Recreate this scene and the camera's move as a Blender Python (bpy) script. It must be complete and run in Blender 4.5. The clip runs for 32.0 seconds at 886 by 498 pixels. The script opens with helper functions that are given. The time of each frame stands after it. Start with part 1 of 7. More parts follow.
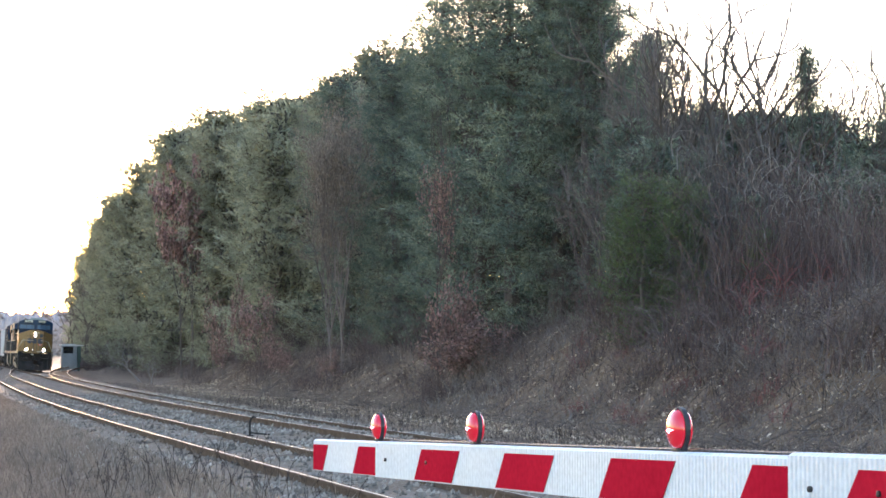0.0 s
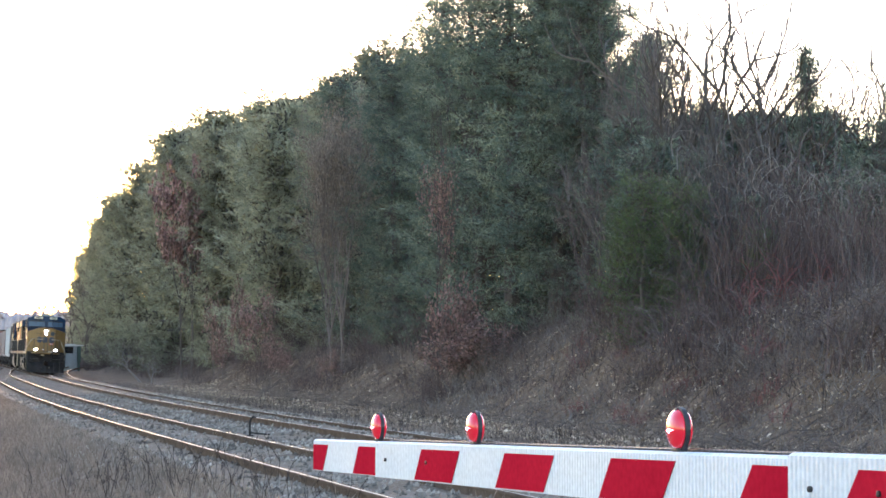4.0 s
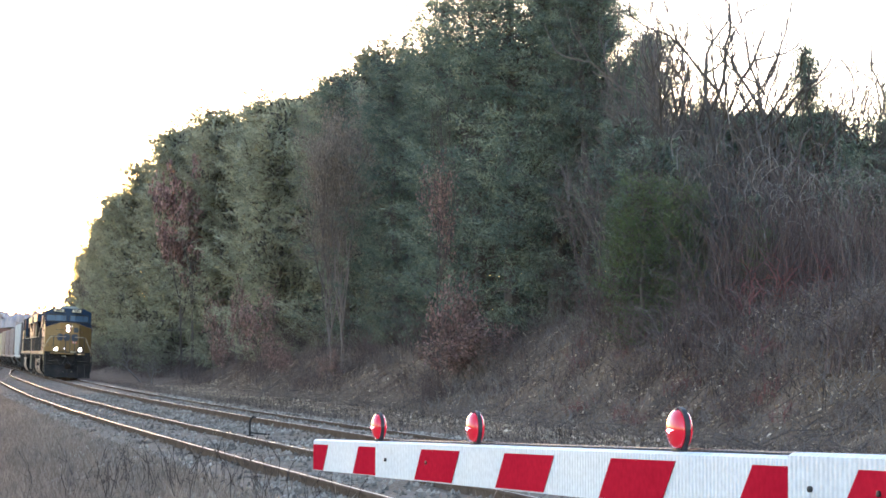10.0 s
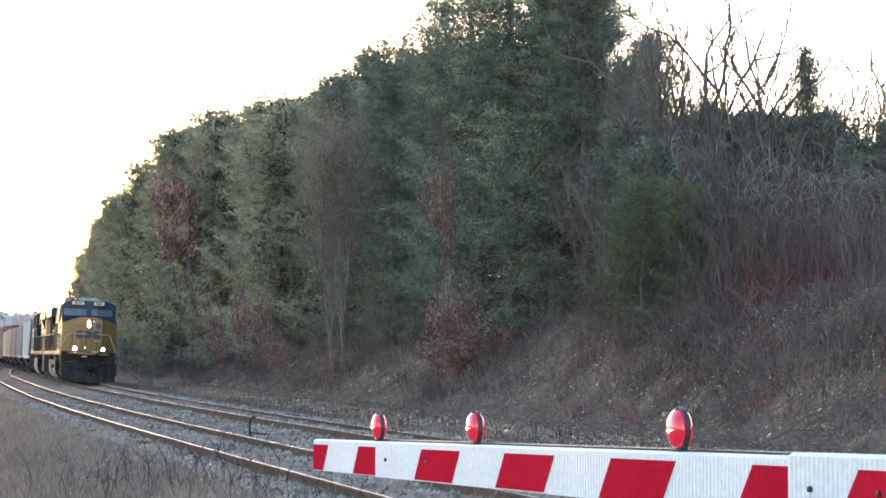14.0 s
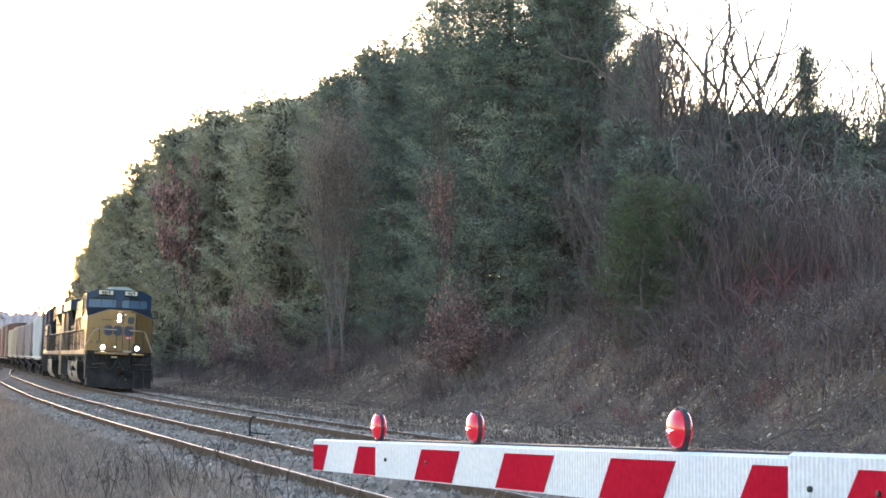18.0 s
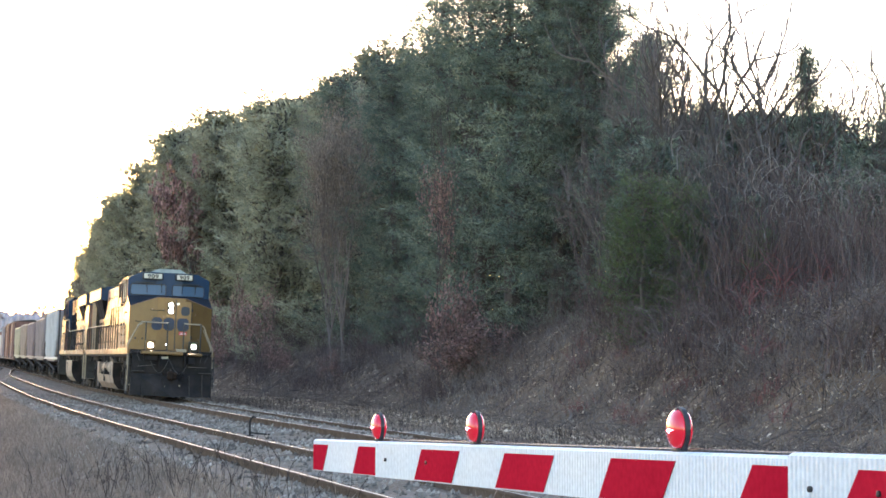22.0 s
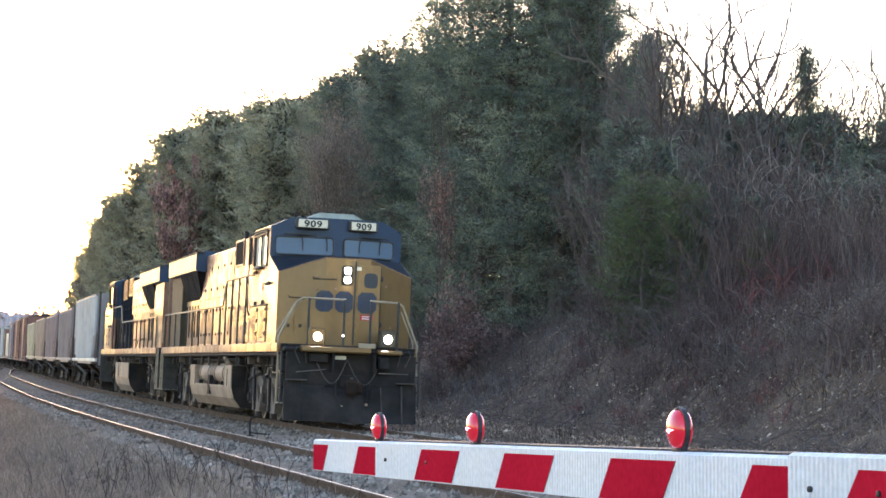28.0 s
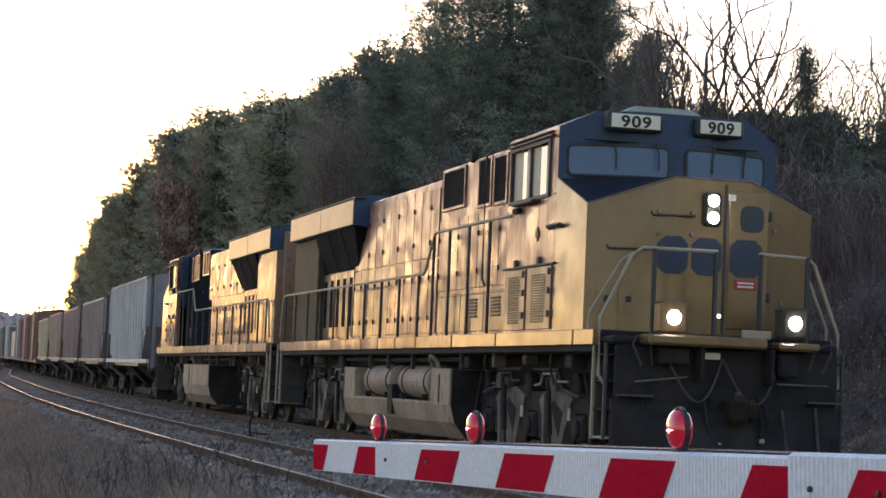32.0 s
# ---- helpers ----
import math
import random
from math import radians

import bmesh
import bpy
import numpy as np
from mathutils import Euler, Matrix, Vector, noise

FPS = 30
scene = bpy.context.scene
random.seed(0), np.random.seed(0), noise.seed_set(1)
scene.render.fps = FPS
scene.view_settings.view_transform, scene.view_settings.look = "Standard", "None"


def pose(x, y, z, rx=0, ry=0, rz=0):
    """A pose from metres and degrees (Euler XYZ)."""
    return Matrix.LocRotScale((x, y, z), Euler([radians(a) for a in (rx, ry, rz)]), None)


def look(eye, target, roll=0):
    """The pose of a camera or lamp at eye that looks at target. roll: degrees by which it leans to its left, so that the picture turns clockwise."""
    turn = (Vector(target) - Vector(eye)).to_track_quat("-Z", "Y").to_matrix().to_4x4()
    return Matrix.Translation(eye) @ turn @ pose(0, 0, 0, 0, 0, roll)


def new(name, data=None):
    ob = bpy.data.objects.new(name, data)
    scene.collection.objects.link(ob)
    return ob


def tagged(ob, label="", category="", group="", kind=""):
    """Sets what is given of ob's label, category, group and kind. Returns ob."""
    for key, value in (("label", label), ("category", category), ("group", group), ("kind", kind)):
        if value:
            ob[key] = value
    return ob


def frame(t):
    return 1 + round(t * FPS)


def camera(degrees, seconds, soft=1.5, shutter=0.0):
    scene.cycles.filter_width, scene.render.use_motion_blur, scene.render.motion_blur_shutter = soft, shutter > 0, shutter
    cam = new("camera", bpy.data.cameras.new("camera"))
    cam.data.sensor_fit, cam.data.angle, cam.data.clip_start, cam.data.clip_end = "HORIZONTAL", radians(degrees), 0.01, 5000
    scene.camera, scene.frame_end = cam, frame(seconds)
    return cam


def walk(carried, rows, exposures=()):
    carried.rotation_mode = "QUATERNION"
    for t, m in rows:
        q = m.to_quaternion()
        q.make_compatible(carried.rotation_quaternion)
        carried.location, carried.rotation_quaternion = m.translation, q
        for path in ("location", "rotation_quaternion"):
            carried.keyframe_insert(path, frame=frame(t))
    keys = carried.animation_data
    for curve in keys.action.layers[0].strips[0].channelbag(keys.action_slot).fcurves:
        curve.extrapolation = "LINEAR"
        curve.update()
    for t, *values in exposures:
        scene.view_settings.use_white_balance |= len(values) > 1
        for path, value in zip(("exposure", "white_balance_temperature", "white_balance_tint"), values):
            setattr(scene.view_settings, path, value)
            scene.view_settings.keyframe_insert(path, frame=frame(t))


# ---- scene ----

# ================= camera =================
cam = camera(23.64, 32.0, soft=1.6)
EYE = (0.0, 0.0, 1.47)
YAW, TILT = radians(15.9), radians(2.99)
AIM = (math.sin(YAW) * math.cos(TILT), math.cos(YAW) * math.cos(TILT), 1.47 + math.sin(TILT))
BASE_EV, KELVIN = 2.95, 5530
EXPOSURES = [(t, BASE_EV + d, KELVIN, tint) for t, d, tint in ((0, 0.0, 23), (24, 0.0, 23), (26, -0.05, 24), (28, -0.2, 25), (29.5, -0.42, 25), (31, -0.88, 27), (32, -1.28, 29))]
walk(cam, [(0, look(EYE, AIM)), (32, look(EYE, AIM))], EXPOSURES)

# ================= light =================
SUN_AZ, SUN_EL = radians(6.9), radians(4.2)
world = bpy.data.worlds.new("evening_sky")
scene.world = world
world.use_nodes = True
wn = world.node_tree.nodes
sky = wn.new("ShaderNodeTexSky")
sky.sky_type = "NISHITA"
sky.sun_disc = False
sky.sun_elevation, sky.sun_rotation = SUN_EL, SUN_AZ
sky.air_density, sky.dust_density, sky.ozone_density = 1.0, 0.6, 1.0
wn["Background"].inputs["Strength"].default_value = 0.15
world.node_tree.links.new(sky.outputs[0], wn["Background"].inputs["Color"])
sun_data = bpy.data.lights.new("sun", "SUN")
sun_data.energy, sun_data.angle, sun_data.color = 2.0, radians(0.7), (1.0, 0.72, 0.44)
sun = new("sun", sun_data)
sun_way = Vector((math.sin(SUN_AZ) * math.cos(SUN_EL), math.cos(SUN_AZ) * math.cos(SUN_EL), math.sin(SUN_EL)))
sun.matrix_basis = look(sun_way * 300, (0, 0, 0))

# ================= materials =================
def material(name, base, other=None, rough=0.8, metal=0.0, scale=4.0, bump=0.3, fine=40.0, island=0.0, thing=0.0,
             coat=0.0, translucent=0.0, blend=(0.35, 0.7), stretch=(1, 1, 1), third=None, spec=0.5):
    m = bpy.data.materials.new(name)
    m.use_nodes = True
    nt = m.node_tree
    n, ln = nt.nodes, nt.links
    b = n["Principled BSDF"]
    other = other or tuple(c * 0.7 for c in base)
    tc = n.new("ShaderNodeTexCoord")
    mp = n.new("ShaderNodeMapping")
    mp.inputs["Scale"].default_value = stretch
    ln.new(tc.outputs["Object"], mp.inputs["Vector"])
    big, small = n.new("ShaderNodeTexNoise"), n.new("ShaderNodeTexNoise")
    big.inputs["Scale"].default_value, small.inputs["Scale"].default_value = scale, fine
    big.inputs["Detail"].default_value, small.inputs["Detail"].default_value = 5, 4
    for t in (big, small):
        ln.new(mp.outputs[0], t.inputs["Vector"])
    mr = n.new("ShaderNodeMapRange")
    mr.inputs["From Min"].default_value, mr.inputs["From Max"].default_value = blend
    ln.new(big.outputs["Fac"], mr.inputs["Value"])
    mix = n.new("ShaderNodeMix")
    mix.data_type = "RGBA"
    mix.inputs["A"].default_value, mix.inputs["B"].default_value = (*base, 1), (*other, 1)
    ln.new(mr.outputs[0], mix.inputs["Factor"])
    out = mix.outputs["Result"]
    if third:
        mr3 = n.new("ShaderNodeMapRange")
        mr3.inputs["From Min"].default_value, mr3.inputs["From Max"].default_value = 0.52, 0.66
        ln.new(small.outputs["Fac"], mr3.inputs["Value"])
        mx3 = n.new("ShaderNodeMix")
        mx3.data_type = "RGBA"
        ln.new(mr3.outputs[0], mx3.inputs["Factor"])
        ln.new(out, mx3.inputs["A"])
        mx3.inputs["B"].default_value = (*third, 1)
        out = mx3.outputs["Result"]
    hsv = n.new("ShaderNodeHueSaturation")
    ln.new(out, hsv.inputs["Color"])
    value = n.new("ShaderNodeMath")
    value.operation = "MULTIPLY_ADD"
    ln.new(small.outputs["Fac"], value.inputs[0])
    value.inputs[1].default_value, value.inputs[2].default_value = 0.5, 0.75
    src = value.outputs[0]
    for amount, node, sock in ((island, "ShaderNodeNewGeometry", "Random Per Island"), (thing, "ShaderNodeObjectInfo", "Random")):
        if amount:
            g = n.new(node)
            ma = n.new("ShaderNodeMath")
            ma.operation = "MULTIPLY_ADD"
            ln.new(g.outputs[sock], ma.inputs[0])
            ma.inputs[1].default_value, ma.inputs[2].default_value = amount, 1 - amount / 2
            mu = n.new("ShaderNodeMath")
            mu.operation = "MULTIPLY"
            ln.new(src, mu.inputs[0])
            ln.new(ma.outputs[0], mu.inputs[1])
            src = mu.outputs[0]
    ln.new(src, hsv.inputs["Value"])
    ln.new(hsv.outputs[0], b.inputs["Base Color"])
    b.inputs["Roughness"].default_value, b.inputs["Metallic"].default_value = rough, metal
    b.inputs["Coat Weight"].default_value = coat
    b.inputs["Specular IOR Level"].default_value = spec
    if bump:
        bp = n.new("ShaderNodeBump")
        bp.inputs["Strength"].default_value, bp.inputs["Distance"].default_value = bump, 0.02
        ln.new(small.outputs["Fac"], bp.inputs["Height"])
        ln.new(bp.outputs[0], b.inputs["Normal"])
    if translucent:
        tr = n.new("ShaderNodeBsdfTranslucent")
        ln.new(hsv.outputs[0], tr.inputs["Color"])
        ms = n.new("ShaderNodeMixShader")
        ms.inputs[0].default_value = translucent
        ln.new(b.outputs[0], ms.inputs[1])
        ln.new(tr.outputs[0], ms.inputs[2])
        ln.new(ms.outputs[0], n["Material Output"].inputs["Surface"])
    return m


def glow(name, colour, strength):
    m = bpy.data.materials.new(name)
    m.use_nodes = True
    b = m.node_tree.nodes["Principled BSDF"]
    b.inputs["Base Color"].default_value = (*colour, 1)
    b.inputs["Emission Color"].default_value = (*colour, 1)
    b.inputs["Emission Strength"].default_value = strength
    b.inputs["Roughness"].default_value = 0.25
    return m


SOIL = material("dry_soil_and_leaf_litter", (0.205, 0.142, 0.096), (0.070, 0.045, 0.033), 0.95, scale=0.6, bump=1.0, fine=9, third=(0.24, 0.172, 0.116), spec=0.15)
GRAVEL = material("grey_ballast_bed", (0.23, 0.183, 0.138), (0.145, 0.108, 0.078), 0.95, scale=0.5, bump=1.0, fine=14, third=(0.275, 0.23, 0.182), spec=0.1)
STONE = material("ballast_stone", (0.31, 0.272, 0.228), (0.15, 0.115, 0.088), 0.9, scale=0.4, bump=0.4, fine=30, island=1.2, spec=0.12)
TIE_WOOD = material("weathered_tie_wood", (0.11, 0.085, 0.065), (0.07, 0.055, 0.045), 0.9, scale=2, bump=0.6, fine=25, stretch=(1, 6, 6), thing=0.4)
RUST = material("rusty_rail_steel", (0.165, 0.122, 0.092), (0.105, 0.077, 0.060), 0.9, 0.0, scale=3, fine=30, spec=0.0)
POLISHED = material("polished_rail_head", (0.52, 0.46, 0.40), (0.30, 0.25, 0.205), 0.34, 0.85, scale=0.7, bump=0.1, fine=20, third=(0.18, 0.15, 0.12))
# Far needles: a yellower kind, with distance haze put into the colour.
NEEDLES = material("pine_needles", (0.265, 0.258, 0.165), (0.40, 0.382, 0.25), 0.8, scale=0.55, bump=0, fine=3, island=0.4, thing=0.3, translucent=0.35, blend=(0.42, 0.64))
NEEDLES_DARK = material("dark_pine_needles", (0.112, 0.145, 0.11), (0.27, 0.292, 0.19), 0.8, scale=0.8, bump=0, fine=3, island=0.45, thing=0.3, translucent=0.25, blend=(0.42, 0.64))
NEEDLES_YOUNG = material("young_pine_needles", (0.075, 0.105, 0.042), (0.155, 0.18, 0.075), 0.8, scale=0.6, bump=0, fine=4, island=0.6, thing=0.3, translucent=0.45)
# Inner twigs coloured dark to give the shaded gaps between boughs.
SHADE_TWIG = material("shade_toned_inner_pine_twigs", (0.125, 0.108, 0.088), (0.075, 0.064, 0.055), 0.95, scale=1, bump=0, fine=6, island=0.6, spec=0.1)
BARK = material("grey_brown_bark", (0.13, 0.105, 0.085), (0.08, 0.065, 0.055), 0.95, scale=3, bump=0.8, fine=30, stretch=(3, 3, 0.6), thing=0.4)
TWIG = material("bare_twigs", (0.19, 0.15, 0.128), (0.12, 0.09, 0.078), 0.9, scale=1, bump=0, fine=8, island=0.7, thing=0.4)
GREY_TWIG = material("grey_bare_twigs", (0.165, 0.145, 0.128), (0.10, 0.082, 0.073), 0.9, scale=1, bump=0, fine=8, island=0.7, thing=0.5)
RED_TWIG = material("reddish_bramble_canes", (0.145, 0.092, 0.076), (0.085, 0.062, 0.055), 0.9, scale=1, bump=0, fine=8, island=0.8, thing=0.4)
DARK_STEM = material("dark_grey_vine_stems", (0.125, 0.108, 0.10), (0.06, 0.05, 0.047), 0.9, scale=1, bump=0, fine=8, island=0.9, thing=0.4)
RED_STEM = material("red_bramble_stems", (0.22, 0.075, 0.065), (0.13, 0.06, 0.052), 0.8, scale=1, bump=0, fine=8, island=0.8, thing=0.4)
PALE_VINE = material("pale_dead_vines", (0.27, 0.235, 0.205), (0.18, 0.15, 0.13), 0.9, scale=1, bump=0, fine=8, island=0.6, thing=0.3)
OAK_LEAF = material("dry_brown_oak_leaves", (0.34, 0.215, 0.18), (0.19, 0.105, 0.088), 0.42, scale=0.7, bump=0, fine=5, island=1.2, thing=0.3, translucent=0.45)
HAZE_LEAF = material("fine_brown_leaves", (0.30, 0.24, 0.18), (0.20, 0.165, 0.12), 0.8, scale=0.7, bump=0, fine=5, island=0.7, translucent=0.45)
LITTER = material("fallen_leaves", (0.62, 0.50, 0.36), (0.20, 0.12, 0.08), 0.85, scale=1, bump=0, fine=5, island=1.3, spec=0.2)
DRY_GRASS = material("dry_grass_blades", (0.32, 0.252, 0.198), (0.205, 0.160, 0.128), 0.9, scale=0.15, bump=0, fine=2, island=0.9, translucent=0.35, third=(0.25, 0.20, 0.165), spec=0.15)
DARK_WEED = material("dark_weed_stalks", (0.055, 0.042, 0.036), (0.085, 0.064, 0.054), 0.9, scale=2, bump=0, fine=8, island=0.6, spec=0.1)
# Distance haze is put into this base colour: pale pinkish brown.
HAZED_WOODS = material("haze_tinted_bare_woods", (0.46, 0.37, 0.33), (0.36, 0.285, 0.25), 0.95, scale=0.05, bump=0, fine=0.6, island=0.5)


# ================= mesh tools =================
class Shape:
    """Collects faces of one part."""

    def __init__(self):
        self.v, self.f, self.k = [], [], []

    def add(self, verts, faces, k=0):
        o = len(self.v)
        self.v += [tuple(p) for p in verts]
        self.f += [tuple(i + o for i in f) for f in faces]
        self.k += [k] * len(faces)
        return self

    def box(self, x0, x1, y0, y1, z0, z1, r=0.012, k=0, m=None):
        """A box with chamfered edges."""
        if x0 > x1: x0, x1 = x1, x0
        if y0 > y1: y0, y1 = y1, y0
        if z0 > z1: z0, z1 = z1, z0
        r = min(r, (x1 - x0) * 0.3, (y1 - y0) * 0.3, (z1 - z0) * 0.3)
        lo, hi = (x0, y0, z0), (x1, y1, z1)
        verts, idx = [], {}
        for sx in (0, 1):
            for sy in (0, 1):
                for sz in (0, 1):
                    s = (sx, sy, sz)
                    for a in range(3):
                        p = [hi[i] if s[i] else lo[i] for i in range(3)]
                        for i in range(3):
                            if i != a:
                                p[i] += -r if s[i] else r
                        idx[s, a] = len(verts)
                        verts.append(p)
        faces = []
        for a in range(3):
            b, c = (a + 1) % 3, (a + 2) % 3
            for d in (0, 1):
                q = []
                for e, g in ((0, 0), (1, 0), (1, 1), (0, 1)):
                    s = [0, 0, 0]
                    s[a], s[b], s[c] = d, e, g
                    q.append(idx[tuple(s), a])
                faces.append(q if d else q[::-1])
            for e in (0, 1):
                for g in (0, 1):
                    s0, s1 = [0, 0, 0], [0, 0, 0]
                    s0[b], s0[c], s1[b], s1[c] = e, g, e, g
                    s1[a] = 1
                    q = [idx[tuple(s0), b], idx[tuple(s1), b], idx[tuple(s1), c], idx[tuple(s0), c]]
                    faces.append(q if (e + g) % 2 == 0 else q[::-1])
        for sx in (0, 1):
            for sy in (0, 1):
                for sz in (0, 1):
                    q = [idx[(sx, sy, sz), a] for a in range(3)]
                    faces.append(q if (sx + sy + sz) % 2 else q[::-1])
        if m is not None:
            verts = [m @ Vector(p) for p in verts]
        return self.add(verts, faces, k)

    def prism(self, outline, axis, a, b, k=0):
        """Outline (2D points) pushed along axis 0, 1 or 2 from a to b. 2D coordinates are the other axes in order."""
        n = len(outline)

        def put(p, w):
            q = list(p)
            q.insert(axis, w)
            return q
        verts = [put(p, a) for p in outline] + [put(p, b) for p in outline]
        faces = [tuple(range(n))[::-1], tuple(range(n, 2 * n))] + [(i, (i + 1) % n, n + (i + 1) % n, n + i) for i in range(n)]
        return self.add(verts, faces, k)

    def tube(self, pts, r, sides=6, r2=None, k=0, cap=True):
        """A round bar along points."""
        pts = [Vector(p) for p in pts]
        n = len(pts)
        verts, faces = [], []
        ref = None
        for i, p in enumerate(pts):
            d = (pts[min(i + 1, n - 1)] - pts[max(i - 1, 0)]).normalized()
            if ref is None:
                ref = Vector((0, 0, 1)) if abs(d.z) < 0.9 else Vector((1, 0, 0))
            a = d.cross(ref).normalized()
            b = d.cross(a).normalized()
            rr = r if r2 is None else r + (r2 - r) * i / (n - 1)
            for j in range(sides):
                t = 2 * math.pi * j / sides
                verts.append(p + a * (rr * math.cos(t)) + b * (rr * math.sin(t)))
        for i in range(n - 1):
            for j in range(sides):
                j2 = (j + 1) % sides
                faces.append((i * sides + j, i * sides + j2, (i + 1) * sides + j2, (i + 1) * sides + j))
        if cap:
            faces.append(tuple(range(sides))[::-1])
            faces.append(tuple(range((n - 1) * sides, n * sides)))
        return self.add(verts, faces, k)

    def disc(self, c, axis, prof, sides=20, k=0):
        """A turned piece round an axis through c: prof is a list of (along, radius)."""
        c, ax = Vector(c), Vector(axis).normalized()
        ref = Vector((0, 0, 1)) if abs(ax.z) < 0.9 else Vector((1, 0, 0))
        a = ax.cross(ref).normalized()
        b = ax.cross(a)
        verts, faces = [], []
        for h, r in prof:
            for j in range(sides):
                t = 2 * math.pi * j / sides
                verts.append(c + ax * h + a * (r * math.cos(t)) + b * (r * math.sin(t)))
        for i in range(len(prof) - 1):
            for j in range(sides):
                j2 = (j + 1) % sides
                faces.append((i * sides + j, i * sides + j2, (i + 1) * sides + j2, (i + 1) * sides + j))
        faces.append(tuple(range(sides))[::-1])
        faces.append(tuple(range((len(prof) - 1) * sides, len(prof) * sides)))
        return self.add(verts, faces, k)

    def mesh(self, name, mats, smooth=False):
        me = bpy.data.meshes.new(name)
        me.from_pydata(self.v, [], self.f)
        for m in mats if isinstance(mats, (list, tuple)) else [mats]:
            me.materials.append(m)
        if any(self.k):
            me.polygons.foreach_set("material_index", self.k)
        if smooth:
            me.polygons.foreach_set("use_smooth", [True] * len(me.polygons))
        bm = bmesh.new()
        bm.from_mesh(me)
        bmesh.ops.recalc_face_normals(bm, faces=bm.faces)
        bm.to_mesh(me)
        bm.free()
        return me


def part(name, shape, mats, parent=None, label="", smooth=False, at=None):
    """Links one mesh object under a thing, from a Shape or a finished mesh."""
    me = shape.mesh(name, mats, smooth) if isinstance(shape, Shape) else shape
    ob = new(name, me)
    if parent is not None:
        ob.parent = parent
    if at is not None:
        ob.matrix_basis = at
    if label:
        ob["label"] = label
    return ob


def thing(name, at, label, category, group="", kind=""):
    ob = new(name)
    ob.empty_display_size = 0.3
    ob.matrix_basis = at
    return tagged(ob, label, category, group, kind)


def raw_mesh(name, verts, faces, mats):
    me = bpy.data.meshes.new(name)
    me.from_pydata(verts.tolist() if hasattr(verts, "tolist") else verts, [], faces.tolist() if hasattr(faces, "tolist") else faces)
    for m in mats if isinstance(mats, (list, tuple)) else [mats]:
        me.materials.append(m)
    return me


# ================= the lie of the land =================
def line_x(y):
    """The main line's centre."""
    w = min(max(y - 8, 0), 104)
    return 9.914 + 0.00871 * y + 0.03902 * (w * w / 208 + max(y - 112, 0))


def line_heading(y):
    return 0.00871 + 0.03902 * min(max((y - 8) / 104, 0), 1)


def line_z(y):
    return 0.40 * (max(y - 50, 0) / 140) ** 1.6 if y < 190 else 0.40 + 0.004 * (y - 190)


def siding_gap(y):
    """How far the siding lies from the main line."""
    t = min(max((y - 150) / 130, 0), 1)
    return 3.72 * (1 - t * t * (3 - 2 * t))


def smooth(a, b, t):
    t = min(max((t - a) / (b - a), 0), 1)
    return t * t * (3 - 2 * t)


def bank_height(y):
    return 3.2 - 1.2 * smooth(45, 105, y) - 1.0 * smooth(105, 190, y)


def ground_z(x, y):
    q = x - line_x(y)
    z = line_z(y) if y < 400 else line_z(400)
    bed = -0.125
    field = -0.62 + 0.35 * smooth(25, 4, y)
    h = field + (bed - field) * smooth(-7.6, -5.6, q)
    h += (-0.5 - bed) * smooth(1.6, 3.4, q)
    edge = 8.6 + 0.7 * noise.noise(Vector((0.3, y * 0.07, 0)))
    h += (bank_height(y) + 0.4) * smooth(edge, edge + 5.5, q) * (1 if y < 300 else 1)
    h += 1.8 * smooth(14, 40, q)
    rough = 0.05 + 0.32 * smooth(8, 12, q)
    if -6.4 < q < 2.2:
        rough = 0.035
    h += rough * (noise.noise(Vector((x * 0.35, y * 0.35, 1))) + 0.5 * noise.noise(Vector((x * 1.1, y * 1.1, 2))))
    return z + h


def spot(y, q):
    x = line_x(y) + q
    return Vector((x, y, ground_z(x, y)))


def build_ground():
    xs = sorted({-1500, -700, -300, -120, -60, -30} | {round(-20 + i * 0.8, 2) for i in range(88)} | {55, 65, 80, 110, 180, 400, 900, 1800})
    ys = sorted({-800, -300, -100, -40, -15} | {round(-6 + i * 1.0, 2) for i in range(130)} | {124 + i * 4 for i in range(60)} | {380, 420, 500, 650, 900, 1400, 2200, 3200})
    verts, faces = [], []
    for y in ys:
        for x in xs:
            verts.append((x + line_x(min(max(y, 0), 500)) - 10 if abs(x) < 100 else x, y, 0))
    verts = [(x, y, ground_z(x, y)) for x, y, _ in verts]
    n = len(xs)
    for j in range(len(ys) - 1):
        for i in range(n - 1):
            faces.append((j * n + i, j * n + i + 1, (j + 1) * n + i + 1, (j + 1) * n + i))
    me = raw_mesh("ground", verts, faces, [SOIL, GRAVEL])
    idx = []
    for p in me.polygons:
        c = p.center
        q = c.x - line_x(c.y)
        idx.append(1 if -6.6 < q < 2.4 and c.y < 320 else 0)
    me.polygons.foreach_set("material_index", idx)
    me.polygons.foreach_set("use_smooth", [True] * len(idx))
    tagged(new("ground", me), "leaf-littered bare earth and dry grass beside the railway", "ground", kind="structure")


build_ground()


# ================= tracks =================
CANT = radians(2.5)
RAIL_PROFILE = [(-0.07, -0.17), (0.07, -0.17), (0.07, -0.155), (0.012, -0.13), (0.012, -0.045), (0.037, -0.035), (0.037, -0.008), (0.028, 0.0), (0.018, 0.002), (-0.018, 0.002), (-0.028, 0.0), (-0.037, -0.008), (-0.037, -0.035), (-0.012, -0.045), (-0.012, -0.13), (-0.07, -0.155)]


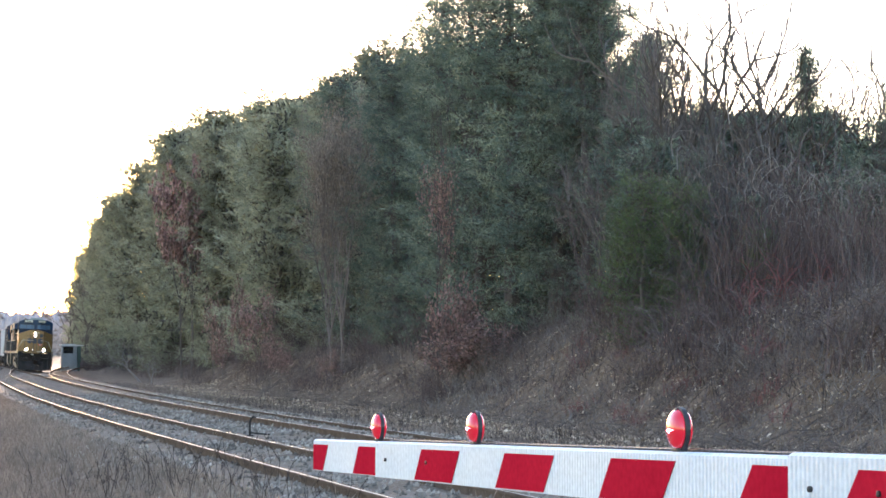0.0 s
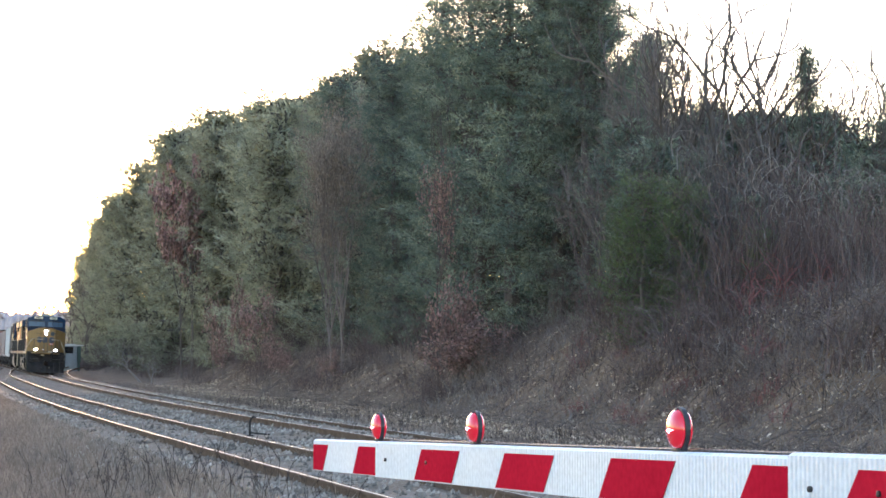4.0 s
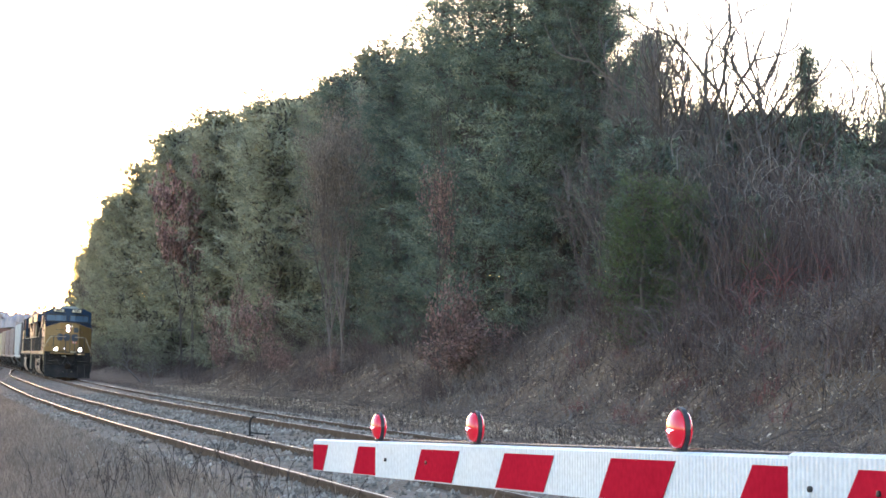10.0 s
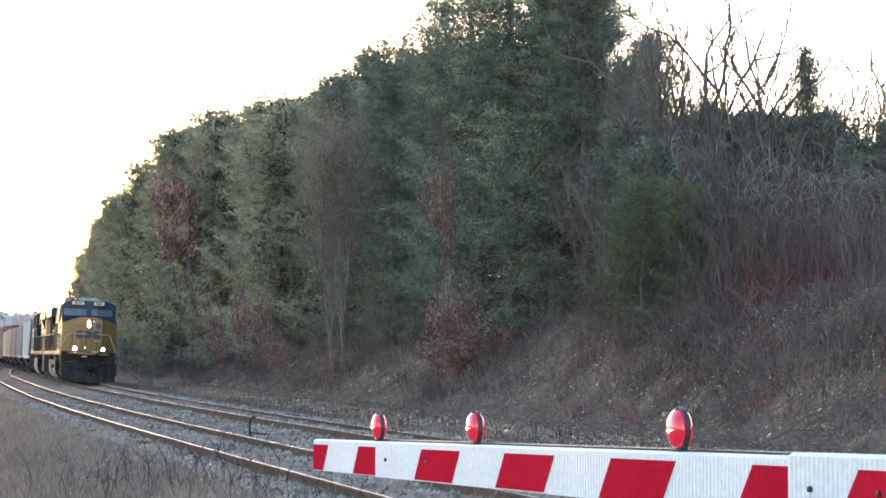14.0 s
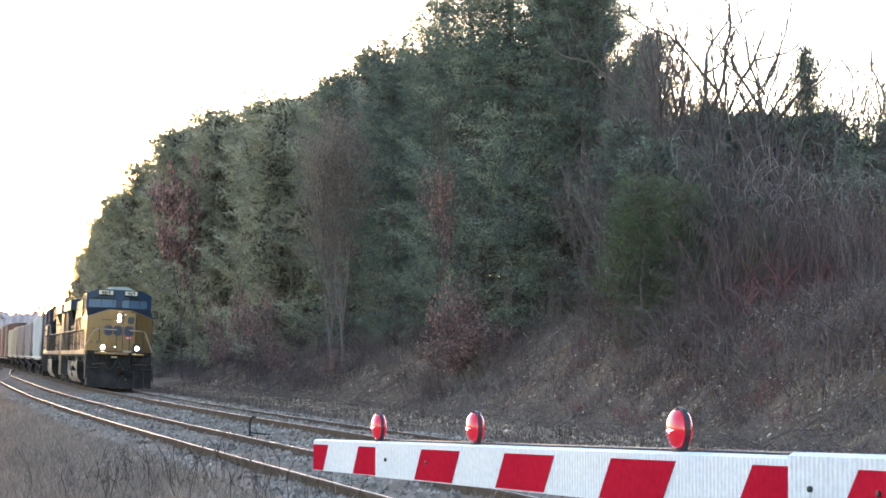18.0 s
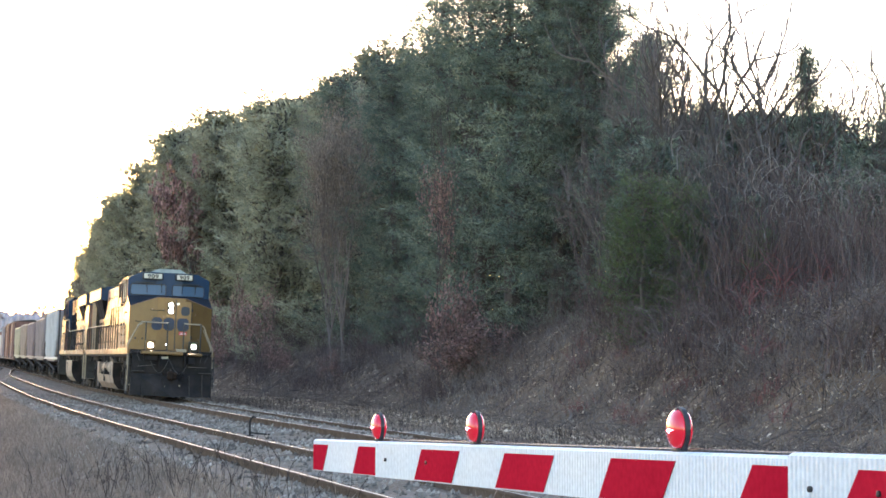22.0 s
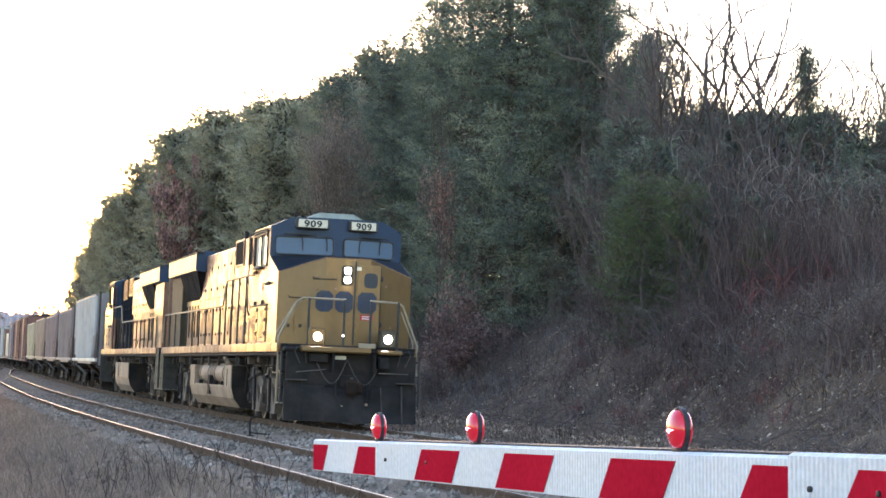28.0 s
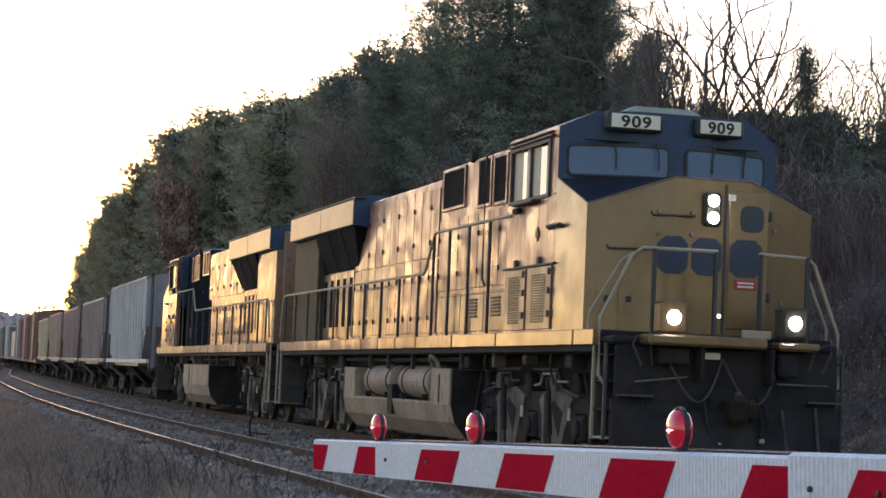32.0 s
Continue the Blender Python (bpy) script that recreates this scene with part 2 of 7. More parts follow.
def sweep_rail(name, parent, path, side, cant, head=0):
    """One rail along a centre line path(y) -> x, heading, z."""
    ys = [a for a in [b + 0.0 for b in range(4, 60, 2)] + list(range(60, 321, 5)) if a >= head]
    verts, faces, k = [], [], []
    n = len(RAIL_PROFILE)
    for y in ys:
        x, hd, z = path(y)
        off = side * 0.7535
        for px_, pz in RAIL_PROFILE:
            u = off + px_
            verts.append((x + u * math.cos(hd), y - u * math.sin(hd), z + pz - off * math.sin(cant)))
    for i in range(len(ys) - 1):
        for j in range(n):
            j2 = (j + 1) % n
            faces.append((i * n + j, i * n + j2, (i + 1) * n + j2, (i + 1) * n + j))
            k.append(1 if j == 8 else 0)
    me = raw_mesh(name, verts, faces, [RUST, POLISHED])
    me.polygons.foreach_set("material_index", k)
    return part(name, me, None, parent)


def main_path(y):
    return line_x(y), line_heading(y), line_z(y)


def siding_path(y):
    d = (siding_gap(y + 1) - siding_gap(y - 1)) / 2
    return line_x(y) - siding_gap(y), line_heading(y) - d, line_z(y) + 0.0


tie_shape = Shape().box(-1.3, 1.3, -0.115, 0.115, -0.17, 0.0, 0.015)


def build_track(name, label, path, cant):
    track = thing(name, pose(0, 0, 0), label, "railway track", kind="structure")
    sweep_rail("rail", track, path, -1, cant)
    sweep_rail("rail", track, path, 1, cant)
    me = tie_shape.mesh("tie", TIE_WOOD)
    y = 16.0
    rng = random.Random(5)
    while y < 125:
        x, hd, z = path(y)
        part("tie", me, None, track, at=Matrix.Translation((x, y, z - 0.178)) @ Matrix.Rotation(-hd + rng.uniform(-0.02, 0.02), 4, "Z") @ Matrix.Rotation(cant, 4, "Y") @ Matrix.Translation((rng.uniform(-0.06, 0.06), 0, rng.uniform(-0.015, 0.0))))
        y += 0.56
    return track


main_track = build_track("main_track", "canted main line with rusty-sided rails on grey ballast", main_path, CANT)
spur_track = thing("spur_track", pose(0, 0, 0), "rusty spur leaving the main line towards the trees", "railway track", kind="structure")


def spur_path(y):
    t = max(y - 118, 0)
    return line_x(y) + 0.00040 * t * t + 0.01, line_heading(y) + 0.0008 * t, line_z(y) - 0.01


sweep_rail("rail", spur_track, spur_path, -1, CANT, 120)
sweep_rail("rail", spur_track, spur_path, 1, CANT, 120)
siding_track = build_track("siding_track", "weedy siding with bright-topped rails on grey ballast", siding_path, 0.0)


def build_ballast():
    rng = np.random.default_rng(3)
    n = 36000
    y = 17 + 78 * rng.random(n) ** 1.5
    q = -7.4 + 9.7 * rng.random(n)
    patch = np.array([noise.noise(Vector((a * 0.22, b * 0.6, 7))) for a, b in zip(y, q)])
    keep = rng.random(n) < np.where((q > -5.4) & (q < -2.2), 0.45, 0.95) * np.clip(0.75 + 1.6 * patch, 0.12, 1.0)
    y, q = y[keep], q[keep]
    n = len(y)
    base = np.array([[1, 0, 0], [-1, 0, 0], [0, 1, 0], [0, -1, 0], [0, 0, 1], [0, 0, -1]], float)
    tri = np.array([[0, 2, 4], [2, 1, 4], [1, 3, 4], [3, 0, 4], [2, 0, 5], [1, 2, 5], [3, 1, 5], [0, 3, 5]])
    cen = np.empty((n, 3))
    for i in range(n):
        x = line_x(y[i]) + q[i]
        cen[i] = (x, y[i], ground_z(x, y[i]) + 0.008)
    size = 0.022 + 0.03 * rng.random(n)
    v = base[None] * (size[:, None, None] * (0.6 + 0.8 * rng.random((n, 6, 1))))
    ang = rng.random(n) * 6.28
    ca, sa = np.cos(ang)[:, None], np.sin(ang)[:, None]
    vx = v[..., 0] * ca - v[..., 1] * sa + 0.3 * v[..., 2]
    vy = v[..., 0] * sa + v[..., 1] * ca
    v = np.stack([vx, vy, v[..., 2]], -1) + cen[:, None]
    f = tri[None] + 6 * np.arange(n)[:, None, None]
    tagged(new("ballast_stones", raw_mesh("ballast_stones", v.reshape(-1, 3), f.reshape(-1, 3), STONE)), "loose grey ballast stones round the ties", "ballast", kind="stuff")


build_ballast()


# ================= vegetation =================
def blades(rng, centre, way, count, length, width, droop=0.0):
    """Thin triangles fanning out from points: returns (count*len(centre)*3, 3) vertices."""
    n = len(centre)
    d = rng.normal(size=(n, count, 3))
    d /= np.linalg.norm(d, axis=-1, keepdims=True)
    d = d + way[:, None] * 0.8
    d[..., 2] -= droop
    d /= np.linalg.norm(d, axis=-1, keepdims=True)
    s = np.cross(d, rng.normal(size=(n, count, 3)))
    s /= np.linalg.norm(s, axis=-1, keepdims=True) + 1e-9
    ln = length * (0.6 + 0.8 * rng.random((n, count, 1)))
    c = centre[:, None] + 0.12 * length * rng.normal(size=(n, count, 3))
    return np.stack([c - s * width, c + s * width, c + d * ln], 2).reshape(-1, 3)


def pine_meshes(seed, height, spread, low, puffs, needles, mat, lean=0.0, blade=0.26, wide=0.013, core=4000, gap=0.55, peak=0.34, green=1):
    """Trunk and crown of one white pine: whorls of drooping limbs that carry flat plumes of needles."""
    rng = np.random.default_rng(seed)
    trunk = Shape()
    pts = [(lean * (i / 8) ** 2 + 0.08 * rng.normal() * (i > 0), 0.08 * rng.normal() * (i > 0), height * i / 8 * 0.97) for i in range(9)]
    trunk.tube(pts, 0.017 * height, 7, 0.03)
    heart, way, size = [], [], []
    h = low * height
    while h < height * 0.985:
        t = (h / height - low) / (1 - low)
        reach = spread * (peak + (1 - peak) * (1 - t) ** 0.6) * (0.65 + 0.35 * min(1, t * 5 + 0.3))
        count = int(rng.integers(4, 7)) if t < 0.9 else 4
        turn = rng.random() * 6.283
        for b in range(count):
            if rng.random() < 0.12:
                continue
            a = turn + 6.283 * b / count + rng.normal() * 0.3
            L = reach * (0.42 + 0.72 * rng.random())
            rise = 0.02 + 0.5 * t + 0.10 * rng.normal()
            out = np.array([math.cos(a), math.sin(a), 0.0])
            side = np.array([-math.sin(a), math.cos(a), 0.0])
            base = np.array([lean * (h / height) ** 2, 0, h])

            def along(f):
                return base + out * (L * f) + np.array([0, 0, L * (rise * f - 0.16 * math.sin(f * 3.1) + 0.14 * f ** 3)])
            trunk.tube([base, along(0.5), along(1.0)], 0.04 * (1 - t * 0.6), 3, 0.008, cap=False)
            n = max(8, int(puffs * (L / spread) ** 0.9 + 0.5))
            fan = rng.normal(size=n) * 0.5
            for k in range(n):
                f = 0.32 + 0.70 * ((k + rng.random()) / n) ** 0.8
                p = along(f) + side * fan[k] * 0.36 * L * (0.45 + 0.55 * math.sin(f * 2.6)) + np.array([0, 0, 0.05 * rng.normal()])
                heart.append(p)
                way.append(out * 1.0 + side * fan[k] * 0.7 + np.array([0, 0, 0.35]))
                size.append((0.22 + 0.16 * rng.random()) * (0.8 + 0.07 * L))
        h += gap * (0.6 + 0.8 * rng.random()) * (1.0 if t < 0.5 else 0.65)
    heart, way, size = np.array(heart), np.array(way), np.array(size)
    ball = rng.normal(size=(len(heart), needles, 3)) * np.array([1.0, 1.0, 0.30]) * size[:, None, None] * 0.75
    root = (heart[:, None] + ball).reshape(-1, 3)
    v = blades(rng, root, np.repeat(way, needles, 0), 1, blade, wide)
    if core:
        inner = heart[rng.integers(0, len(heart), core)] * np.array([0.45, 0.45, 1.0]) + rng.normal(size=(core, 3)) * 0.25
        v = np.concatenate([v, blades(rng, inner, np.zeros((core, 3)), 1, blade * 1.7, wide * 1.9)])
    f = np.arange(len(v)).reshape(-1, 3)
    crown = raw_mesh("crown", v, f, [mat, SHADE_TWIG])
    crown.polygons.foreach_set("material_index", [0 if i < len(root) or i % 3 < green else 1 for i in range(len(f))])
    return trunk.mesh("trunk", BARK), crown


def branch_tree(shape, rng, p, d, length, r, level, levels, twist=0.35, tips=None, up=0.12, kids=(2, 4)):
    """A bare limb and all that grows from it."""
    n = 4 if level < 2 else 3
    pts = [Vector(p)]
    q = Vector(d).normalized()
    for i in range(n):
        q = (q + Vector((rng.gauss(0, twist * 0.5), rng.gauss(0, twist * 0.5), rng.gauss(up, twist * 0.35)))).normalized()
        pts.append(pts[-1] + q * (length / n))
    shape[min(level, 2)].tube(pts, r, 6 if level == 0 else 4 if level == 1 else 3, r * 0.55, cap=False)
    if tips is not None and level >= levels - 2:
        tips.extend([tuple(x) for x in pts[1:]])
    if level >= levels - 1:
        return
    count = rng.randint(*kids)
    for i in range(count + 1):
        t = rng.uniform(0.35, 1.0) if i else 1.0
        j = min(int(t * n), n - 1)
        start = pts[j].lerp(pts[j + 1], t * n - j)
        a = rng.uniform(0, 6.283)
        side = q.orthogonal().normalized()
        side.rotate(Matrix.Rotation(a, 3, q))
        way = q + side * rng.uniform(0.45, 1.0)
        branch_tree(shape, rng, start, way, length * rng.uniform(0.55, 0.8), r * (0.55 if i else 0.7), level + 1, levels, twist, tips, up, kids)


def bare_meshes(seed, height, levels=5, leaves=0, leaf_mat=None, twist=0.35, low=0.35, kids=(2, 4), leaf_size=0.09, wood=None, slim=1.0, up=0.12):
    rng = random.Random(seed)
    sh, fine, tips = Shape(), Shape(), []
    trunk_top = height * low
    pts = [Vector((0, 0, -0.3))]
    for i in range(4):
        pts.append(Vector((rng.gauss(0, 0.03) * height * 0.25, rng.gauss(0, 0.03) * height * 0.25, trunk_top * (i + 1) / 4)))
    sh.tube(pts, height * 0.014 * slim, 7, height * 0.010 * slim, cap=False)
    for i in range(rng.randint(3, 4)):
        a = i * 2.1 + rng.uniform(0, 1)
        branch_tree((sh, sh, fine), rng, pts[rng.randint(3, 4)], (math.cos(a) * 0.55, math.sin(a) * 0.55, 1), height * 0.30, height * 0.008 * slim, 1, levels, twist, tips, up=up, kids=kids)
    trunk, twig = sh.mesh("trunk", wood or BARK), fine.mesh("branchwork", wood or BARK)
    crown = None
    if leaves:
        r = np.random.default_rng(seed)
        tp = np.array(tips)
        c = tp[r.integers(0, len(tp), leaves)] + r.normal(size=(leaves, 3)) * 0.16
        d = r.normal(size=(leaves, 3)); d[:, 2] -= 0.5
        d /= np.linalg.norm(d, axis=1, keepdims=True)
        s = np.cross(d, r.normal(size=(leaves, 3))); s /= np.linalg.norm(s, axis=1, keepdims=True)
        L = leaf_size * (0.7 + 0.7 * r.random((leaves, 1)))
        v = np.stack([c, c + d * L * 0.6 + s * L * 0.45, c + d * L * 1.4, c + d * L * 0.6 - s * L * 0.45], 1).reshape(-1, 3)
        crown = raw_mesh("crown", v, np.arange(len(v)).reshape(-1, 4), leaf_mat)
    return trunk, crown, twig


def forked_meshes(seed, height, fork, spread=0.4):
    """A slender bare tree: one wandering trunk that parts high up into a few crooked limbs."""
    rng = random.Random(seed)
    sh, fine = Shape(), Shape()
    pts = [Vector((0, 0, -0.3))]
    for i in range(7):
        pts.append(Vector((rng.gauss(0, 0.09), rng.gauss(0, 0.09), height * fork * (i + 1) / 7)))
    sh.tube(pts, height * 0.0125, 7, height * 0.0095, cap=False)
    rest = height * (1 - fork)
    for i in range(3):
        a = i * 3.14 + rng.uniform(-0.5, 0.5)
        branch_tree((sh, sh, fine), rng, pts[7 if i < 2 else 5], (math.cos(a) * spread, math.sin(a) * spread, 1), rest * (0.72 if i < 2 else 0.6), height * 0.0090, 1, 5, 0.55, up=0.3, kids=(1, 1))
    for i in range(5):
        p, a = pts[rng.randint(4, 7)], rng.uniform(0, 6.283)
        branch_tree((sh, sh, fine), rng, p, (math.cos(a) * 0.9, math.sin(a) * 0.9, 0.6), rest * 0.40, height * 0.0045, 2, 5, 0.7, up=0.2, kids=(1, 2))
    return sh.mesh("trunk", BARK), None, fine.mesh("branchwork", BARK)


def brush_mesh(seed, stems, height, radius, mat, arch=0.8, twigs=3, width=0.012):
    """A thicket of thin arching canes, and its side twigs."""
    rng = random.Random(seed)
    sh, tw = Shape(), Shape()
    for i in range(stems):
        a, rr = rng.uniform(0, 6.283), radius * math.sqrt(rng.random())
        p = Vector((rr * math.cos(a), rr * math.sin(a), -0.1))
        h = height * rng.uniform(0.45, 1.1)
        b = rng.uniform(0, 6.283)
        lean = Vector((math.cos(b), math.sin(b), 0)) * rng.uniform(0.1, arch) * h
        pts = []
        for k in range(5):
            t = k / 4
            pts.append(p + lean * t ** 1.7 + Vector((rng.gauss(0, 0.03), rng.gauss(0, 0.03), h * (t - 0.35 * arch * t ** 3))))
        sh.tube(pts, width, 3, width * 0.4, cap=False)
        for k in range(twigs):
            s = pts[rng.randint(1, 4)]
            w = Vector((rng.gauss(0, 0.5), rng.gauss(0, 0.5), rng.gauss(0.25, 0.4))) * h * 0.28
            tw.tube([s, s + w], width * 0.6, 3, width * 0.25, cap=False)
    return sh.mesh("canes", mat), tw.mesh("side_twigs", mat)


def vine_mesh(seed, strands, height, radius, mat, width=0.011, curls=8):
    """A curtain of wavering hanging vines, and the curling ones that loop out of its top."""
    rng = random.Random(seed)
    sh, tw = Shape(), Shape()
    for i in range(strands):
        a, rr = rng.uniform(0, 6.283), radius * math.sqrt(rng.random())
        p = Vector((rr * math.cos(a), rr * math.sin(a), -0.1))
        top, pts, d = height * rng.uniform(0.45, 1.0), [p.copy()], Vector((0, 0, 0))
        n = 9
        for k in range(n):
            d = d * 0.6 + Vector((rng.gauss(0, 0.13), rng.gauss(0, 0.13), 0))
            p = p + d * (top / 6) + Vector((0, 0, top / n))
            pts.append(p.copy())
        sh.tube(pts, width * rng.uniform(0.6, 1.3), 3, width * 0.5, cap=False)
        for k in range(2):
            q = rng.choice(pts[3:])
            sh.tube([q, q + Vector((rng.gauss(0, 0.25), rng.gauss(0, 0.25), -rng.uniform(0.1, 0.8)))], width * 0.6, 3, width * 0.3, cap=False)
    for i in range(curls):
        a, rr = rng.uniform(0, 6.283), radius * rng.uniform(0.3, 1.2)
        c = Vector((rr * math.cos(a), rr * math.sin(a), height * rng.uniform(0.55, 1.02)))
        size, lean, start, sweep = rng.uniform(0.12, 0.55), rng.uniform(0, 6.283), rng.uniform(-0.6, 0.8), rng.uniform(1.6, 3.8)
        side = Vector((math.cos(lean), math.sin(lean), 0))
        pts = []
        for k in range(9):
            t = start + sweep * k / 8
            pts.append(c + side * (size * (0.7 + 0.12 * k) * math.cos(t)) + Vector((rng.gauss(0, 0.025), 0, size * (1.5 - 0.06 * k) * math.sin(t))))
        tw.tube(pts, width * 1.1, 3, width * 0.6, cap=False)
    return sh.mesh("canes", mat), tw.mesh("side_twigs", PALE_VINE)


def brush(name, meshes, at, label, category, group):
    t = thing(name, at, label, category, group)
    for nm, me in zip(("cane_tangle", "twig_tangle"), meshes):
        tagged(part(nm, me, None, t), kind="stuff")
    return t


# ---- the kinds, each built once ----
PINES = [pine_meshes(11, 17, 3.9, 0.05, 15, 44, NEEDLES_DARK, 0.0, 0.17, 0.015, 8000, 0.9), pine_meshes(12, 17, 3.5, 0.03, 15, 44, NEEDLES_DARK, 0.6, 0.17, 0.015, 8000, 0.85), pine_meshes(13, 16.5, 4.3, 0.06, 15, 44, NEEDLES_DARK, -0.5, 0.17, 0.015, 8000, 0.9)]
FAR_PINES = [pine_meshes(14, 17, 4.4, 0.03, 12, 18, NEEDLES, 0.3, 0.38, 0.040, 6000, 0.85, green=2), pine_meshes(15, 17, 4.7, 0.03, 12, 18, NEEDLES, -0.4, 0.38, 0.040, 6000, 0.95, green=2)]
YOUNG = [pine_meshes(21, 6.0, 1.9, 0.03, 9, 18, NEEDLES_YOUNG, 0.0, 0.17, 0.011, 1500, 0.5)]
LOW_PINES = [pine_meshes(25, 7.0, 2.3, 0.03, 7, 12, NEEDLES_DARK, 0.2, 0.26, 0.020, 1600, 0.6), pine_meshes(26, 7.0, 2.0, 0.03, 7, 12, NEEDLES_DARK, -0.3, 0.26, 0.020, 1600, 0.6)]
SPRUCE = [pine_meshes(31, 9.0, 0.72, 0.15, 6, 14, NEEDLES_DARK, 0.0, 0.15, 0.013, 900, 0.42, 0.06)]
BARE = [bare_meshes(41, 12, 6, twist=0.5, kids=(1, 2), slim=1.0, low=0.4, up=0.22), bare_meshes(42, 12, 6, twist=0.6, kids=(1, 2), slim=1.0, low=0.42, up=0.24), bare_meshes(44, 11, 6, twist=0.55, low=0.35, kids=(1, 2), slim=1.0, up=0.26)]
FORKED = [forked_meshes(45, 9, 0.70), forked_meshes(46, 9, 0.56, 0.5), forked_meshes(47, 9, 0.62, 0.35)]
OAKS = [bare_meshes(51, 11, 5, 3600, OAK_LEAF, low=0.3, leaf_size=0.13), bare_meshes(52, 6, 5, 1900, OAK_LEAF, low=0.12, leaf_size=0.12), bare_meshes(53, 4, 5, 1500, OAK_LEAF, low=0.03, leaf_size=0.10, twist=0.7), bare_meshes(54, 14, 5, 4200, HAZE_LEAF, low=0.22, leaf_size=0.10, wood=TWIG, slim=0.6), bare_meshes(55, 9, 5, 900, OAK_LEAF, low=0.3, leaf_size=0.13, wood=TWIG), bare_meshes(56, 9, 5, 1700, OAK_LEAF, low=0.55, leaf_size=0.12, wood=BARK, slim=0.7), bare_meshes(57, 11, 5, 4200, OAK_LEAF, low=0.45, leaf_size=0.24), bare_meshes(58, 6, 5, 900, OAK_LEAF, low=0.10, leaf_size=0.13, wood=TWIG, slim=0.7)]
FUZZ = [bare_meshes(61, 13, 5, low=0.3, kids=(3, 4), wood=TWIG, twist=0.45), bare_meshes(62, 9, 5, low=0.08, kids=(3, 4), wood=TWIG, twist=0.5), bare_meshes(63, 7, 5, low=0.06, kids=(3, 4), wood=GREY_TWIG, twist=0.9), bare_meshes(64, 7, 5, low=0.10, kids=(3, 4), wood=TWIG, twist=1.0)]
BRUSH = [brush_mesh(71, 44, 2.0, 1.4, RED_TWIG, 0.9, 3, 0.014), brush_mesh(72, 42, 1.5, 1.3, TWIG, 1.0, 3, 0.013), brush_mesh(73, 26, 3.0, 1.3, PALE_VINE, 0.8, 5, 0.011), brush_mesh(74, 26, 3.8, 1.6, RED_TWIG, 0.6, 4, 0.009), brush_mesh(75, 36, 0.7, 1.2, TWIG, 0.6, 1, 0.008), brush_mesh(76, 9, 1.0, 0.8, DARK_WEED, 0.3, 4, 0.006)]
VINES = [vine_mesh(81, 34, 4.0, 1.6, DARK_STEM, 0.010, 5), vine_mesh(82, 26, 6.0, 1.6, DARK_STEM, 0.012, 3), vine_mesh(83, 44, 3.0, 1.6, RED_TWIG, 0.009, 10)]
PALE_STALKS = brush_mesh(78, 12, 0.95, 0.75, PALE_VINE, 0.9, 4, 0.010)
RED_BRUSH = brush_mesh(77, 22, 0.9, 0.7, RED_STEM, 0.9, 4, 0.010)


def extent(meshes):
    """Top height and spread of a tree's meshes."""
    v = np.concatenate([np.array([p.co for p in me.vertices]) for me in meshes[1:] if me])
    return v[:, 2].max(), np.percentile(np.hypot(v[:, 0], v[:, 1]), 92)


def plant(name, meshes, y, q, scale, label, category, group, seed=0, sink=0.15, tall=1.0, lean=0.0):
    p = spot(y, q)
    rng = random.Random(int(y * 31 + q * 17) + seed)
    t = thing(name, Matrix.Translation(p - Vector((0, 0, sink))) @ Matrix.Rotation(lean, 4, "Y") @ Matrix.Rotation(rng.uniform(0, 6.283), 4, "Z") @ Matrix.Rotation(rng.gauss(0, 0.02), 4, "X"), label, category, group)
    t.scale = (scale, scale, scale * tall)
    for nm, me in zip(("trunk", "crown", "branchwork"), meshes):
        if me:
            tagged(part(nm, me, None, t), kind="stuff" if nm == "branchwork" and name == "bare_tree" else "")
    return t


def plant_to(name, meshes, y, q, top, width, *tags, **more):
    """A plant whose tip reaches the height top above the rails, width metres across."""
    high, wide = extent(meshes)
    flat = width / 2 / wide
    return plant(name, meshes, y, q, flat, *tags, tall=(top - spot(y, q).z) / high / flat, **more)


# tall pines: place along the line, distance from it, height in metres
FRONT_PINES = [(254, 12, 20), (222, 12, 21), (198, 13, 22), (186, 12.5, 21), (170, 14, 20.5), (154, 12.5, 17.5), (146, 14, 18), (134, 13, 17), (112, 13.5, 16), (101, 14, 15), (93, 14.5, 16.8), (87, 14.5, 18.5), (79.5, 14, 21), (77, 15, 21.5), (265, 13, 20), (280, 12, 18.5), (295, 13, 18), (312, 12, 15.5), (330, 13.5, 16)]
MIDDLE_PINES = [(240, 15, 21), (212, 16, 23), (178, 17, 22), (160, 18, 20), (140, 16, 18.5), (132, 19, 19.5), (122, 15.5, 16.8), (117, 18, 17.2), (106, 17, 16.2), (97, 17, 15), (89, 18, 18.5), (83, 17.5, 21), (78, 17, 16), (74.5, 15.5, 15.5), (270, 20, 21), (230, 18, 22), (205, 19, 23), (185, 20, 22), (150, 18, 18.5), (126, 21, 18.5), (104, 21, 15.6)]
BACK_PINES = [(100, 23, 15), (112, 24, 17), (128, 25, 19), (145, 24, 19), (165, 25, 21), (190, 24, 22), (215, 24, 23), (240, 23, 22), (160, 22, 20), (110, 30, 17), (135, 31, 19), (160, 31, 21), (190, 31, 22), (225, 30, 23), (260, 28, 22)]
for i, (y, q, h) in enumerate(FRONT_PINES + MIDDLE_PINES + BACK_PINES):
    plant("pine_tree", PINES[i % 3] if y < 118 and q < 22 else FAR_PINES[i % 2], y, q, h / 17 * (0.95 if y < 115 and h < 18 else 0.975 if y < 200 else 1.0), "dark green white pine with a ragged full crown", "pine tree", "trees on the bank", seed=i)
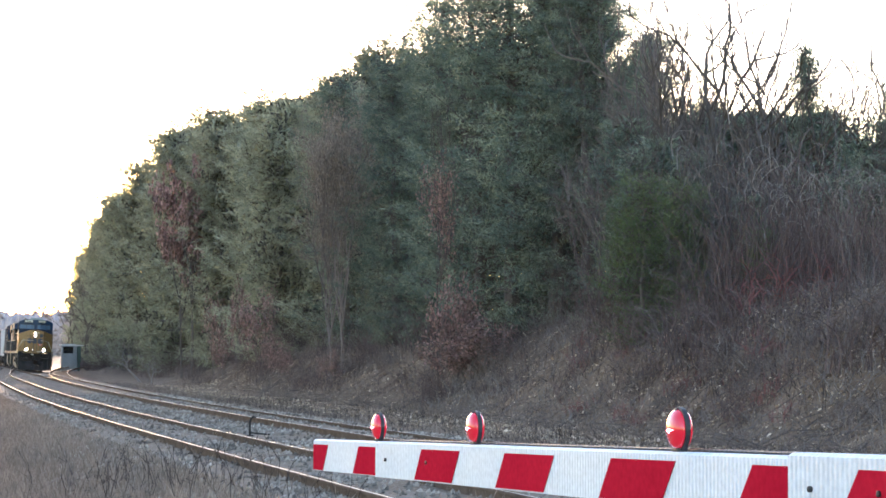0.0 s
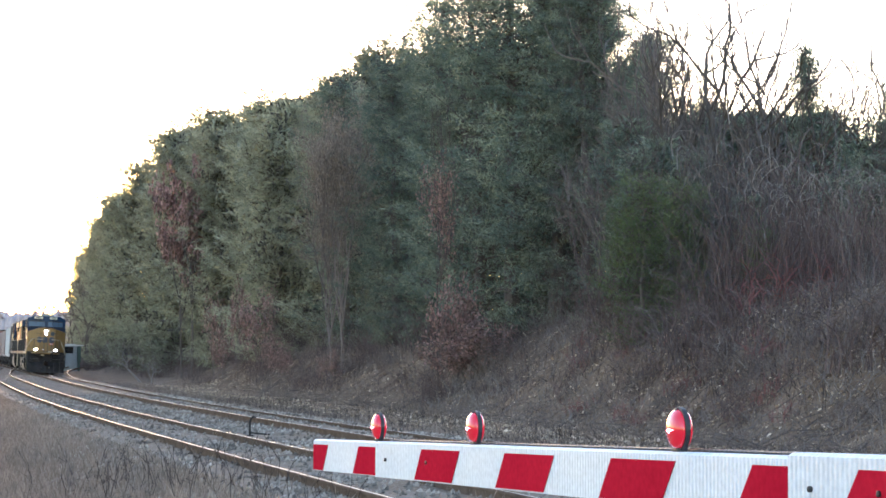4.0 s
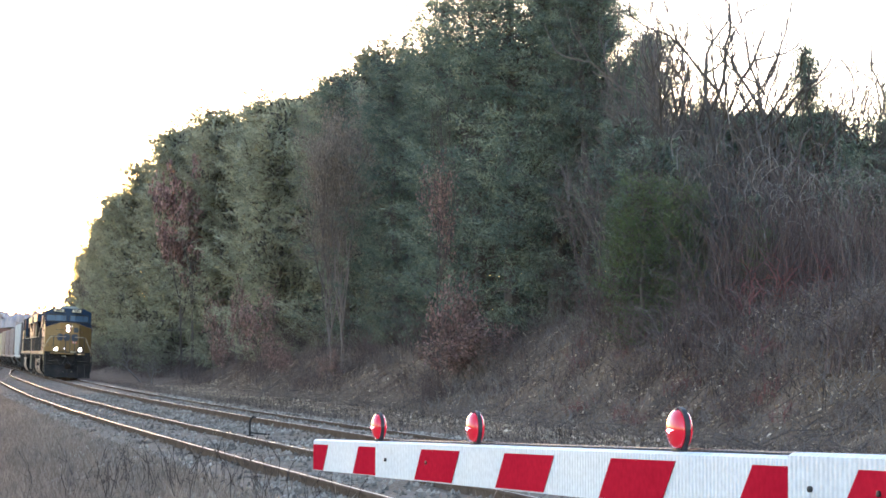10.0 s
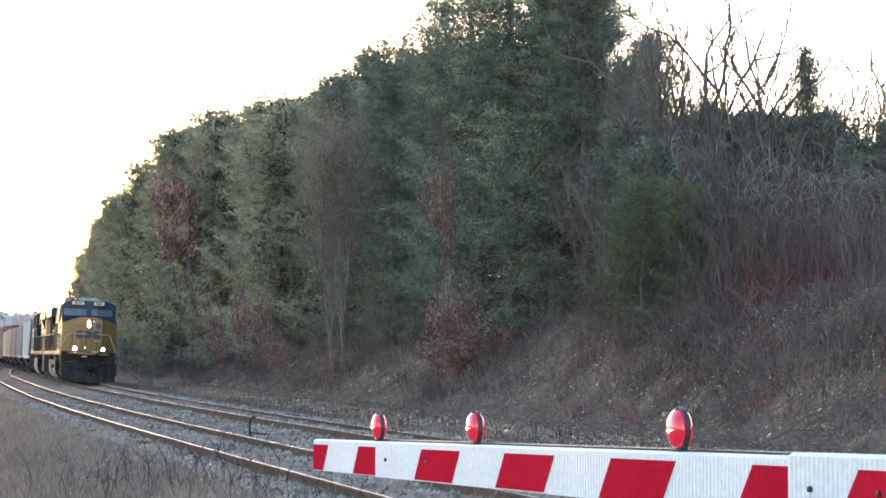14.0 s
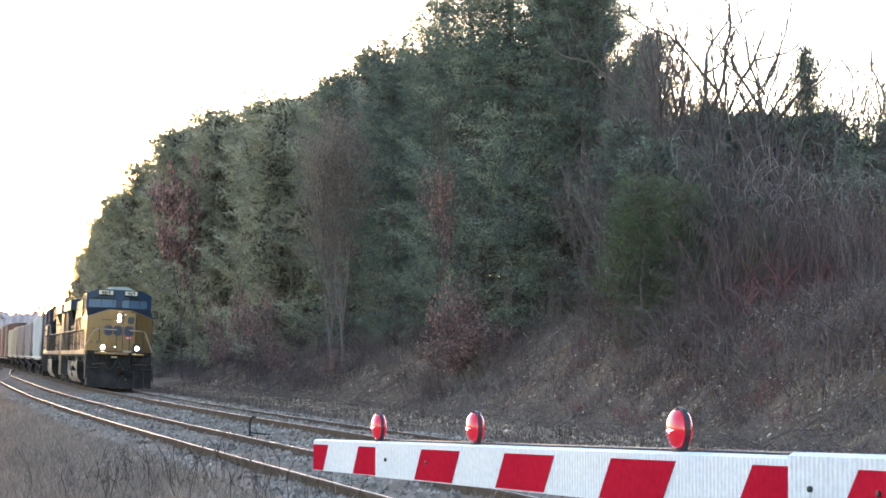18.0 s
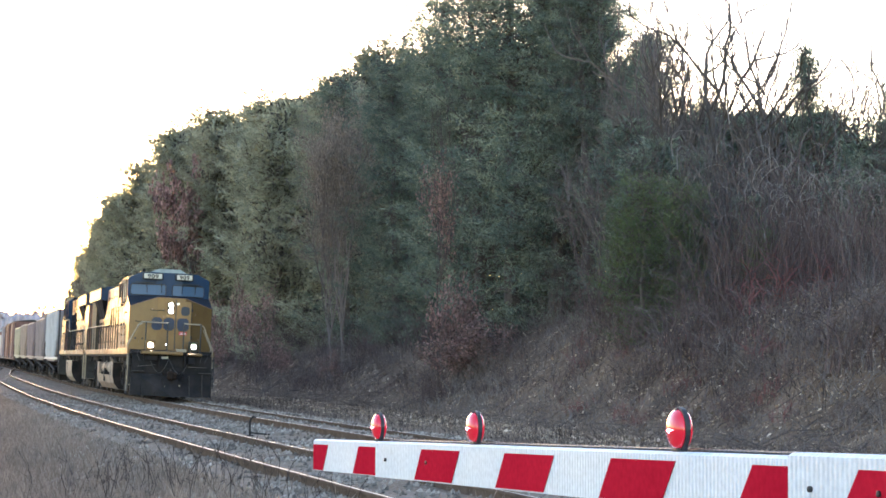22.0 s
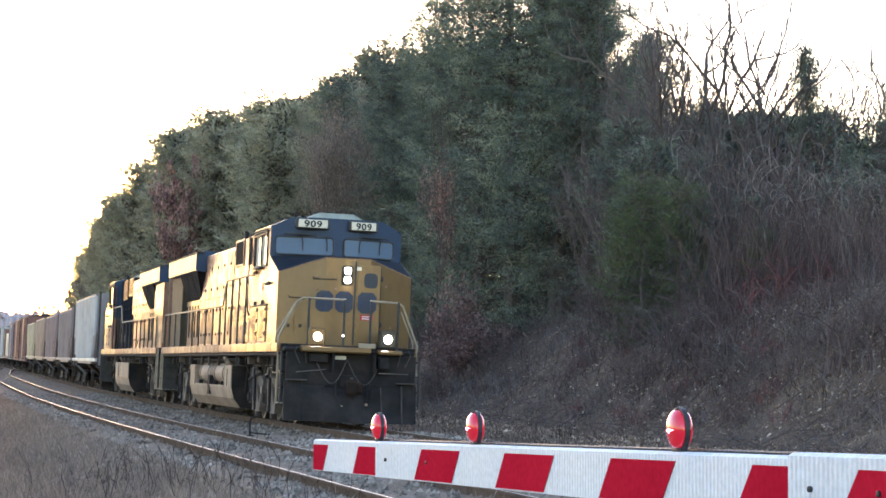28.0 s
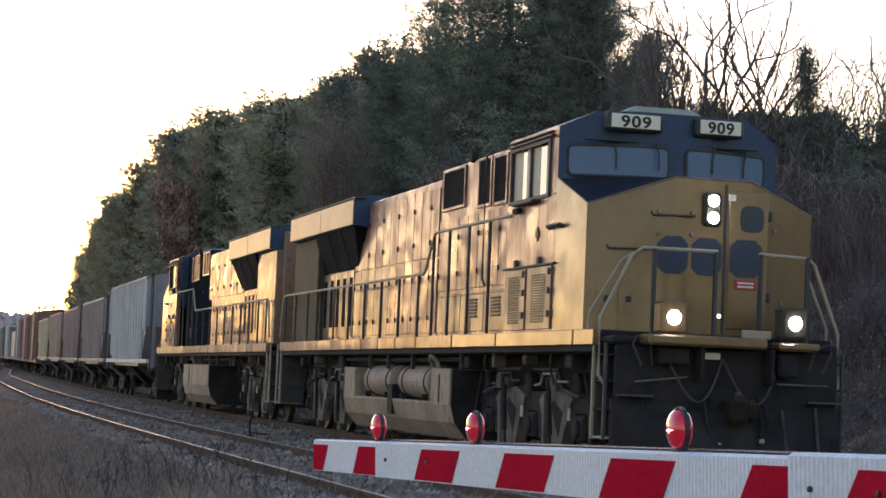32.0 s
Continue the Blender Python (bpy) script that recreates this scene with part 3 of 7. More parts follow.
for y, q, h in ((59.6, 12.3, 5.0), (58.4, 13.0, 4.4), (61.2, 12.4, 4.0), (54.5, 14.0, 2.2)):
    plant("young_pine", YOUNG[0], y, q, h / 6.0, "bright green bushy young pine on the bank", "pine tree", "young pines on the bank")
plant("spruce_tree", SPRUCE[0], 61.0, 18.6, (11.6 - spot(61, 18.6).z) / 9.0, "thin dark spruce rising above the thicket", "spruce tree", "trees on the bank")
for y, q, top, k, lean in ((70, 17.6, 14.8, 2, 0), (67, 16.0, 14.2, 0, 0), (64.5, 17.0, 13.4, 0, 0), (63, 17.8, 14.8, 0, 0), (60, 17.3, 12.0, 2, 0.26), (61, 18.2, 12.2, 0, 0.12), (57, 18.4, 10.8, 2, 0.1), (275, 10, 15, 0, 0), (262, 9, 13, 1, 0), (300, 9.5, 14, 2, 0), (320, 10, 14, 0, 0), (290, 11, 17, 1, 0), (310, 12, 16, 2, 0)):
    plant("bare_tree", BARE[k], y, q, (top - spot(y, q).z) / extent(BARE[k])[0], "bare leafless tree with crooked grey branches", "tree", "bare trees on the bank", lean=lean, seed=2)
for y, q, top, k, lean in ((66, 17.1, 15.2, 0, 0), (64, 18.3, 15.0, 1, 0.03), (65, 17.8, 12.4, 2, 0.12), (66.5, 16.3, 14.2, 2, -0.08), (60, 17.9, 11.8, 1, 0.34), (59.6, 18.6, 12.0, 0, 0.28), (57.5, 18.8, 10.8, 2, 0.2)):
    plant("bare_tree", FORKED[k], y, q, (top - spot(y, q).z) / extent(FORKED[k])[0], "slender bare tree forking high into crooked limbs", "tree", "bare trees on the bank", lean=lean, seed=4)
# low dark pines behind the thicket at the top of the bank
rng_p = random.Random(14)
for i in range(34):
    y = 53 + 29 * (i + rng_p.random()) / 34
    q = rng_p.choice((18.5, 20.5, 22.5)) + rng_p.uniform(-0.6, 0.6)
    top = 1.47 + y * (0.108 + 0.012 * smooth(58, 74, y)) * rng_p.uniform(0.86, 1.04) * (1 + (q - 20.5) * 0.012)
    plant("pine_tree", LOW_PINES[i % 2], y, q, (top - spot(y, q).z) / 7.0, "low dark green pine behind the thicket", "pine tree", "trees on the bank", seed=i)
for i, (y, q, top) in enumerate(((54, 19, 7.8), (56, 19.5, 8.3), (52.3, 18.6, 7.5), (58, 19.8, 8.7), (55, 21.2, 8.2), (53, 20.4, 7.8), (57, 18.3, 8.0), (51, 18.4, 7.2), (60, 19, 8.8), (66, 20, 9.7), (68, 19.5, 9.9), (70, 20.5, 10.3), (64, 20.2, 9.6), (71.5, 19.4, 10.7), (69, 18.6, 9.8), (62, 19.8, 9.2))):
    plant("pine_tree", LOW_PINES[i % 2], y, q, (top - spot(y, q).z) / 7.0, "low dark green pine behind the thicket", "pine tree", "trees on the bank", seed=50 + i)
for i, (y, q, top) in enumerate(((60.5, 14.6, 6.6), (58.4, 15.2, 6.4), (57.2, 15.6, 5.6), (62.5, 15.0, 8.0), (64.5, 14.8, 8.6), (66.5, 14.6, 8.4), (68, 14.8, 9.5), (56, 17, 6.8), (54.4, 17.4, 6.6), (96, 16.4, 6.5), (97, 17.6, 7.0), (93, 15.4, 5.6))):
    plant("pine_tree", LOW_PINES[i % 2], y, q, (top - spot(y, q).z) / 7.0, "low dark green pine behind the thicket", "pine tree", "trees on the bank", seed=90 + i)
# the tangle of vine-hung saplings along the top of the bank
for i in range(14):
    y = 50 + 19.5 * (i + rng_p.random()) / 14
    q = 15.6 + rng_p.uniform(-0.8, 2.2)
    top = 1.47 + y * (0.088 + 0.04 * smooth(53, 66, y)) * rng_p.uniform(0.82, 1.05)
    k = rng_p.choice((1, 2, 2, 3))
    plant("leafless_tree", FUZZ[k], y, q, (top - spot(y, q).z) / (13, 6.9, 4.7, 4.6)[k] * 0.56, "vine-hung leafless sapling with tangled grey twigs", "tree", "bare trees on the bank", seed=i, tall=1.75)
for i in range(9):
    y = 60.5 + 8.5 * (i + rng_p.random()) / 9
    q = 16 + rng_p.uniform(-0.6, 1.6)
    k = rng_p.choice((2, 2, 3))
    plant("leafless_tree", FUZZ[k], y, q, (rng_p.uniform(8.8, 11.6) - spot(y, q).z) / 4.6 * 0.52, "vine-hung leafless sapling with tangled grey twigs", "tree", "bare trees on the bank", seed=80 + i, tall=1.85)
OAK_TAGS = ("oak still hung with dry reddish-brown leaves", "oak tree", "oaks on the bank")
for y, q, top, width, k in ((157, 10.2, 17.4, 5.0, 6), (160, 9.8, 13.6, 4.4, 6), (127, 9.6, 6.9, 1.3, 7), (139, 9.6, 6.4, 1.6, 7), (119, 9.8, 6.0, 2.0, 7), (114, 9.6, 3.2, 1.2, 7), (110, 9.8, 2.6, 1.0, 7), (133, 9.4, 3.6, 1.4, 7), (76, 10.7, 5.0, 1.8, 7), (76.4, 10.9, 4.4, 2.2, 7), (76.5, 11.0, 3.2, 1.5, 2), (74.4, 11.5, 3.4, 2.2, 7), (75.4, 11.2, 2.8, 2.6, 7), (76.2, 10.6, 2.8, 2.4, 7), (98, 10.0, 2.2, 1.2, 7)):
    plant_to("oak_tree", OAKS[k], y, q, top, width, *OAK_TAGS)
for i, (y, q, top) in enumerate(((66, 13.1, 9.0), (59.6, 14.9, 8.2), (62, 14.4, 9.0), (57, 15.3, 7.0), (63.6, 14.0, 9.6), (60.6, 15.4, 8.8))):
    plant_to("bare_tree", BARE[i % 3], y, q, top, 2.6, "thin leafless sapling among the vines", "tree", "bare trees on the bank", seed=i)
plant_to("oak_tree", OAKS[5], 78.0, 10.5, 10.2, 1.9, "slender oak with a column of dry reddish leaves", *OAK_TAGS[1:])
plant_to("bare_tree", BARE[1], 83.6, 12.2, 14.2, 3.4, "bare leafless tree with crooked grey branches", "tree", "bare trees on the bank")
for y, q, top, width in ((106, 12.2, 16.2, 4.6), (103, 11.6, 15.0, 3.6), (104, 11.2, 11.0, 3.4), (109, 12.0, 15.6, 3.4)):
    plant_to("oak_tree", OAKS[3], y, q, top, width, "tall tree with a haze of fine brown leaves and bare trunks", "tree", "oaks on the bank")
for y, q, h, k, tall in ((70.5, 14.2, 5.0, 1, 1.9), (68.4, 14.5, 5.4, 1, 1.9), (69.4, 15.0, 6.5, 1, 1.5), (300, 11, 9, 0, 1.6), (285, 10, 8, 0, 1.7), (315, 12, 9, 0, 1.5), (200, 10.5, 5, 1, 1.2), (225, 10.5, 5, 1, 1.2), (250, 9.8, 5, 1, 1.2)):
    plant("leafless_tree", FUZZ[k], y, q, h / (13, 9)[k], "leafless tree with a haze of fine brown twigs", "tree", "bare trees on the bank", tall=tall)
plant_to("leafless_tree", FUZZ[0], 71, 16.8, 15.8, 4.6, "leafless tree with a lace of fine dark twigs", "tree", "bare trees on the bank")
plant_to("leafless_tree", FUZZ[0], 69, 17.0, 14.0, 4.6, "leafless tree with a lace of fine dark twigs", "tree", "bare trees on the bank", seed=3)

# thickets on and above the bank
rng_b = random.Random(9)
for i in range(230):
    y = 38 + 130 * rng_b.random() ** 1.6
    q = rng_b.uniform(11.2, 17) if i % 6 else rng_b.uniform(9.4, 11.5)
    kind = rng_b.choice((0, 0, 0, 1, 1, 4)) if q < 13 else rng_b.choice((0, 0, 1, 1, 2, 3, 3))
    if y < 58 and q > 12.5 and rng_b.random() < 0.3:
        kind = 3
    p = spot(y, q)
    t = brush("bramble_thicket", BRUSH[kind], Matrix.Translation(p) @ Matrix.Rotation(rng_b.uniform(0, 6.28), 4, "Z") @ Matrix.Scale(rng_b.uniform(0.65, 1.15) * (1.0 if q > 11.5 else 0.6), 4), ("low tangle of reddish brambles on the bank", "tangle of grey leafless stems on the bank", "pale dead vines arching over the bank", "tall reddish thicket of canes on the bank", "short dry stems on the bank")[kind], "thicket", "brambles on the bank")
for i in range(90):
    y = 100 + 200 * rng_b.random()
    q = rng_b.uniform(9.0, 12.5)
    kind = rng_b.choice((0, 1, 3, 3))
    brush("roadside_thicket", BRUSH[kind], Matrix.Translation(spot(y, q)) @ Matrix.Rotation(rng_b.uniform(0, 6.28), 4, "Z") @ Matrix.Scale(rng_b.uniform(0.5, 1.0), 4), "brown leafless shrub at the foot of the trees", "shrub", "shrubs below the trees")
DEAD = bare_meshes(66, 4.5, 4, wood=PALE_VINE, twist=0.7, low=0.55, kids=(1, 2), slim=1.6)
for y, q, sc, lean in ((157, 6.4, 0.8, -0.75), (150, 6.6, 0.5, -0.3), (147, 6.2, 0.42, 0.2)):
    t = thing("dead_branch", Matrix.Translation(spot(y, q)) @ Matrix.Rotation(lean, 4, "Y") @ Matrix.Scale(sc, 4), "pale dead branch leaning over the trackside", "dead branch", "dead branches")
    part("limb", DEAD[0], None, t)
    tagged(part("branchwork", DEAD[2], None, t), kind="stuff")
for y, q, sc in ((58, 14.2, 1.1), (56.5, 14.6, 1.2), (55, 14.8, 1.25), (54, 14.4, 1.2), (53, 15.2, 1.25), (52, 14.8, 1.2), (51, 15.4, 1.1), (57, 15.4, 1.3), (60, 14.6, 1.0)):
    brush("bramble_thicket", BRUSH[3], Matrix.Translation(spot(y, q)) @ Matrix.Rotation(y * 3, 4, "Z") @ Matrix.Scale(sc, 4), "tall reddish thicket of canes on the bank", "thicket", "brambles on the bank")
# vine curtains hung from the saplings, and the curling heap of vines beside them
for i in range(22):
    y = 56.5 + 13 * (i + rng_b.random()) / 22
    q = rng_b.uniform(13.6, 16.6)
    k = rng_b.choice((0, 1, 1))
    brush("vine_thicket", VINES[k], Matrix.Translation(spot(y, q)) @ Matrix.Rotation(rng_b.uniform(0, 6.28), 4, "Z") @ Matrix.Scale(rng_b.uniform(0.75, 1.15), 4), "curtain of grey hanging vines at the top of the bank", "thicket", "vines on the bank")
for i in range(16):
    y, q = rng_b.uniform(50, 56.5), rng_b.uniform(14.2, 16.8)
    brush("vine_thicket", VINES[2], Matrix.Translation(spot(y, q)) @ Matrix.Rotation(rng_b.uniform(0, 6.28), 4, "Z") @ Matrix.Scale(rng_b.uniform(0.8, 1.15), 4), "reddish heap of vines with pale curling tips", "thicket", "vines on the bank")
for i in range(26):
    y, q = rng_b.uniform(43, 55), rng_b.uniform(10.6, 14.6)
    kind = rng_b.choice((1, 1, 0, 4))
    brush("bramble_thicket", BRUSH[kind], Matrix.Translation(spot(y, q)) @ Matrix.Rotation(rng_b.uniform(0, 6.28), 4, "Z") @ Matrix.Scale(rng_b.uniform(0.4, 0.75), 4), ("low tangle of reddish brambles on the bank", "tangle of grey leafless stems on the bank", "", "", "short dry stems on the bank")[kind], "thicket", "brambles on the bank")
for i in range(44):
    y, q = 42 + 34 * rng_b.random() ** 1.2, rng_b.uniform(9.4, 14.2)
    brush("bramble_thicket", PALE_STALKS, Matrix.Translation(spot(y, q)) @ Matrix.Rotation(rng_b.uniform(0, 6.28), 4, "Z") @ Matrix.Scale(rng_b.uniform(0.6, 1.15), 4), "loose patch of pale dead stalks on the bank", "thicket", "brambles on the bank")
# red stems low on the bank
for i in range(26):
    y, q = rng_b.uniform(42, 64), rng_b.uniform(9.4, 13)
    brush("bramble_thicket", RED_BRUSH, Matrix.Translation(spot(y, q)) @ Matrix.Rotation(rng_b.uniform(0, 6.28), 4, "Z") @ Matrix.Scale(rng_b.uniform(0.5, 1.0), 4), "small patch of red bramble stems on the bank", "thicket", "brambles on the bank")
for y, q, k in ((52.2, 13.4, 2.2), (51.4, 13.7, 1.9), (53, 13.8, 2.0), (49.5, 13.6, 1.6)):
    brush("bramble_thicket", RED_BRUSH, Matrix.Translation(spot(y, q)) @ Matrix.Rotation(y * 2, 4, "Z") @ Matrix.Scale(k, 4), "tall patch of red stems beside the vines", "thicket", "brambles on the bank")
# pale vines curling over the thicket at the top of the bank
for i in range(8):
    y, q = rng_b.uniform(50, 63), rng_b.uniform(14.2, 16.2)
    brush("bramble_thicket", BRUSH[2], Matrix.Translation(spot(y, q)) @ Matrix.Rotation(rng_b.uniform(0, 6.28), 4, "Z") @ Matrix.Scale(rng_b.uniform(0.75, 1.05), 4), "pale dead vines arching over the bank", "thicket", "brambles on the bank")
for i in range(16):
    y = rng_b.uniform(22, 31)
    q = -7.6 + 2.8 * rng_b.random() ** 0.7
    brush("tall_weed", BRUSH[5], Matrix.Translation(spot(y, q)) @ Matrix.Rotation(rng_b.uniform(0, 6.28), 4, "Z") @ Matrix.Scale(rng_b.uniform(0.6, 1.1), 4), "dark dry weed stalks in the grass", "weeds", "dry weeds by the track")
# dark tufts growing against the siding's rails
for i in range(26):
    y = 24 + 80 * ((i + rng_b.random()) / 26) ** 1.3
    x = siding_path(y)[0] + rng_b.choice((-0.86, 0.86, 0.66, -0.66)) + rng_b.uniform(-0.05, 0.05)
    brush("rail_weed", BRUSH[5], Matrix.Translation((x, y, ground_z(x, y) - 0.05)) @ Matrix.Rotation(rng_b.uniform(0, 6.28), 4, "Z") @ Matrix.Diagonal((0.14, 0.14, rng_b.uniform(0.25, 0.5), 1)), "dark dry weed tuft against a siding rail", "weeds", "dry weeds by the track")
# weeds along the shelf and between the tracks
for i in range(90):
    y = 28 + 110 * rng_b.random() ** 1.4
    q = rng_b.choice((rng_b.uniform(2.6, 8.8), rng_b.uniform(2.6, 4.2), rng_b.uniform(-9.5, -6.2), rng_b.uniform(-4.6, -2.8)))
    brush("weed_clump", BRUSH[4], Matrix.Translation(spot(y, q)) @ Matrix.Rotation(rng_b.uniform(0, 6.28), 4, "Z") @ Matrix.Scale(rng_b.uniform(0.5, 1.0) * (0.5 if -5 < q < -2 else 1), 4), "clump of short dry weed stalks beside the track", "weeds", "dry weeds by the track")


def build_litter():
    r = np.random.default_rng(5)
    n = 60000
    y = 34 + 110 * r.random(n) ** 1.5
    q = 5.5 + 10.5 * r.random(n)
    v = np.empty((n, 4, 3))
    for i in range(n):
        p = spot(y[i], q[i])
        a = r.random() * 6.283
        s = 0.02 + 0.03 * r.random() + (0.04 if i % 14 == 0 else 0)
        ax = np.array([math.cos(a), math.sin(a), r.normal() * 0.5]) * s
        ay = np.array([-math.sin(a), math.cos(a), 0.5 + r.normal() * 0.4]) * s * 0.7
        c = np.array([p.x, p.y, p.z + 0.03])
        v[i] = (c - ax, c - ay * 0.8, c + ax, c + ay)
    tagged(new("fallen_leaves", raw_mesh("fallen_leaves", v.reshape(-1, 3), np.arange(4 * n).reshape(-1, 4), LITTER)), "fallen brown leaves scattered over the bank", "leaf litter", kind="stuff")


build_litter()


def build_twigs():
    """Fallen sticks lying on the bank."""
    rng = random.Random(31)
    sh = Shape()
    for i in range(2200):
        y, q = 36 + 80 * rng.random() ** 1.5, rng.uniform(8.3, 15)
        p = spot(y, q)
        a, ln_ = rng.uniform(0, 6.283), rng.uniform(0.3, 1.5)
        e = spot(y + math.sin(a) * ln_, q + math.cos(a) * ln_)
        m = (p + e) / 2 + Vector((rng.gauss(0, 0.08), rng.gauss(0, 0.08), rng.uniform(0.05, 0.3)))
        sh.tube([p + Vector((0, 0, 0.04)), m, e + Vector((0, 0, rng.uniform(0.04, 0.4)))], rng.uniform(0.009, 0.022), 3, 0.006, cap=False)
    tagged(new("fallen_twigs", sh.mesh("fallen_twigs", TWIG)), "grey fallen sticks lying on the bank", "twigs", kind="stuff")


build_twigs()


def build_grass():
    r = np.random.default_rng(6)
    n = 150000
    y = 20 + 150 * r.random(n) ** 1.7
    lo, hi = y * 0.060, np.array([line_x(a) - siding_gap(a) - 1.75 for a in y])
    stray = r.random(n) < 0.09
    hi = np.where(stray, hi + 6.5, hi)
    x = lo + (hi - lo) * r.random(n)
    h = (0.07 + 0.30 * r.random(n) ** 3) * (0.55 + 0.45 * np.clip((hi - x) / 2.0, 0, 1)) * np.where(stray, 0.6, 1.0)
    v = np.empty((n, 4, 3))
    for i in range(n):
        z = ground_z(x[i], y[i]) - 0.02
        a = r.random() * 6.283
        w = 0.0012 + 0.0016 * r.random() + y[i] * 0.00004
        lx, ly = r.normal(size=2) * 0.25 * h[i]
        c, s = math.cos(a) * w, math.sin(a) * w
        v[i] = ((x[i] - c, y[i] - s, z), (x[i] + c, y[i] + s, z), (x[i] + lx * 0.5 + c * 0.7, y[i] + ly * 0.5 + s * 0.7, z + h[i] * 0.6), (x[i] + lx, y[i] + ly, z + h[i]))
    tagged(new("dry_grass", raw_mesh("dry_grass", v.reshape(-1, 3), np.arange(4 * n).reshape(-1, 4), DRY_GRASS)), "dry straw-coloured grass beside the siding", "grass", kind="stuff")
    n = 26000
    y = 34 + 100 * r.random(n) ** 1.5
    q = 8.5 + 8.0 * r.random(n)
    v = np.empty((n, 3, 3))
    for i in range(n):
        p = spot(y[i], q[i])
        a = r.random() * 6.283
        w = 0.008 + y[i] * 0.00006
        hh = 0.12 + 0.35 * r.random() ** 2
        c, s = math.cos(a) * w, math.sin(a) * w
        v[i] = ((p.x - c, p.y - s, p.z), (p.x + c, p.y + s, p.z), (p.x - 0.1 + r.normal() * 0.15, p.y + r.normal() * 0.15, p.z + hh))
    tagged(new("bank_grass", raw_mesh("bank_grass", v.reshape(-1, 3), np.arange(3 * n).reshape(-1, 3), DRY_GRASS)), "matted dead grass on the bank", "grass", kind="stuff")
    # thin dark stems over the bank, in drifts
    n = 26000
    y = 36 + 90 * r.random(n) ** 1.5
    q = 9.4 + 5.9 * r.random(n) ** 0.8
    keep = np.array([noise.noise(Vector((a * 0.45, b * 0.7, 4))) > 0.35 * c for a, b, c in zip(y, q, r.random(n))])
    y, q = y[keep], q[keep]
    n = len(y)
    v = np.empty((n, 3, 3))
    for i in range(n):
        p = spot(y[i], q[i])
        a = r.random() * 6.283
        w = 0.007 + y[i] * 0.00004
        hh = 0.25 + 0.75 * r.random() ** 2
        c, s = math.cos(a) * w, math.sin(a) * w
        v[i] = ((p.x - c, p.y - s, p.z), (p.x + c, p.y + s, p.z), (p.x - 0.15 + r.normal() * 0.3, p.y + r.normal() * 0.3, p.z + hh))
    tagged(new("bank_stems", raw_mesh("bank_stems", v.reshape(-1, 3), np.arange(3 * n).reshape(-1, 3), RED_TWIG)), "thin reddish-brown dead stems over the bank", "undergrowth", kind="stuff")
    # short dead grass on the shelf beyond the main line
    n = 20000
    y = 30 + 120 * r.random(n) ** 1.6
    q = 2.3 + 7.0 * r.random(n)
    keep = np.abs(q - 6.6) > 0.55 * r.random(n)
    y, q = y[keep], q[keep]
    n = len(y)
    v = np.empty((n, 3, 3))
    for i in range(n):
        p = spot(y[i], q[i])
        a = r.random() * 6.283
        w = 0.008 + y[i] * 0.00006
        hh = 0.08 + 0.20 * r.random() ** 2
        c, s = math.cos(a) * w, math.sin(a) * w
        v[i] = ((p.x - c, p.y - s, p.z), (p.x + c, p.y + s, p.z), (p.x + r.normal() * 0.06, p.y + r.normal() * 0.06, p.z + hh))
    tagged(new("shelf_grass", raw_mesh("shelf_grass", v.reshape(-1, 3), np.arange(3 * n).reshape(-1, 3), DRY_GRASS)), "short dead grass on the shelf below the bank", "grass", kind="stuff")


build_grass()


def build_stalks():
    """Upright dry stalks: a dark comb along the shelf, pale and dark ones over the bank."""
    r = np.random.default_rng(16)
    for name, n, y0, y1, q0, q1, h0, h1, w, mat, label in (
            ("shelf_stalks", 2400, 30, 95, 2.6, 7.6, 0.18, 0.5, 0.007, DARK_WEED, "thin dark dry stalks standing along the shelf"),
            ("bank_stalks", 1500, 36, 90, 8.6, 13.5, 0.3, 1.1, 0.008, PALE_VINE, "thin pale dry stalks standing on the bank"),
            ("bank_shoots", 1800, 36, 100, 10.2, 14.5, 0.3, 1.2, 0.009, DARK_WEED, "thin dark leafless shoots on the bank")):
        y, q = y0 + (y1 - y0) * r.random(n) ** 1.4, q0 + (q1 - q0) * r.random(n)
        keep = np.array([noise.noise(Vector((a * 0.35, b * 0.9, q0))) > -0.25 for a, b in zip(y, q)])
        y, q = y[keep], q[keep]
        n = len(y)
        v = np.empty((n, 2, 3, 3))
        for i in range(n):
            p = spot(y[i], q[i])
            hh = h0 + (h1 - h0) * r.random() ** 2
            lx, ly = r.normal(size=2) * 0.22 * hh
            v[i, 0] = ((p.x - w, p.y, p.z - 0.03), (p.x + w, p.y, p.z - 0.03), (p.x + lx, p.y + ly, p.z + hh))
            m = 0.4 + 0.3 * r.random()
            bx, by = p.x + lx * m, p.y + ly * m
            v[i, 1] = ((bx - w * 0.5, by, p.z + hh * m - 0.02), (bx + w * 0.5, by, p.z + hh * m), (bx + r.normal() * 0.3 * hh, by, p.z + hh * (m + 0.35)))
        tagged(new(name, raw_mesh(name, v.reshape(-1, 3), np.arange(6 * n).reshape(-1, 3), mat)), label, "undergrowth", kind="stuff")


build_stalks()


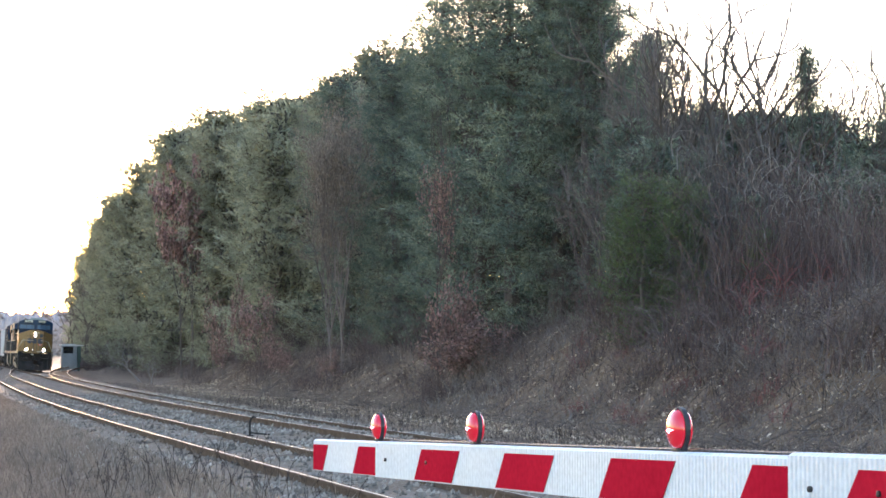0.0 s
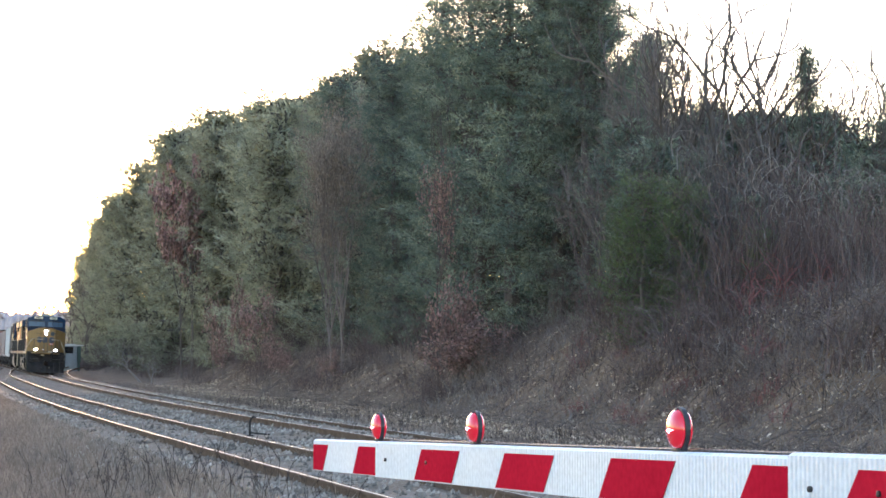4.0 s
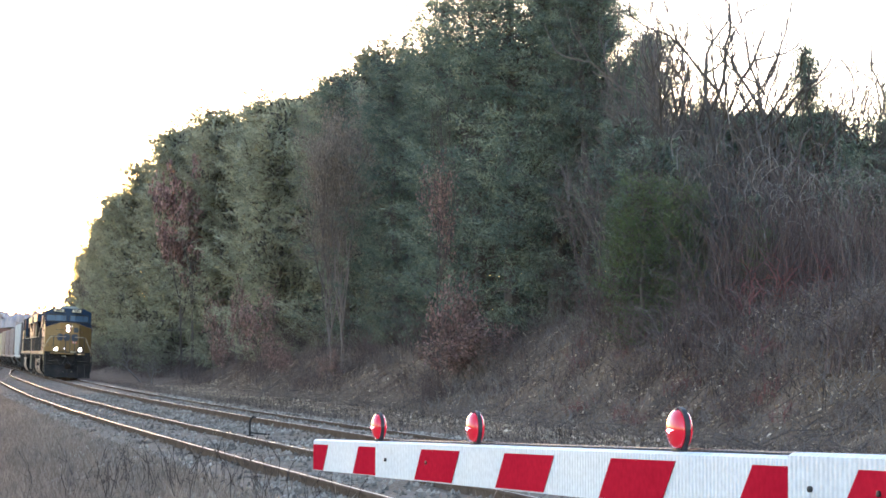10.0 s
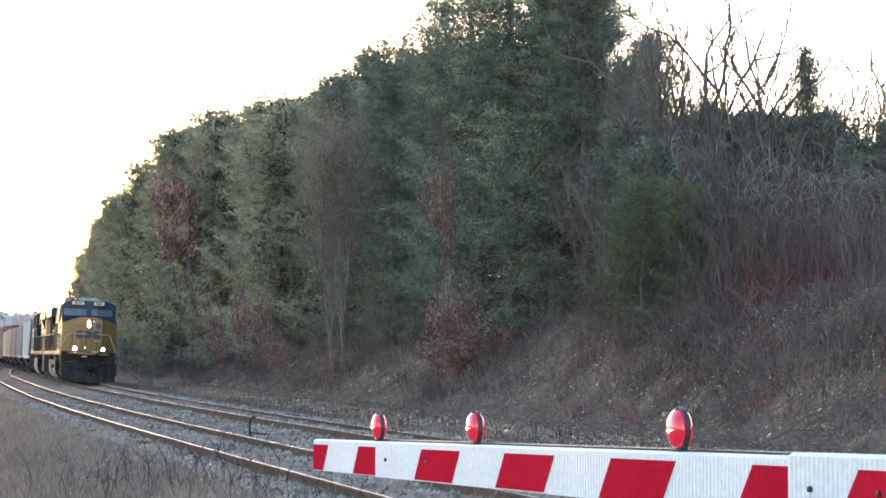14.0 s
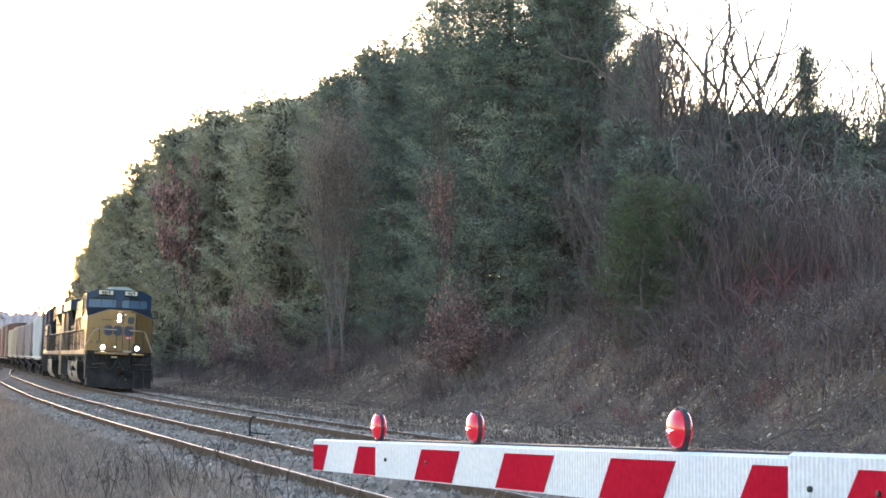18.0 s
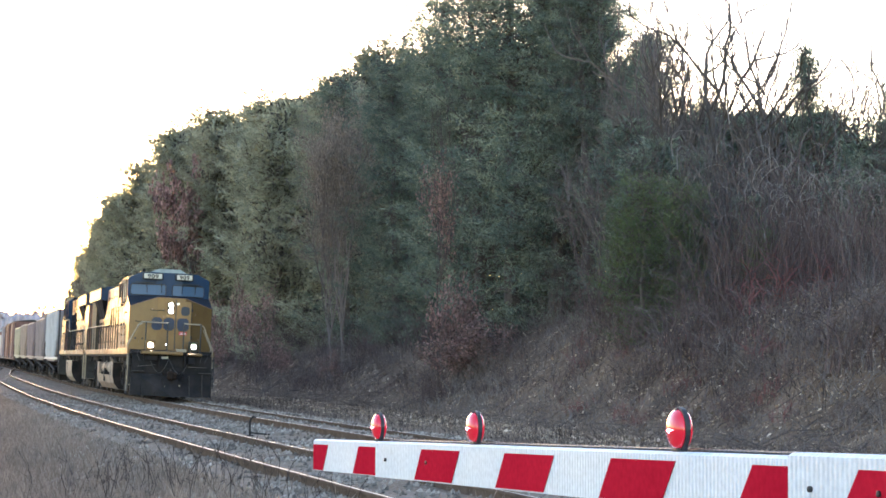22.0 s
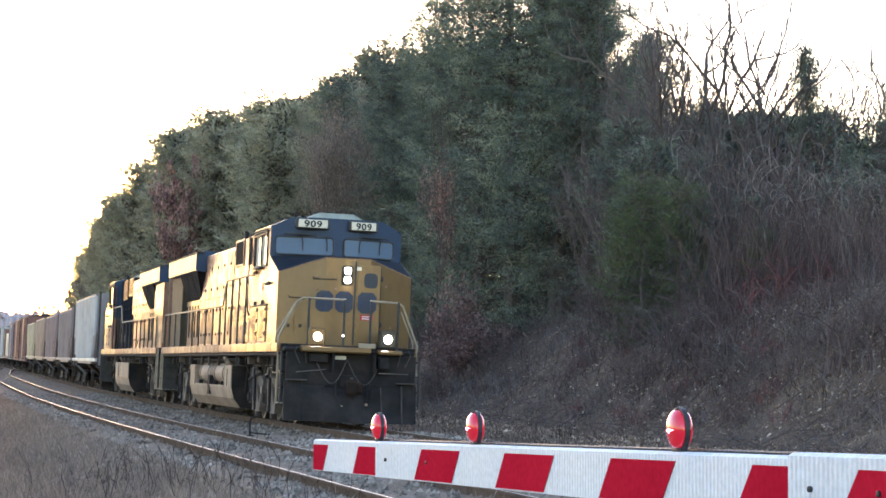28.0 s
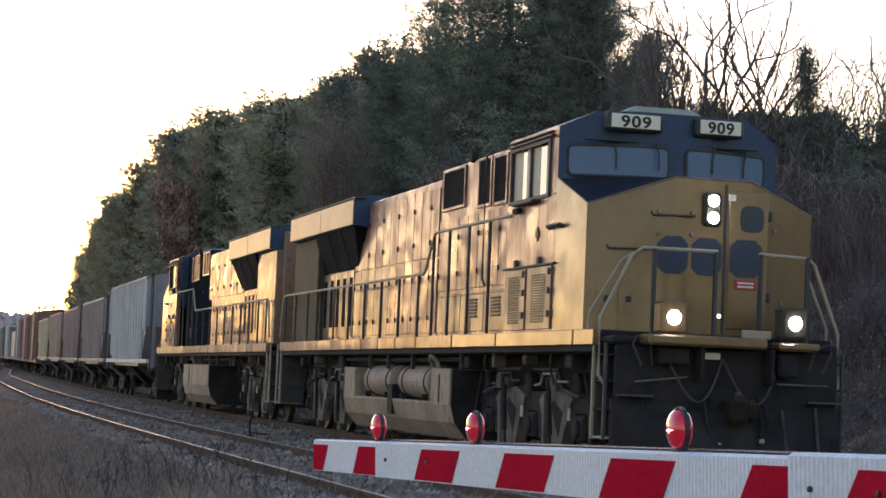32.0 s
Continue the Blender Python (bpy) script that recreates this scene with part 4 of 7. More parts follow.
def build_far_woods():
    """The distant wood: closed lumpy canopies in three rows, with twigs along their tops."""
    verts, faces = [], []
    for row in range(3):
        n = 900
        o = len(verts)
        for i in range(n):
            a = -0.22 + 0.42 * i / (n - 1)
            d = 610 + 40 * row + 6 * noise.noise(Vector((a * 90, row, 0)))
            h = 12.5 + 1.5 * row + 3.0 * noise.noise(Vector((a * 40, row * 5, 1))) + 2.2 * noise.noise(Vector((a * 190, row * 5, 2))) + 1.3 * noise.noise(Vector((a * 620, row, 3)))
            for k, (back, f) in enumerate(((0, 0.0), (1.5, 0.6), (5, 0.92), (10, 1.0))):
                x, y = (d + back) * math.sin(a), (d + back) * math.cos(a)
                verts.append((x, y, 1.4 + h * f + 0.7 * noise.noise(Vector((a * 800, k, row)))))
        for i in range(n - 1):
            for k in range(3):
                p = o + i * 4 + k
                faces.append((p, p + 4, p + 5, p + 1))
    tagged(new("far_canopy", raw_mesh("far_canopy", verts, faces, HAZED_WOODS)), "hazy brown canopy of distant bare woods", "woods", kind="stuff")
    r = np.random.default_rng(8)
    tip, way = [], []
    for i in range(300):
        a = r.uniform(-0.22, 0.20)
        d = r.uniform(600, 690)
        x, y = d * math.sin(a), d * math.cos(a)
        h = r.uniform(11, 16.5) * (1 + 0.12 * math.sin(a * 60))
        k = 26
        p = np.stack([x + r.normal(size=k) * 2.6, y + r.normal(size=k) * 2.6, ground_z(x, y) + h * (0.04 + 0.96 * r.random(k) ** 1.7)], -1)
        tip.append(p)
        way.append(np.repeat(np.array([[0, 0, 0.4]]), k, 0))
    v = blades(r, np.concatenate(tip), np.concatenate(way), 9, 1.5, 0.34)
    tagged(new("far_woods", raw_mesh("far_woods", v, np.arange(len(v)).reshape(-1, 3), HAZED_WOODS)), "hazy line of distant bare woods on the horizon", "woods", kind="stuff")


build_far_woods()


# Unseen woods, added for the locomotives' glossy sides to reflect.
def build_west_woods():
    r = np.random.default_rng(18)
    tip, way = [], []
    for i in range(200):
        a = r.uniform(-1.15, 0.02)
        d = r.uniform(250, 330)
        x, y = d * math.sin(a), d * math.cos(a)
        h = r.uniform(7.5, 11)
        k = 26
        p = np.stack([x + r.normal(size=k) * 2.4, y + r.normal(size=k) * 2.4, -0.6 + h * (0.03 + 0.97 * r.random(k) ** 1.5)], -1)
        tip.append(p)
        way.append(np.repeat(np.array([[0, 0, 0.4]]), k, 0))
    v = blades(r, np.concatenate(tip), np.concatenate(way), 8, 1.5, 0.34)
    tagged(new("field_woods", raw_mesh("field_woods", v, np.arange(len(v)).reshape(-1, 3), HAZED_WOODS)), "unseen low bare woods beyond the field, for reflections", "woods", kind="stuff")


build_west_woods()


# ================= crossing gate =================
GATE_WHITE = material("white_reflective_sheeting", (0.74, 0.79, 0.83), (0.66, 0.72, 0.77), 0.55, spec=0.3, scale=1.5, bump=0.05, fine=60)
GATE_RED = material("red_reflective_sheeting", (0.52, 0.017, 0.036), (0.44, 0.012, 0.030), 0.7, scale=2, bump=0.03, fine=60, spec=0.0)
GALVANISED = material("galvanised_steel", (0.45, 0.46, 0.47), (0.33, 0.34, 0.35), 0.5, 0.8, scale=4, fine=40)
BLACK_RUBBER = material("black_housing", (0.018, 0.017, 0.018), (0.03, 0.028, 0.028), 0.5, scale=8, fine=60)
RED_LENS = glow("lit_red_lens", (0.36, 0.006, 0.016), 0.15)
RED_LENS.node_tree.nodes["Principled BSDF"].inputs["Coat Weight"].default_value = 1.0
RED_LENS.node_tree.nodes["Principled BSDF"].inputs["Roughness"].default_value = 0.2
LENS_BULB = glow("burning_red_bulb", (1.0, 0.16, 0.20), 3.0)
CONCRETE = material("concrete_base", (0.36, 0.35, 0.33), (0.26, 0.25, 0.24), 0.9, scale=3, fine=30)


def add_ribs(m):
    """Fine upright flutes of the arm's sheeting."""
    nt = m.node_tree
    tc, wv, bp = nt.nodes.new("ShaderNodeTexCoord"), nt.nodes.new("ShaderNodeTexWave"), nt.nodes.new("ShaderNodeBump")
    wv.bands_direction, wv.wave_profile = "Y", "SIN"
    wv.inputs["Scale"].default_value, wv.inputs["Distortion"].default_value = 16.0, 0.0
    bp.inputs["Strength"].default_value, bp.inputs["Distance"].default_value = 0.8, 0.004
    nt.links.new(tc.outputs["Object"], wv.inputs["Vector"])
    nt.links.new(wv.outputs["Fac"], bp.inputs["Height"])
    nt.links.new(bp.outputs[0], nt.nodes["Principled BSDF"].inputs["Normal"])


add_ribs(GATE_WHITE)
ARM_X, TIP_Y = 1.81, 8.14


def arm_top(y):
    return 1.153 + (TIP_Y - y) * 0.0283


def build_gate():
    g = thing("crossing_gate", pose(1.79, 0.6, -0.25), "lowered red and white striped crossing gate arm with red lamps", "crossing gate")
    g0 = Vector((1.79, 0.6, -0.25))

    def L(x, y, z):
        return (x - g0.x, y - g0.y, z - g0.z)

    def arm(y0, y1, t, extra, name):
        s = Shape()
        lift = 0.007 if t > 0.025 else 0.0
        prof = [(-t, -0.114 - extra), (t, -0.114 - extra), (t, lift), (t * 0.6, 0.006 + lift), (-t * 0.6, 0.006 + lift), (-t, lift)]
        verts = [L(ARM_X + a, y, arm_top(y) + b) for y in (y0, y1) for a, b in prof]
        n = len(prof)
        s.add(verts, [tuple(range(n)), tuple(range(n, 2 * n))] + [(i, (i + 1) % n, n + (i + 1) % n, n + i) for i in range(n)])
        return part(name, s, GATE_WHITE, g, "white sheeted arm section")
    outer = arm(7.073, 8.14, 0.018, 0.0, "arm_tip")
    middle = arm(3.76, 7.13, 0.022, 0.002, "arm_middle")
    inner = arm(0.75, 3.803, 0.027, 0.004, "arm_butt")

    def stripe(ya, yb, t, parent, lo=-0.112, hi=-0.014, cut=None):
        """A slanted red panel, its foot nearer the tip."""
        s = Shape()
        sl = 0.088
        pts = []
        for y, z in ((ya + sl, lo), (yb + sl, lo), (yb, hi), (ya, hi)):
            if cut:
                y = min(max(y, cut[0]), cut[1])
            pts.append((y, z))
        for sg in (-1, 1):
            a = [L(ARM_X + sg * (t + 0.0005), y, arm_top(y) + z) for y, z in pts]
            b = [L(ARM_X + sg * (t + 0.0025), y, arm_top(y) + z) for y, z in pts]
            s.add(a + b, [(3, 2, 1, 0), (4, 5, 6, 7)] + [(i, (i + 1) % 4, 4 + (i + 1) % 4, 4 + i) for i in range(4)])
        part("stripe", s, GATE_RED, parent, "red stripe")
    stripe(7.88, 8.30, 0.018, outer, cut=(7.08, 8.135))
    stripe(7.0, 7.386, 0.018, outer, cut=(7.13, 8.1))
    for a, b in ((6.092, 6.521), (5.221, 5.644), (4.391, 4.797)):
        stripe(a, b, 0.022, middle)
    stripe(3.55, 3.976, 0.022, middle, cut=(3.81, 7.0))
    for a, b in ((3.10, 3.5), (2.28, 2.69), (1.46, 1.87)):
        stripe(a, b, 0.027, inner)
    for y, t in ((6.98, 0.022), (6.46, 0.022), (3.70, 0.027), (3.42, 0.027)):
        part("bolt", Shape().disc(L(ARM_X - t - 0.006, y, arm_top(y) - 0.055), (-1, 0, 0), [(-0.006, 0.006), (0.001, 0.006), (0.002, 0.003)], 8), BLACK_RUBBER, g)
    for y, size in ((7.16, 1.0), (6.0, 1.0), (4.42, 1.0)):
        z = arm_top(y) + 0.006
        lamp = part("gate_lamp", Shape().disc(L(ARM_X, y, z + 0.050), (1, 0, 0), [(-0.006, 0.047), (-0.005, 0.050), (0.005, 0.050), (0.006, 0.047)], 28).box(*[a + b for a, b in zip((L(ARM_X, y, z)[0],) * 2, (-0.012, 0.012))], *[a + b for a, b in zip((L(ARM_X, y, z)[1],) * 2, (-0.02, 0.02))], L(0, 0, z)[2] - 0.004, L(0, 0, z)[2] + 0.012, 0.003), BLACK_RUBBER, g, "black lamp housing")
        for sg in (-1, 1):
            lens = part("lens", Shape().disc(L(ARM_X + sg * 0.005, y, z + 0.050), (sg, 0, 0), [(0, 0.046)] + [(0.023 * math.sin(k * 0.218) * (1 if sg < 0 else 0.8), 0.0455 * math.cos(k * 0.218)) for k in range(1, 7)] + [(0.023 * (1 if sg < 0 else 0.8), 0.004)], 28), RED_LENS, lamp, "glowing red lens", smooth=True)
            out = ARM_X + sg * (0.0275 if sg < 0 else 0.0232)
            part("bulb_glint", Shape().disc(L(out, y, z + 0.048), (sg, 0, 0), [(-0.004, 0.010), (0.0, 0.007), (0.001, 0.003)], 10), LENS_BULB, lens, "bright bulb behind the lens")
            part("bulb_glint", Shape().tube([L(out - sg * 0.006, y - 0.024, z + 0.049), L(out - sg * 0.0005, y - 0.008, z + 0.0485), L(out - sg * 0.0005, y + 0.008, z + 0.0475), L(out - sg * 0.006, y + 0.022, z + 0.047)], 0.0028, 6), LENS_BULB, lens)
        part("lens_screw", Shape().disc(L(ARM_X - 0.008, y - 0.004, z + 0.094), (-1, 0, 0), [(-0.004, 0.005), (0.004, 0.004)], 8), BLACK_RUBBER, lamp)
    part("lamp_cable", Shape().tube([L(ARM_X + 0.02, y, arm_top(y) + 0.010) for y in (7.08, 5.9, 4.4, 2.5, 1.0)], 0.004, 5), BLACK_RUBBER, g)
    part("mast", Shape().tube([L(1.95, 0.6, -0.25), L(1.95, 0.6, 3.2)], 0.055, 14), GALVANISED, g)
    part("base", Shape().box(*(1.65 - g0.x, 2.25 - g0.x), -0.3, 0.3, -0.05, 0.12), CONCRETE, g)
    part("mechanism_box", Shape().box(1.80 - g0.x, 2.10 - g0.x, -0.22, 0.28, 0.95, 1.55), GALVANISED, g)
    part("counterweight", Shape().box(ARM_X - 0.04 - g0.x, ARM_X + 0.04 - g0.x, -0.9, 0.2, 1.45, 1.66), GALVANISED, g)


build_gate()


# ================= the train =================
def weathered(m, wave=0.25, size=0.9, lo=0.22, hi=0.6):
    """Buckled sheet metal with patchy gloss: slow waves under the fine relief, roughness that wanders."""
    nt = m.node_tree
    b = nt.nodes["Principled BSDF"]
    tc, a, c = nt.nodes.new("ShaderNodeTexCoord"), nt.nodes.new("ShaderNodeTexNoise"), nt.nodes.new("ShaderNodeTexNoise")
    a.inputs["Scale"].default_value, c.inputs["Scale"].default_value = size, 2.3
    a.inputs["Detail"].default_value, c.inputs["Detail"].default_value = 1.5, 6
    mr, bp = nt.nodes.new("ShaderNodeMapRange"), nt.nodes.new("ShaderNodeBump")
    mr.inputs["From Min"].default_value, mr.inputs["From Max"].default_value = 0.35, 0.65
    mr.inputs["To Min"].default_value, mr.inputs["To Max"].default_value = lo, hi
    bp.inputs["Strength"].default_value, bp.inputs["Distance"].default_value = wave, 0.10
    for t in (a, c):
        nt.links.new(tc.outputs["Object"], t.inputs["Vector"])
    nt.links.new(c.outputs["Fac"], mr.inputs["Value"])
    nt.links.new(mr.outputs[0], b.inputs["Roughness"])
    nt.links.new(a.outputs["Fac"], bp.inputs["Height"])
    nt.links.new(bp.outputs[0], b.inputs["Normal"])
    return m


# One yellow livery split: darker for the shaded front, sunset glow in side colours.
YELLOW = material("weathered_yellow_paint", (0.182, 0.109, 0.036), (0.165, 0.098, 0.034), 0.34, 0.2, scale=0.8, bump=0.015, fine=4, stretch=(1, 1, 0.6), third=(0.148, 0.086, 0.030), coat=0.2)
SUNSET_STAINED = material("sunset_tinted_rust_streaked_yellow_paint", (0.43, 0.232, 0.148), (0.225, 0.100, 0.060), 0.36, 0.2, scale=1.4, bump=0.05, fine=8, stretch=(1, 1, 0.16), third=(0.10, 0.042, 0.022), coat=0.06, blend=(0.42, 0.68))
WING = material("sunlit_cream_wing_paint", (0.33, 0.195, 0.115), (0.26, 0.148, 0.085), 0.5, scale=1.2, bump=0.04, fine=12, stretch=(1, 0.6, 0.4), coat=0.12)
NOSE_BLUE = material("dull_blue_black_paint", (0.022, 0.027, 0.038), (0.034, 0.036, 0.040), 0.85, scale=3, bump=0.05, fine=25, spec=0.05)
SUNSET_DUSTY_YELLOW = material("sunset_tinted_dusty_yellow_paint", (0.29, 0.165, 0.095), (0.20, 0.113, 0.066), 0.5, 0.1, scale=1.3, bump=0.06, fine=12, stretch=(1, 1, 0.3), third=(0.14, 0.08, 0.042), coat=0.2)
BLUE = material("dark_blue_paint", (0.015, 0.041, 0.088), (0.013, 0.032, 0.066), 0.45, scale=2, bump=0.05, fine=20, spec=0.35)
MATTE_BLUE = material("sooty_matte_blue_paint", (0.019, 0.022, 0.029), (0.025, 0.026, 0.029), 1.0, scale=1.5, bump=0.05, fine=14, spec=0.0)
LOGO_BLUE = material("faded_blue_paint", (0.040, 0.050, 0.076), (0.055, 0.058, 0.066), 0.6, scale=3, bump=0.03, fine=30, spec=0.3)
GRIME = material("grimy_black_running_gear", (0.014, 0.0125, 0.012), (0.034, 0.027, 0.023), 0.85, scale=2.5, bump=0.4, fine=25, spec=0.3)
DUST = material("dusty_grey_fuel_tank", (0.37, 0.28, 0.195), (0.235, 0.172, 0.12), 0.7, scale=1.2, bump=0.1, fine=9, stretch=(1, 1, 0.35), third=(0.15, 0.12, 0.092))
CAST = material("pale_dusty_casting", (0.18, 0.146, 0.115), (0.06, 0.049, 0.040), 0.8, scale=3, bump=0.3, fine=16)
FRAME_GREY = material("dusty_truck_frame", (0.075, 0.061, 0.049), (0.03, 0.025, 0.021), 0.8, scale=3, bump=0.3, fine=20)
GREY_PANEL = material("dull_grey_cabinet_paint", (0.17, 0.15, 0.115), (0.12, 0.105, 0.085), 0.6, scale=2, bump=0.05, fine=20)
OLIVE = material("dark_olive_cabinet_paint", (0.075, 0.066, 0.042), (0.05, 0.045, 0.032), 0.7, scale=2, bump=0.05, fine=20, spec=0.2)
SCREEN = material("dark_screen", (0.010, 0.010, 0.012), (0.016, 0.016, 0.018), 0.9, scale=6, bump=0.4, fine=120, spec=0.1)
RAIL_PALE = material("pale_worn_handrail", (0.38, 0.31, 0.20), (0.28, 0.225, 0.15), 0.6, scale=4, fine=40)
POST_DARK = material("dark_post_paint", (0.03, 0.027, 0.025), (0.05, 0.045, 0.04), 0.6, scale=5, fine=40)
COUPLER = material("dark_rusty_casting", (0.034, 0.020, 0.012), (0.018, 0.012, 0.009), 0.9, scale=4, fine=30, spec=0.2)
STEEL = material("worn_wheel_steel", (0.075, 0.062, 0.052), (0.04, 0.034, 0.030), 0.55, 0.6, scale=5, fine=40)
BOARD_WHITE = material("ivory_number_board", (0.72, 0.66, 0.50), (0.66, 0.60, 0.45), 0.5, scale=6, bump=0, fine=40)
INK = material("black_lettering", (0.01, 0.01, 0.012), None, 0.6, bump=0)
PLACARD_RED = material("red_placard", (0.42, 0.03, 0.03), None, 0.5, bump=0)
PLACARD_WHITE = material("white_lettering", (0.7, 0.6, 0.55), None, 0.5, bump=0)
ROOF_UNIT = material("pale_roof_unit", (0.36, 0.40, 0.36), (0.28, 0.31, 0.28), 0.6, scale=4, fine=30)
# Cream panes imitate the bright sky reflected in the cab's side windows.
SKY_PANE = material("cream_sky_reflection_pane", (0.70, 0.60, 0.42), (0.62, 0.52, 0.36), 0.6, scale=5, fine=40)
HEADLIGHT = glow("burning_headlight", (1.0, 0.93, 0.80), 24.0)
DITCH = glow("burning_ditch_light", (1.0, 0.90, 0.74), 22.0)

MARKER = glow("burning_marker_light", (1.0, 0.92, 0.80), 1.2)

weathered(SUNSET_STAINED, 0.30, 1.1, 0.25, 0.55)
weathered(SUNSET_DUSTY_YELLOW, 0.28, 1.3, 0.38, 0.7)
weathered(YELLOW, 0.12, 0.8, 0.28, 0.45)


def glass(name, tint, rough=0.06):
    m = bpy.data.materials.new(name)
    m.use_nodes = True
    b = m.node_tree.nodes["Principled BSDF"]
    b.inputs["Base Color"].default_value = (*tint, 1)
    b.inputs["Roughness"].default_value = rough
    b.inputs["Specular IOR Level"].default_value = 1.0
    b.inputs["Coat Weight"].default_value = 0.5
    b.inputs["Coat Roughness"].default_value = 0.03
    return m


# Blue of the reflected sky is put into the pane's base colour.
WINDSHIELD = glass("sky_tinted_windshield_glass", (0.078, 0.128, 0.195), 0.35)
WINDSHIELD.node_tree.nodes["Principled BSDF"].inputs["Coat Weight"].default_value = 0.0
WINDSHIELD.node_tree.nodes["Principled BSDF"].inputs["Specular IOR Level"].default_value = 0.35
DOOR_GLASS = glass("door_window_glass", (0.035, 0.042, 0.05), 0.4)
DOOR_GLASS.node_tree.nodes["Principled BSDF"].inputs["Coat Weight"].default_value = 0.0
DOOR_GLASS.node_tree.nodes["Principled BSDF"].inputs["Specular IOR Level"].default_value = 0.3
DARK_GLASS = glass("dark_side_glass", (0.012, 0.012, 0.014))


def text_mesh(words, size, mat, depth=0.004):
    cu = bpy.data.curves.new("lettering", "FONT")
    cu.body, cu.size, cu.extrude, cu.align_x, cu.align_y = words, size, depth, "CENTER", "CENTER"
    cu.space_character = 1.12
    cu.offset = 0.006
    ob = bpy.data.objects.new("lettering", cu)
    scene.collection.objects.link(ob)
    bpy.context.view_layer.update()
    me = bpy.data.meshes.new_from_object(ob.evaluated_get(bpy.context.evaluated_depsgraph_get()))
    bpy.data.objects.remove(ob)
    me.materials.clear()
    me.materials.append(mat)
    return me


WHEEL = Shape()
for sg in (-1, 1):
    WHEEL.disc((sg * 0.70, 0, 0), (sg, 0, 0), [(-0.05, 0.53), (-0.03, 0.555), (-0.02, 0.53), (0.085, 0.515), (0.085, 0.44), (0.05, 0.41), (0.055, 0.16), (0.11, 0.14), (0.11, 0.0)], 26)
WHEEL.tube([(-0.8, 0, 0), (0.8, 0, 0)], 0.085, 10)
WHEEL_MESH = WHEEL.mesh("wheelset", STEEL)
CAR_WHEEL_MESH = Shape().add([(x, y * 0.80, z * 0.80) for x, y, z in WHEEL.v], WHEEL.f).mesh("wheelset", STEEL)
TURNING = []


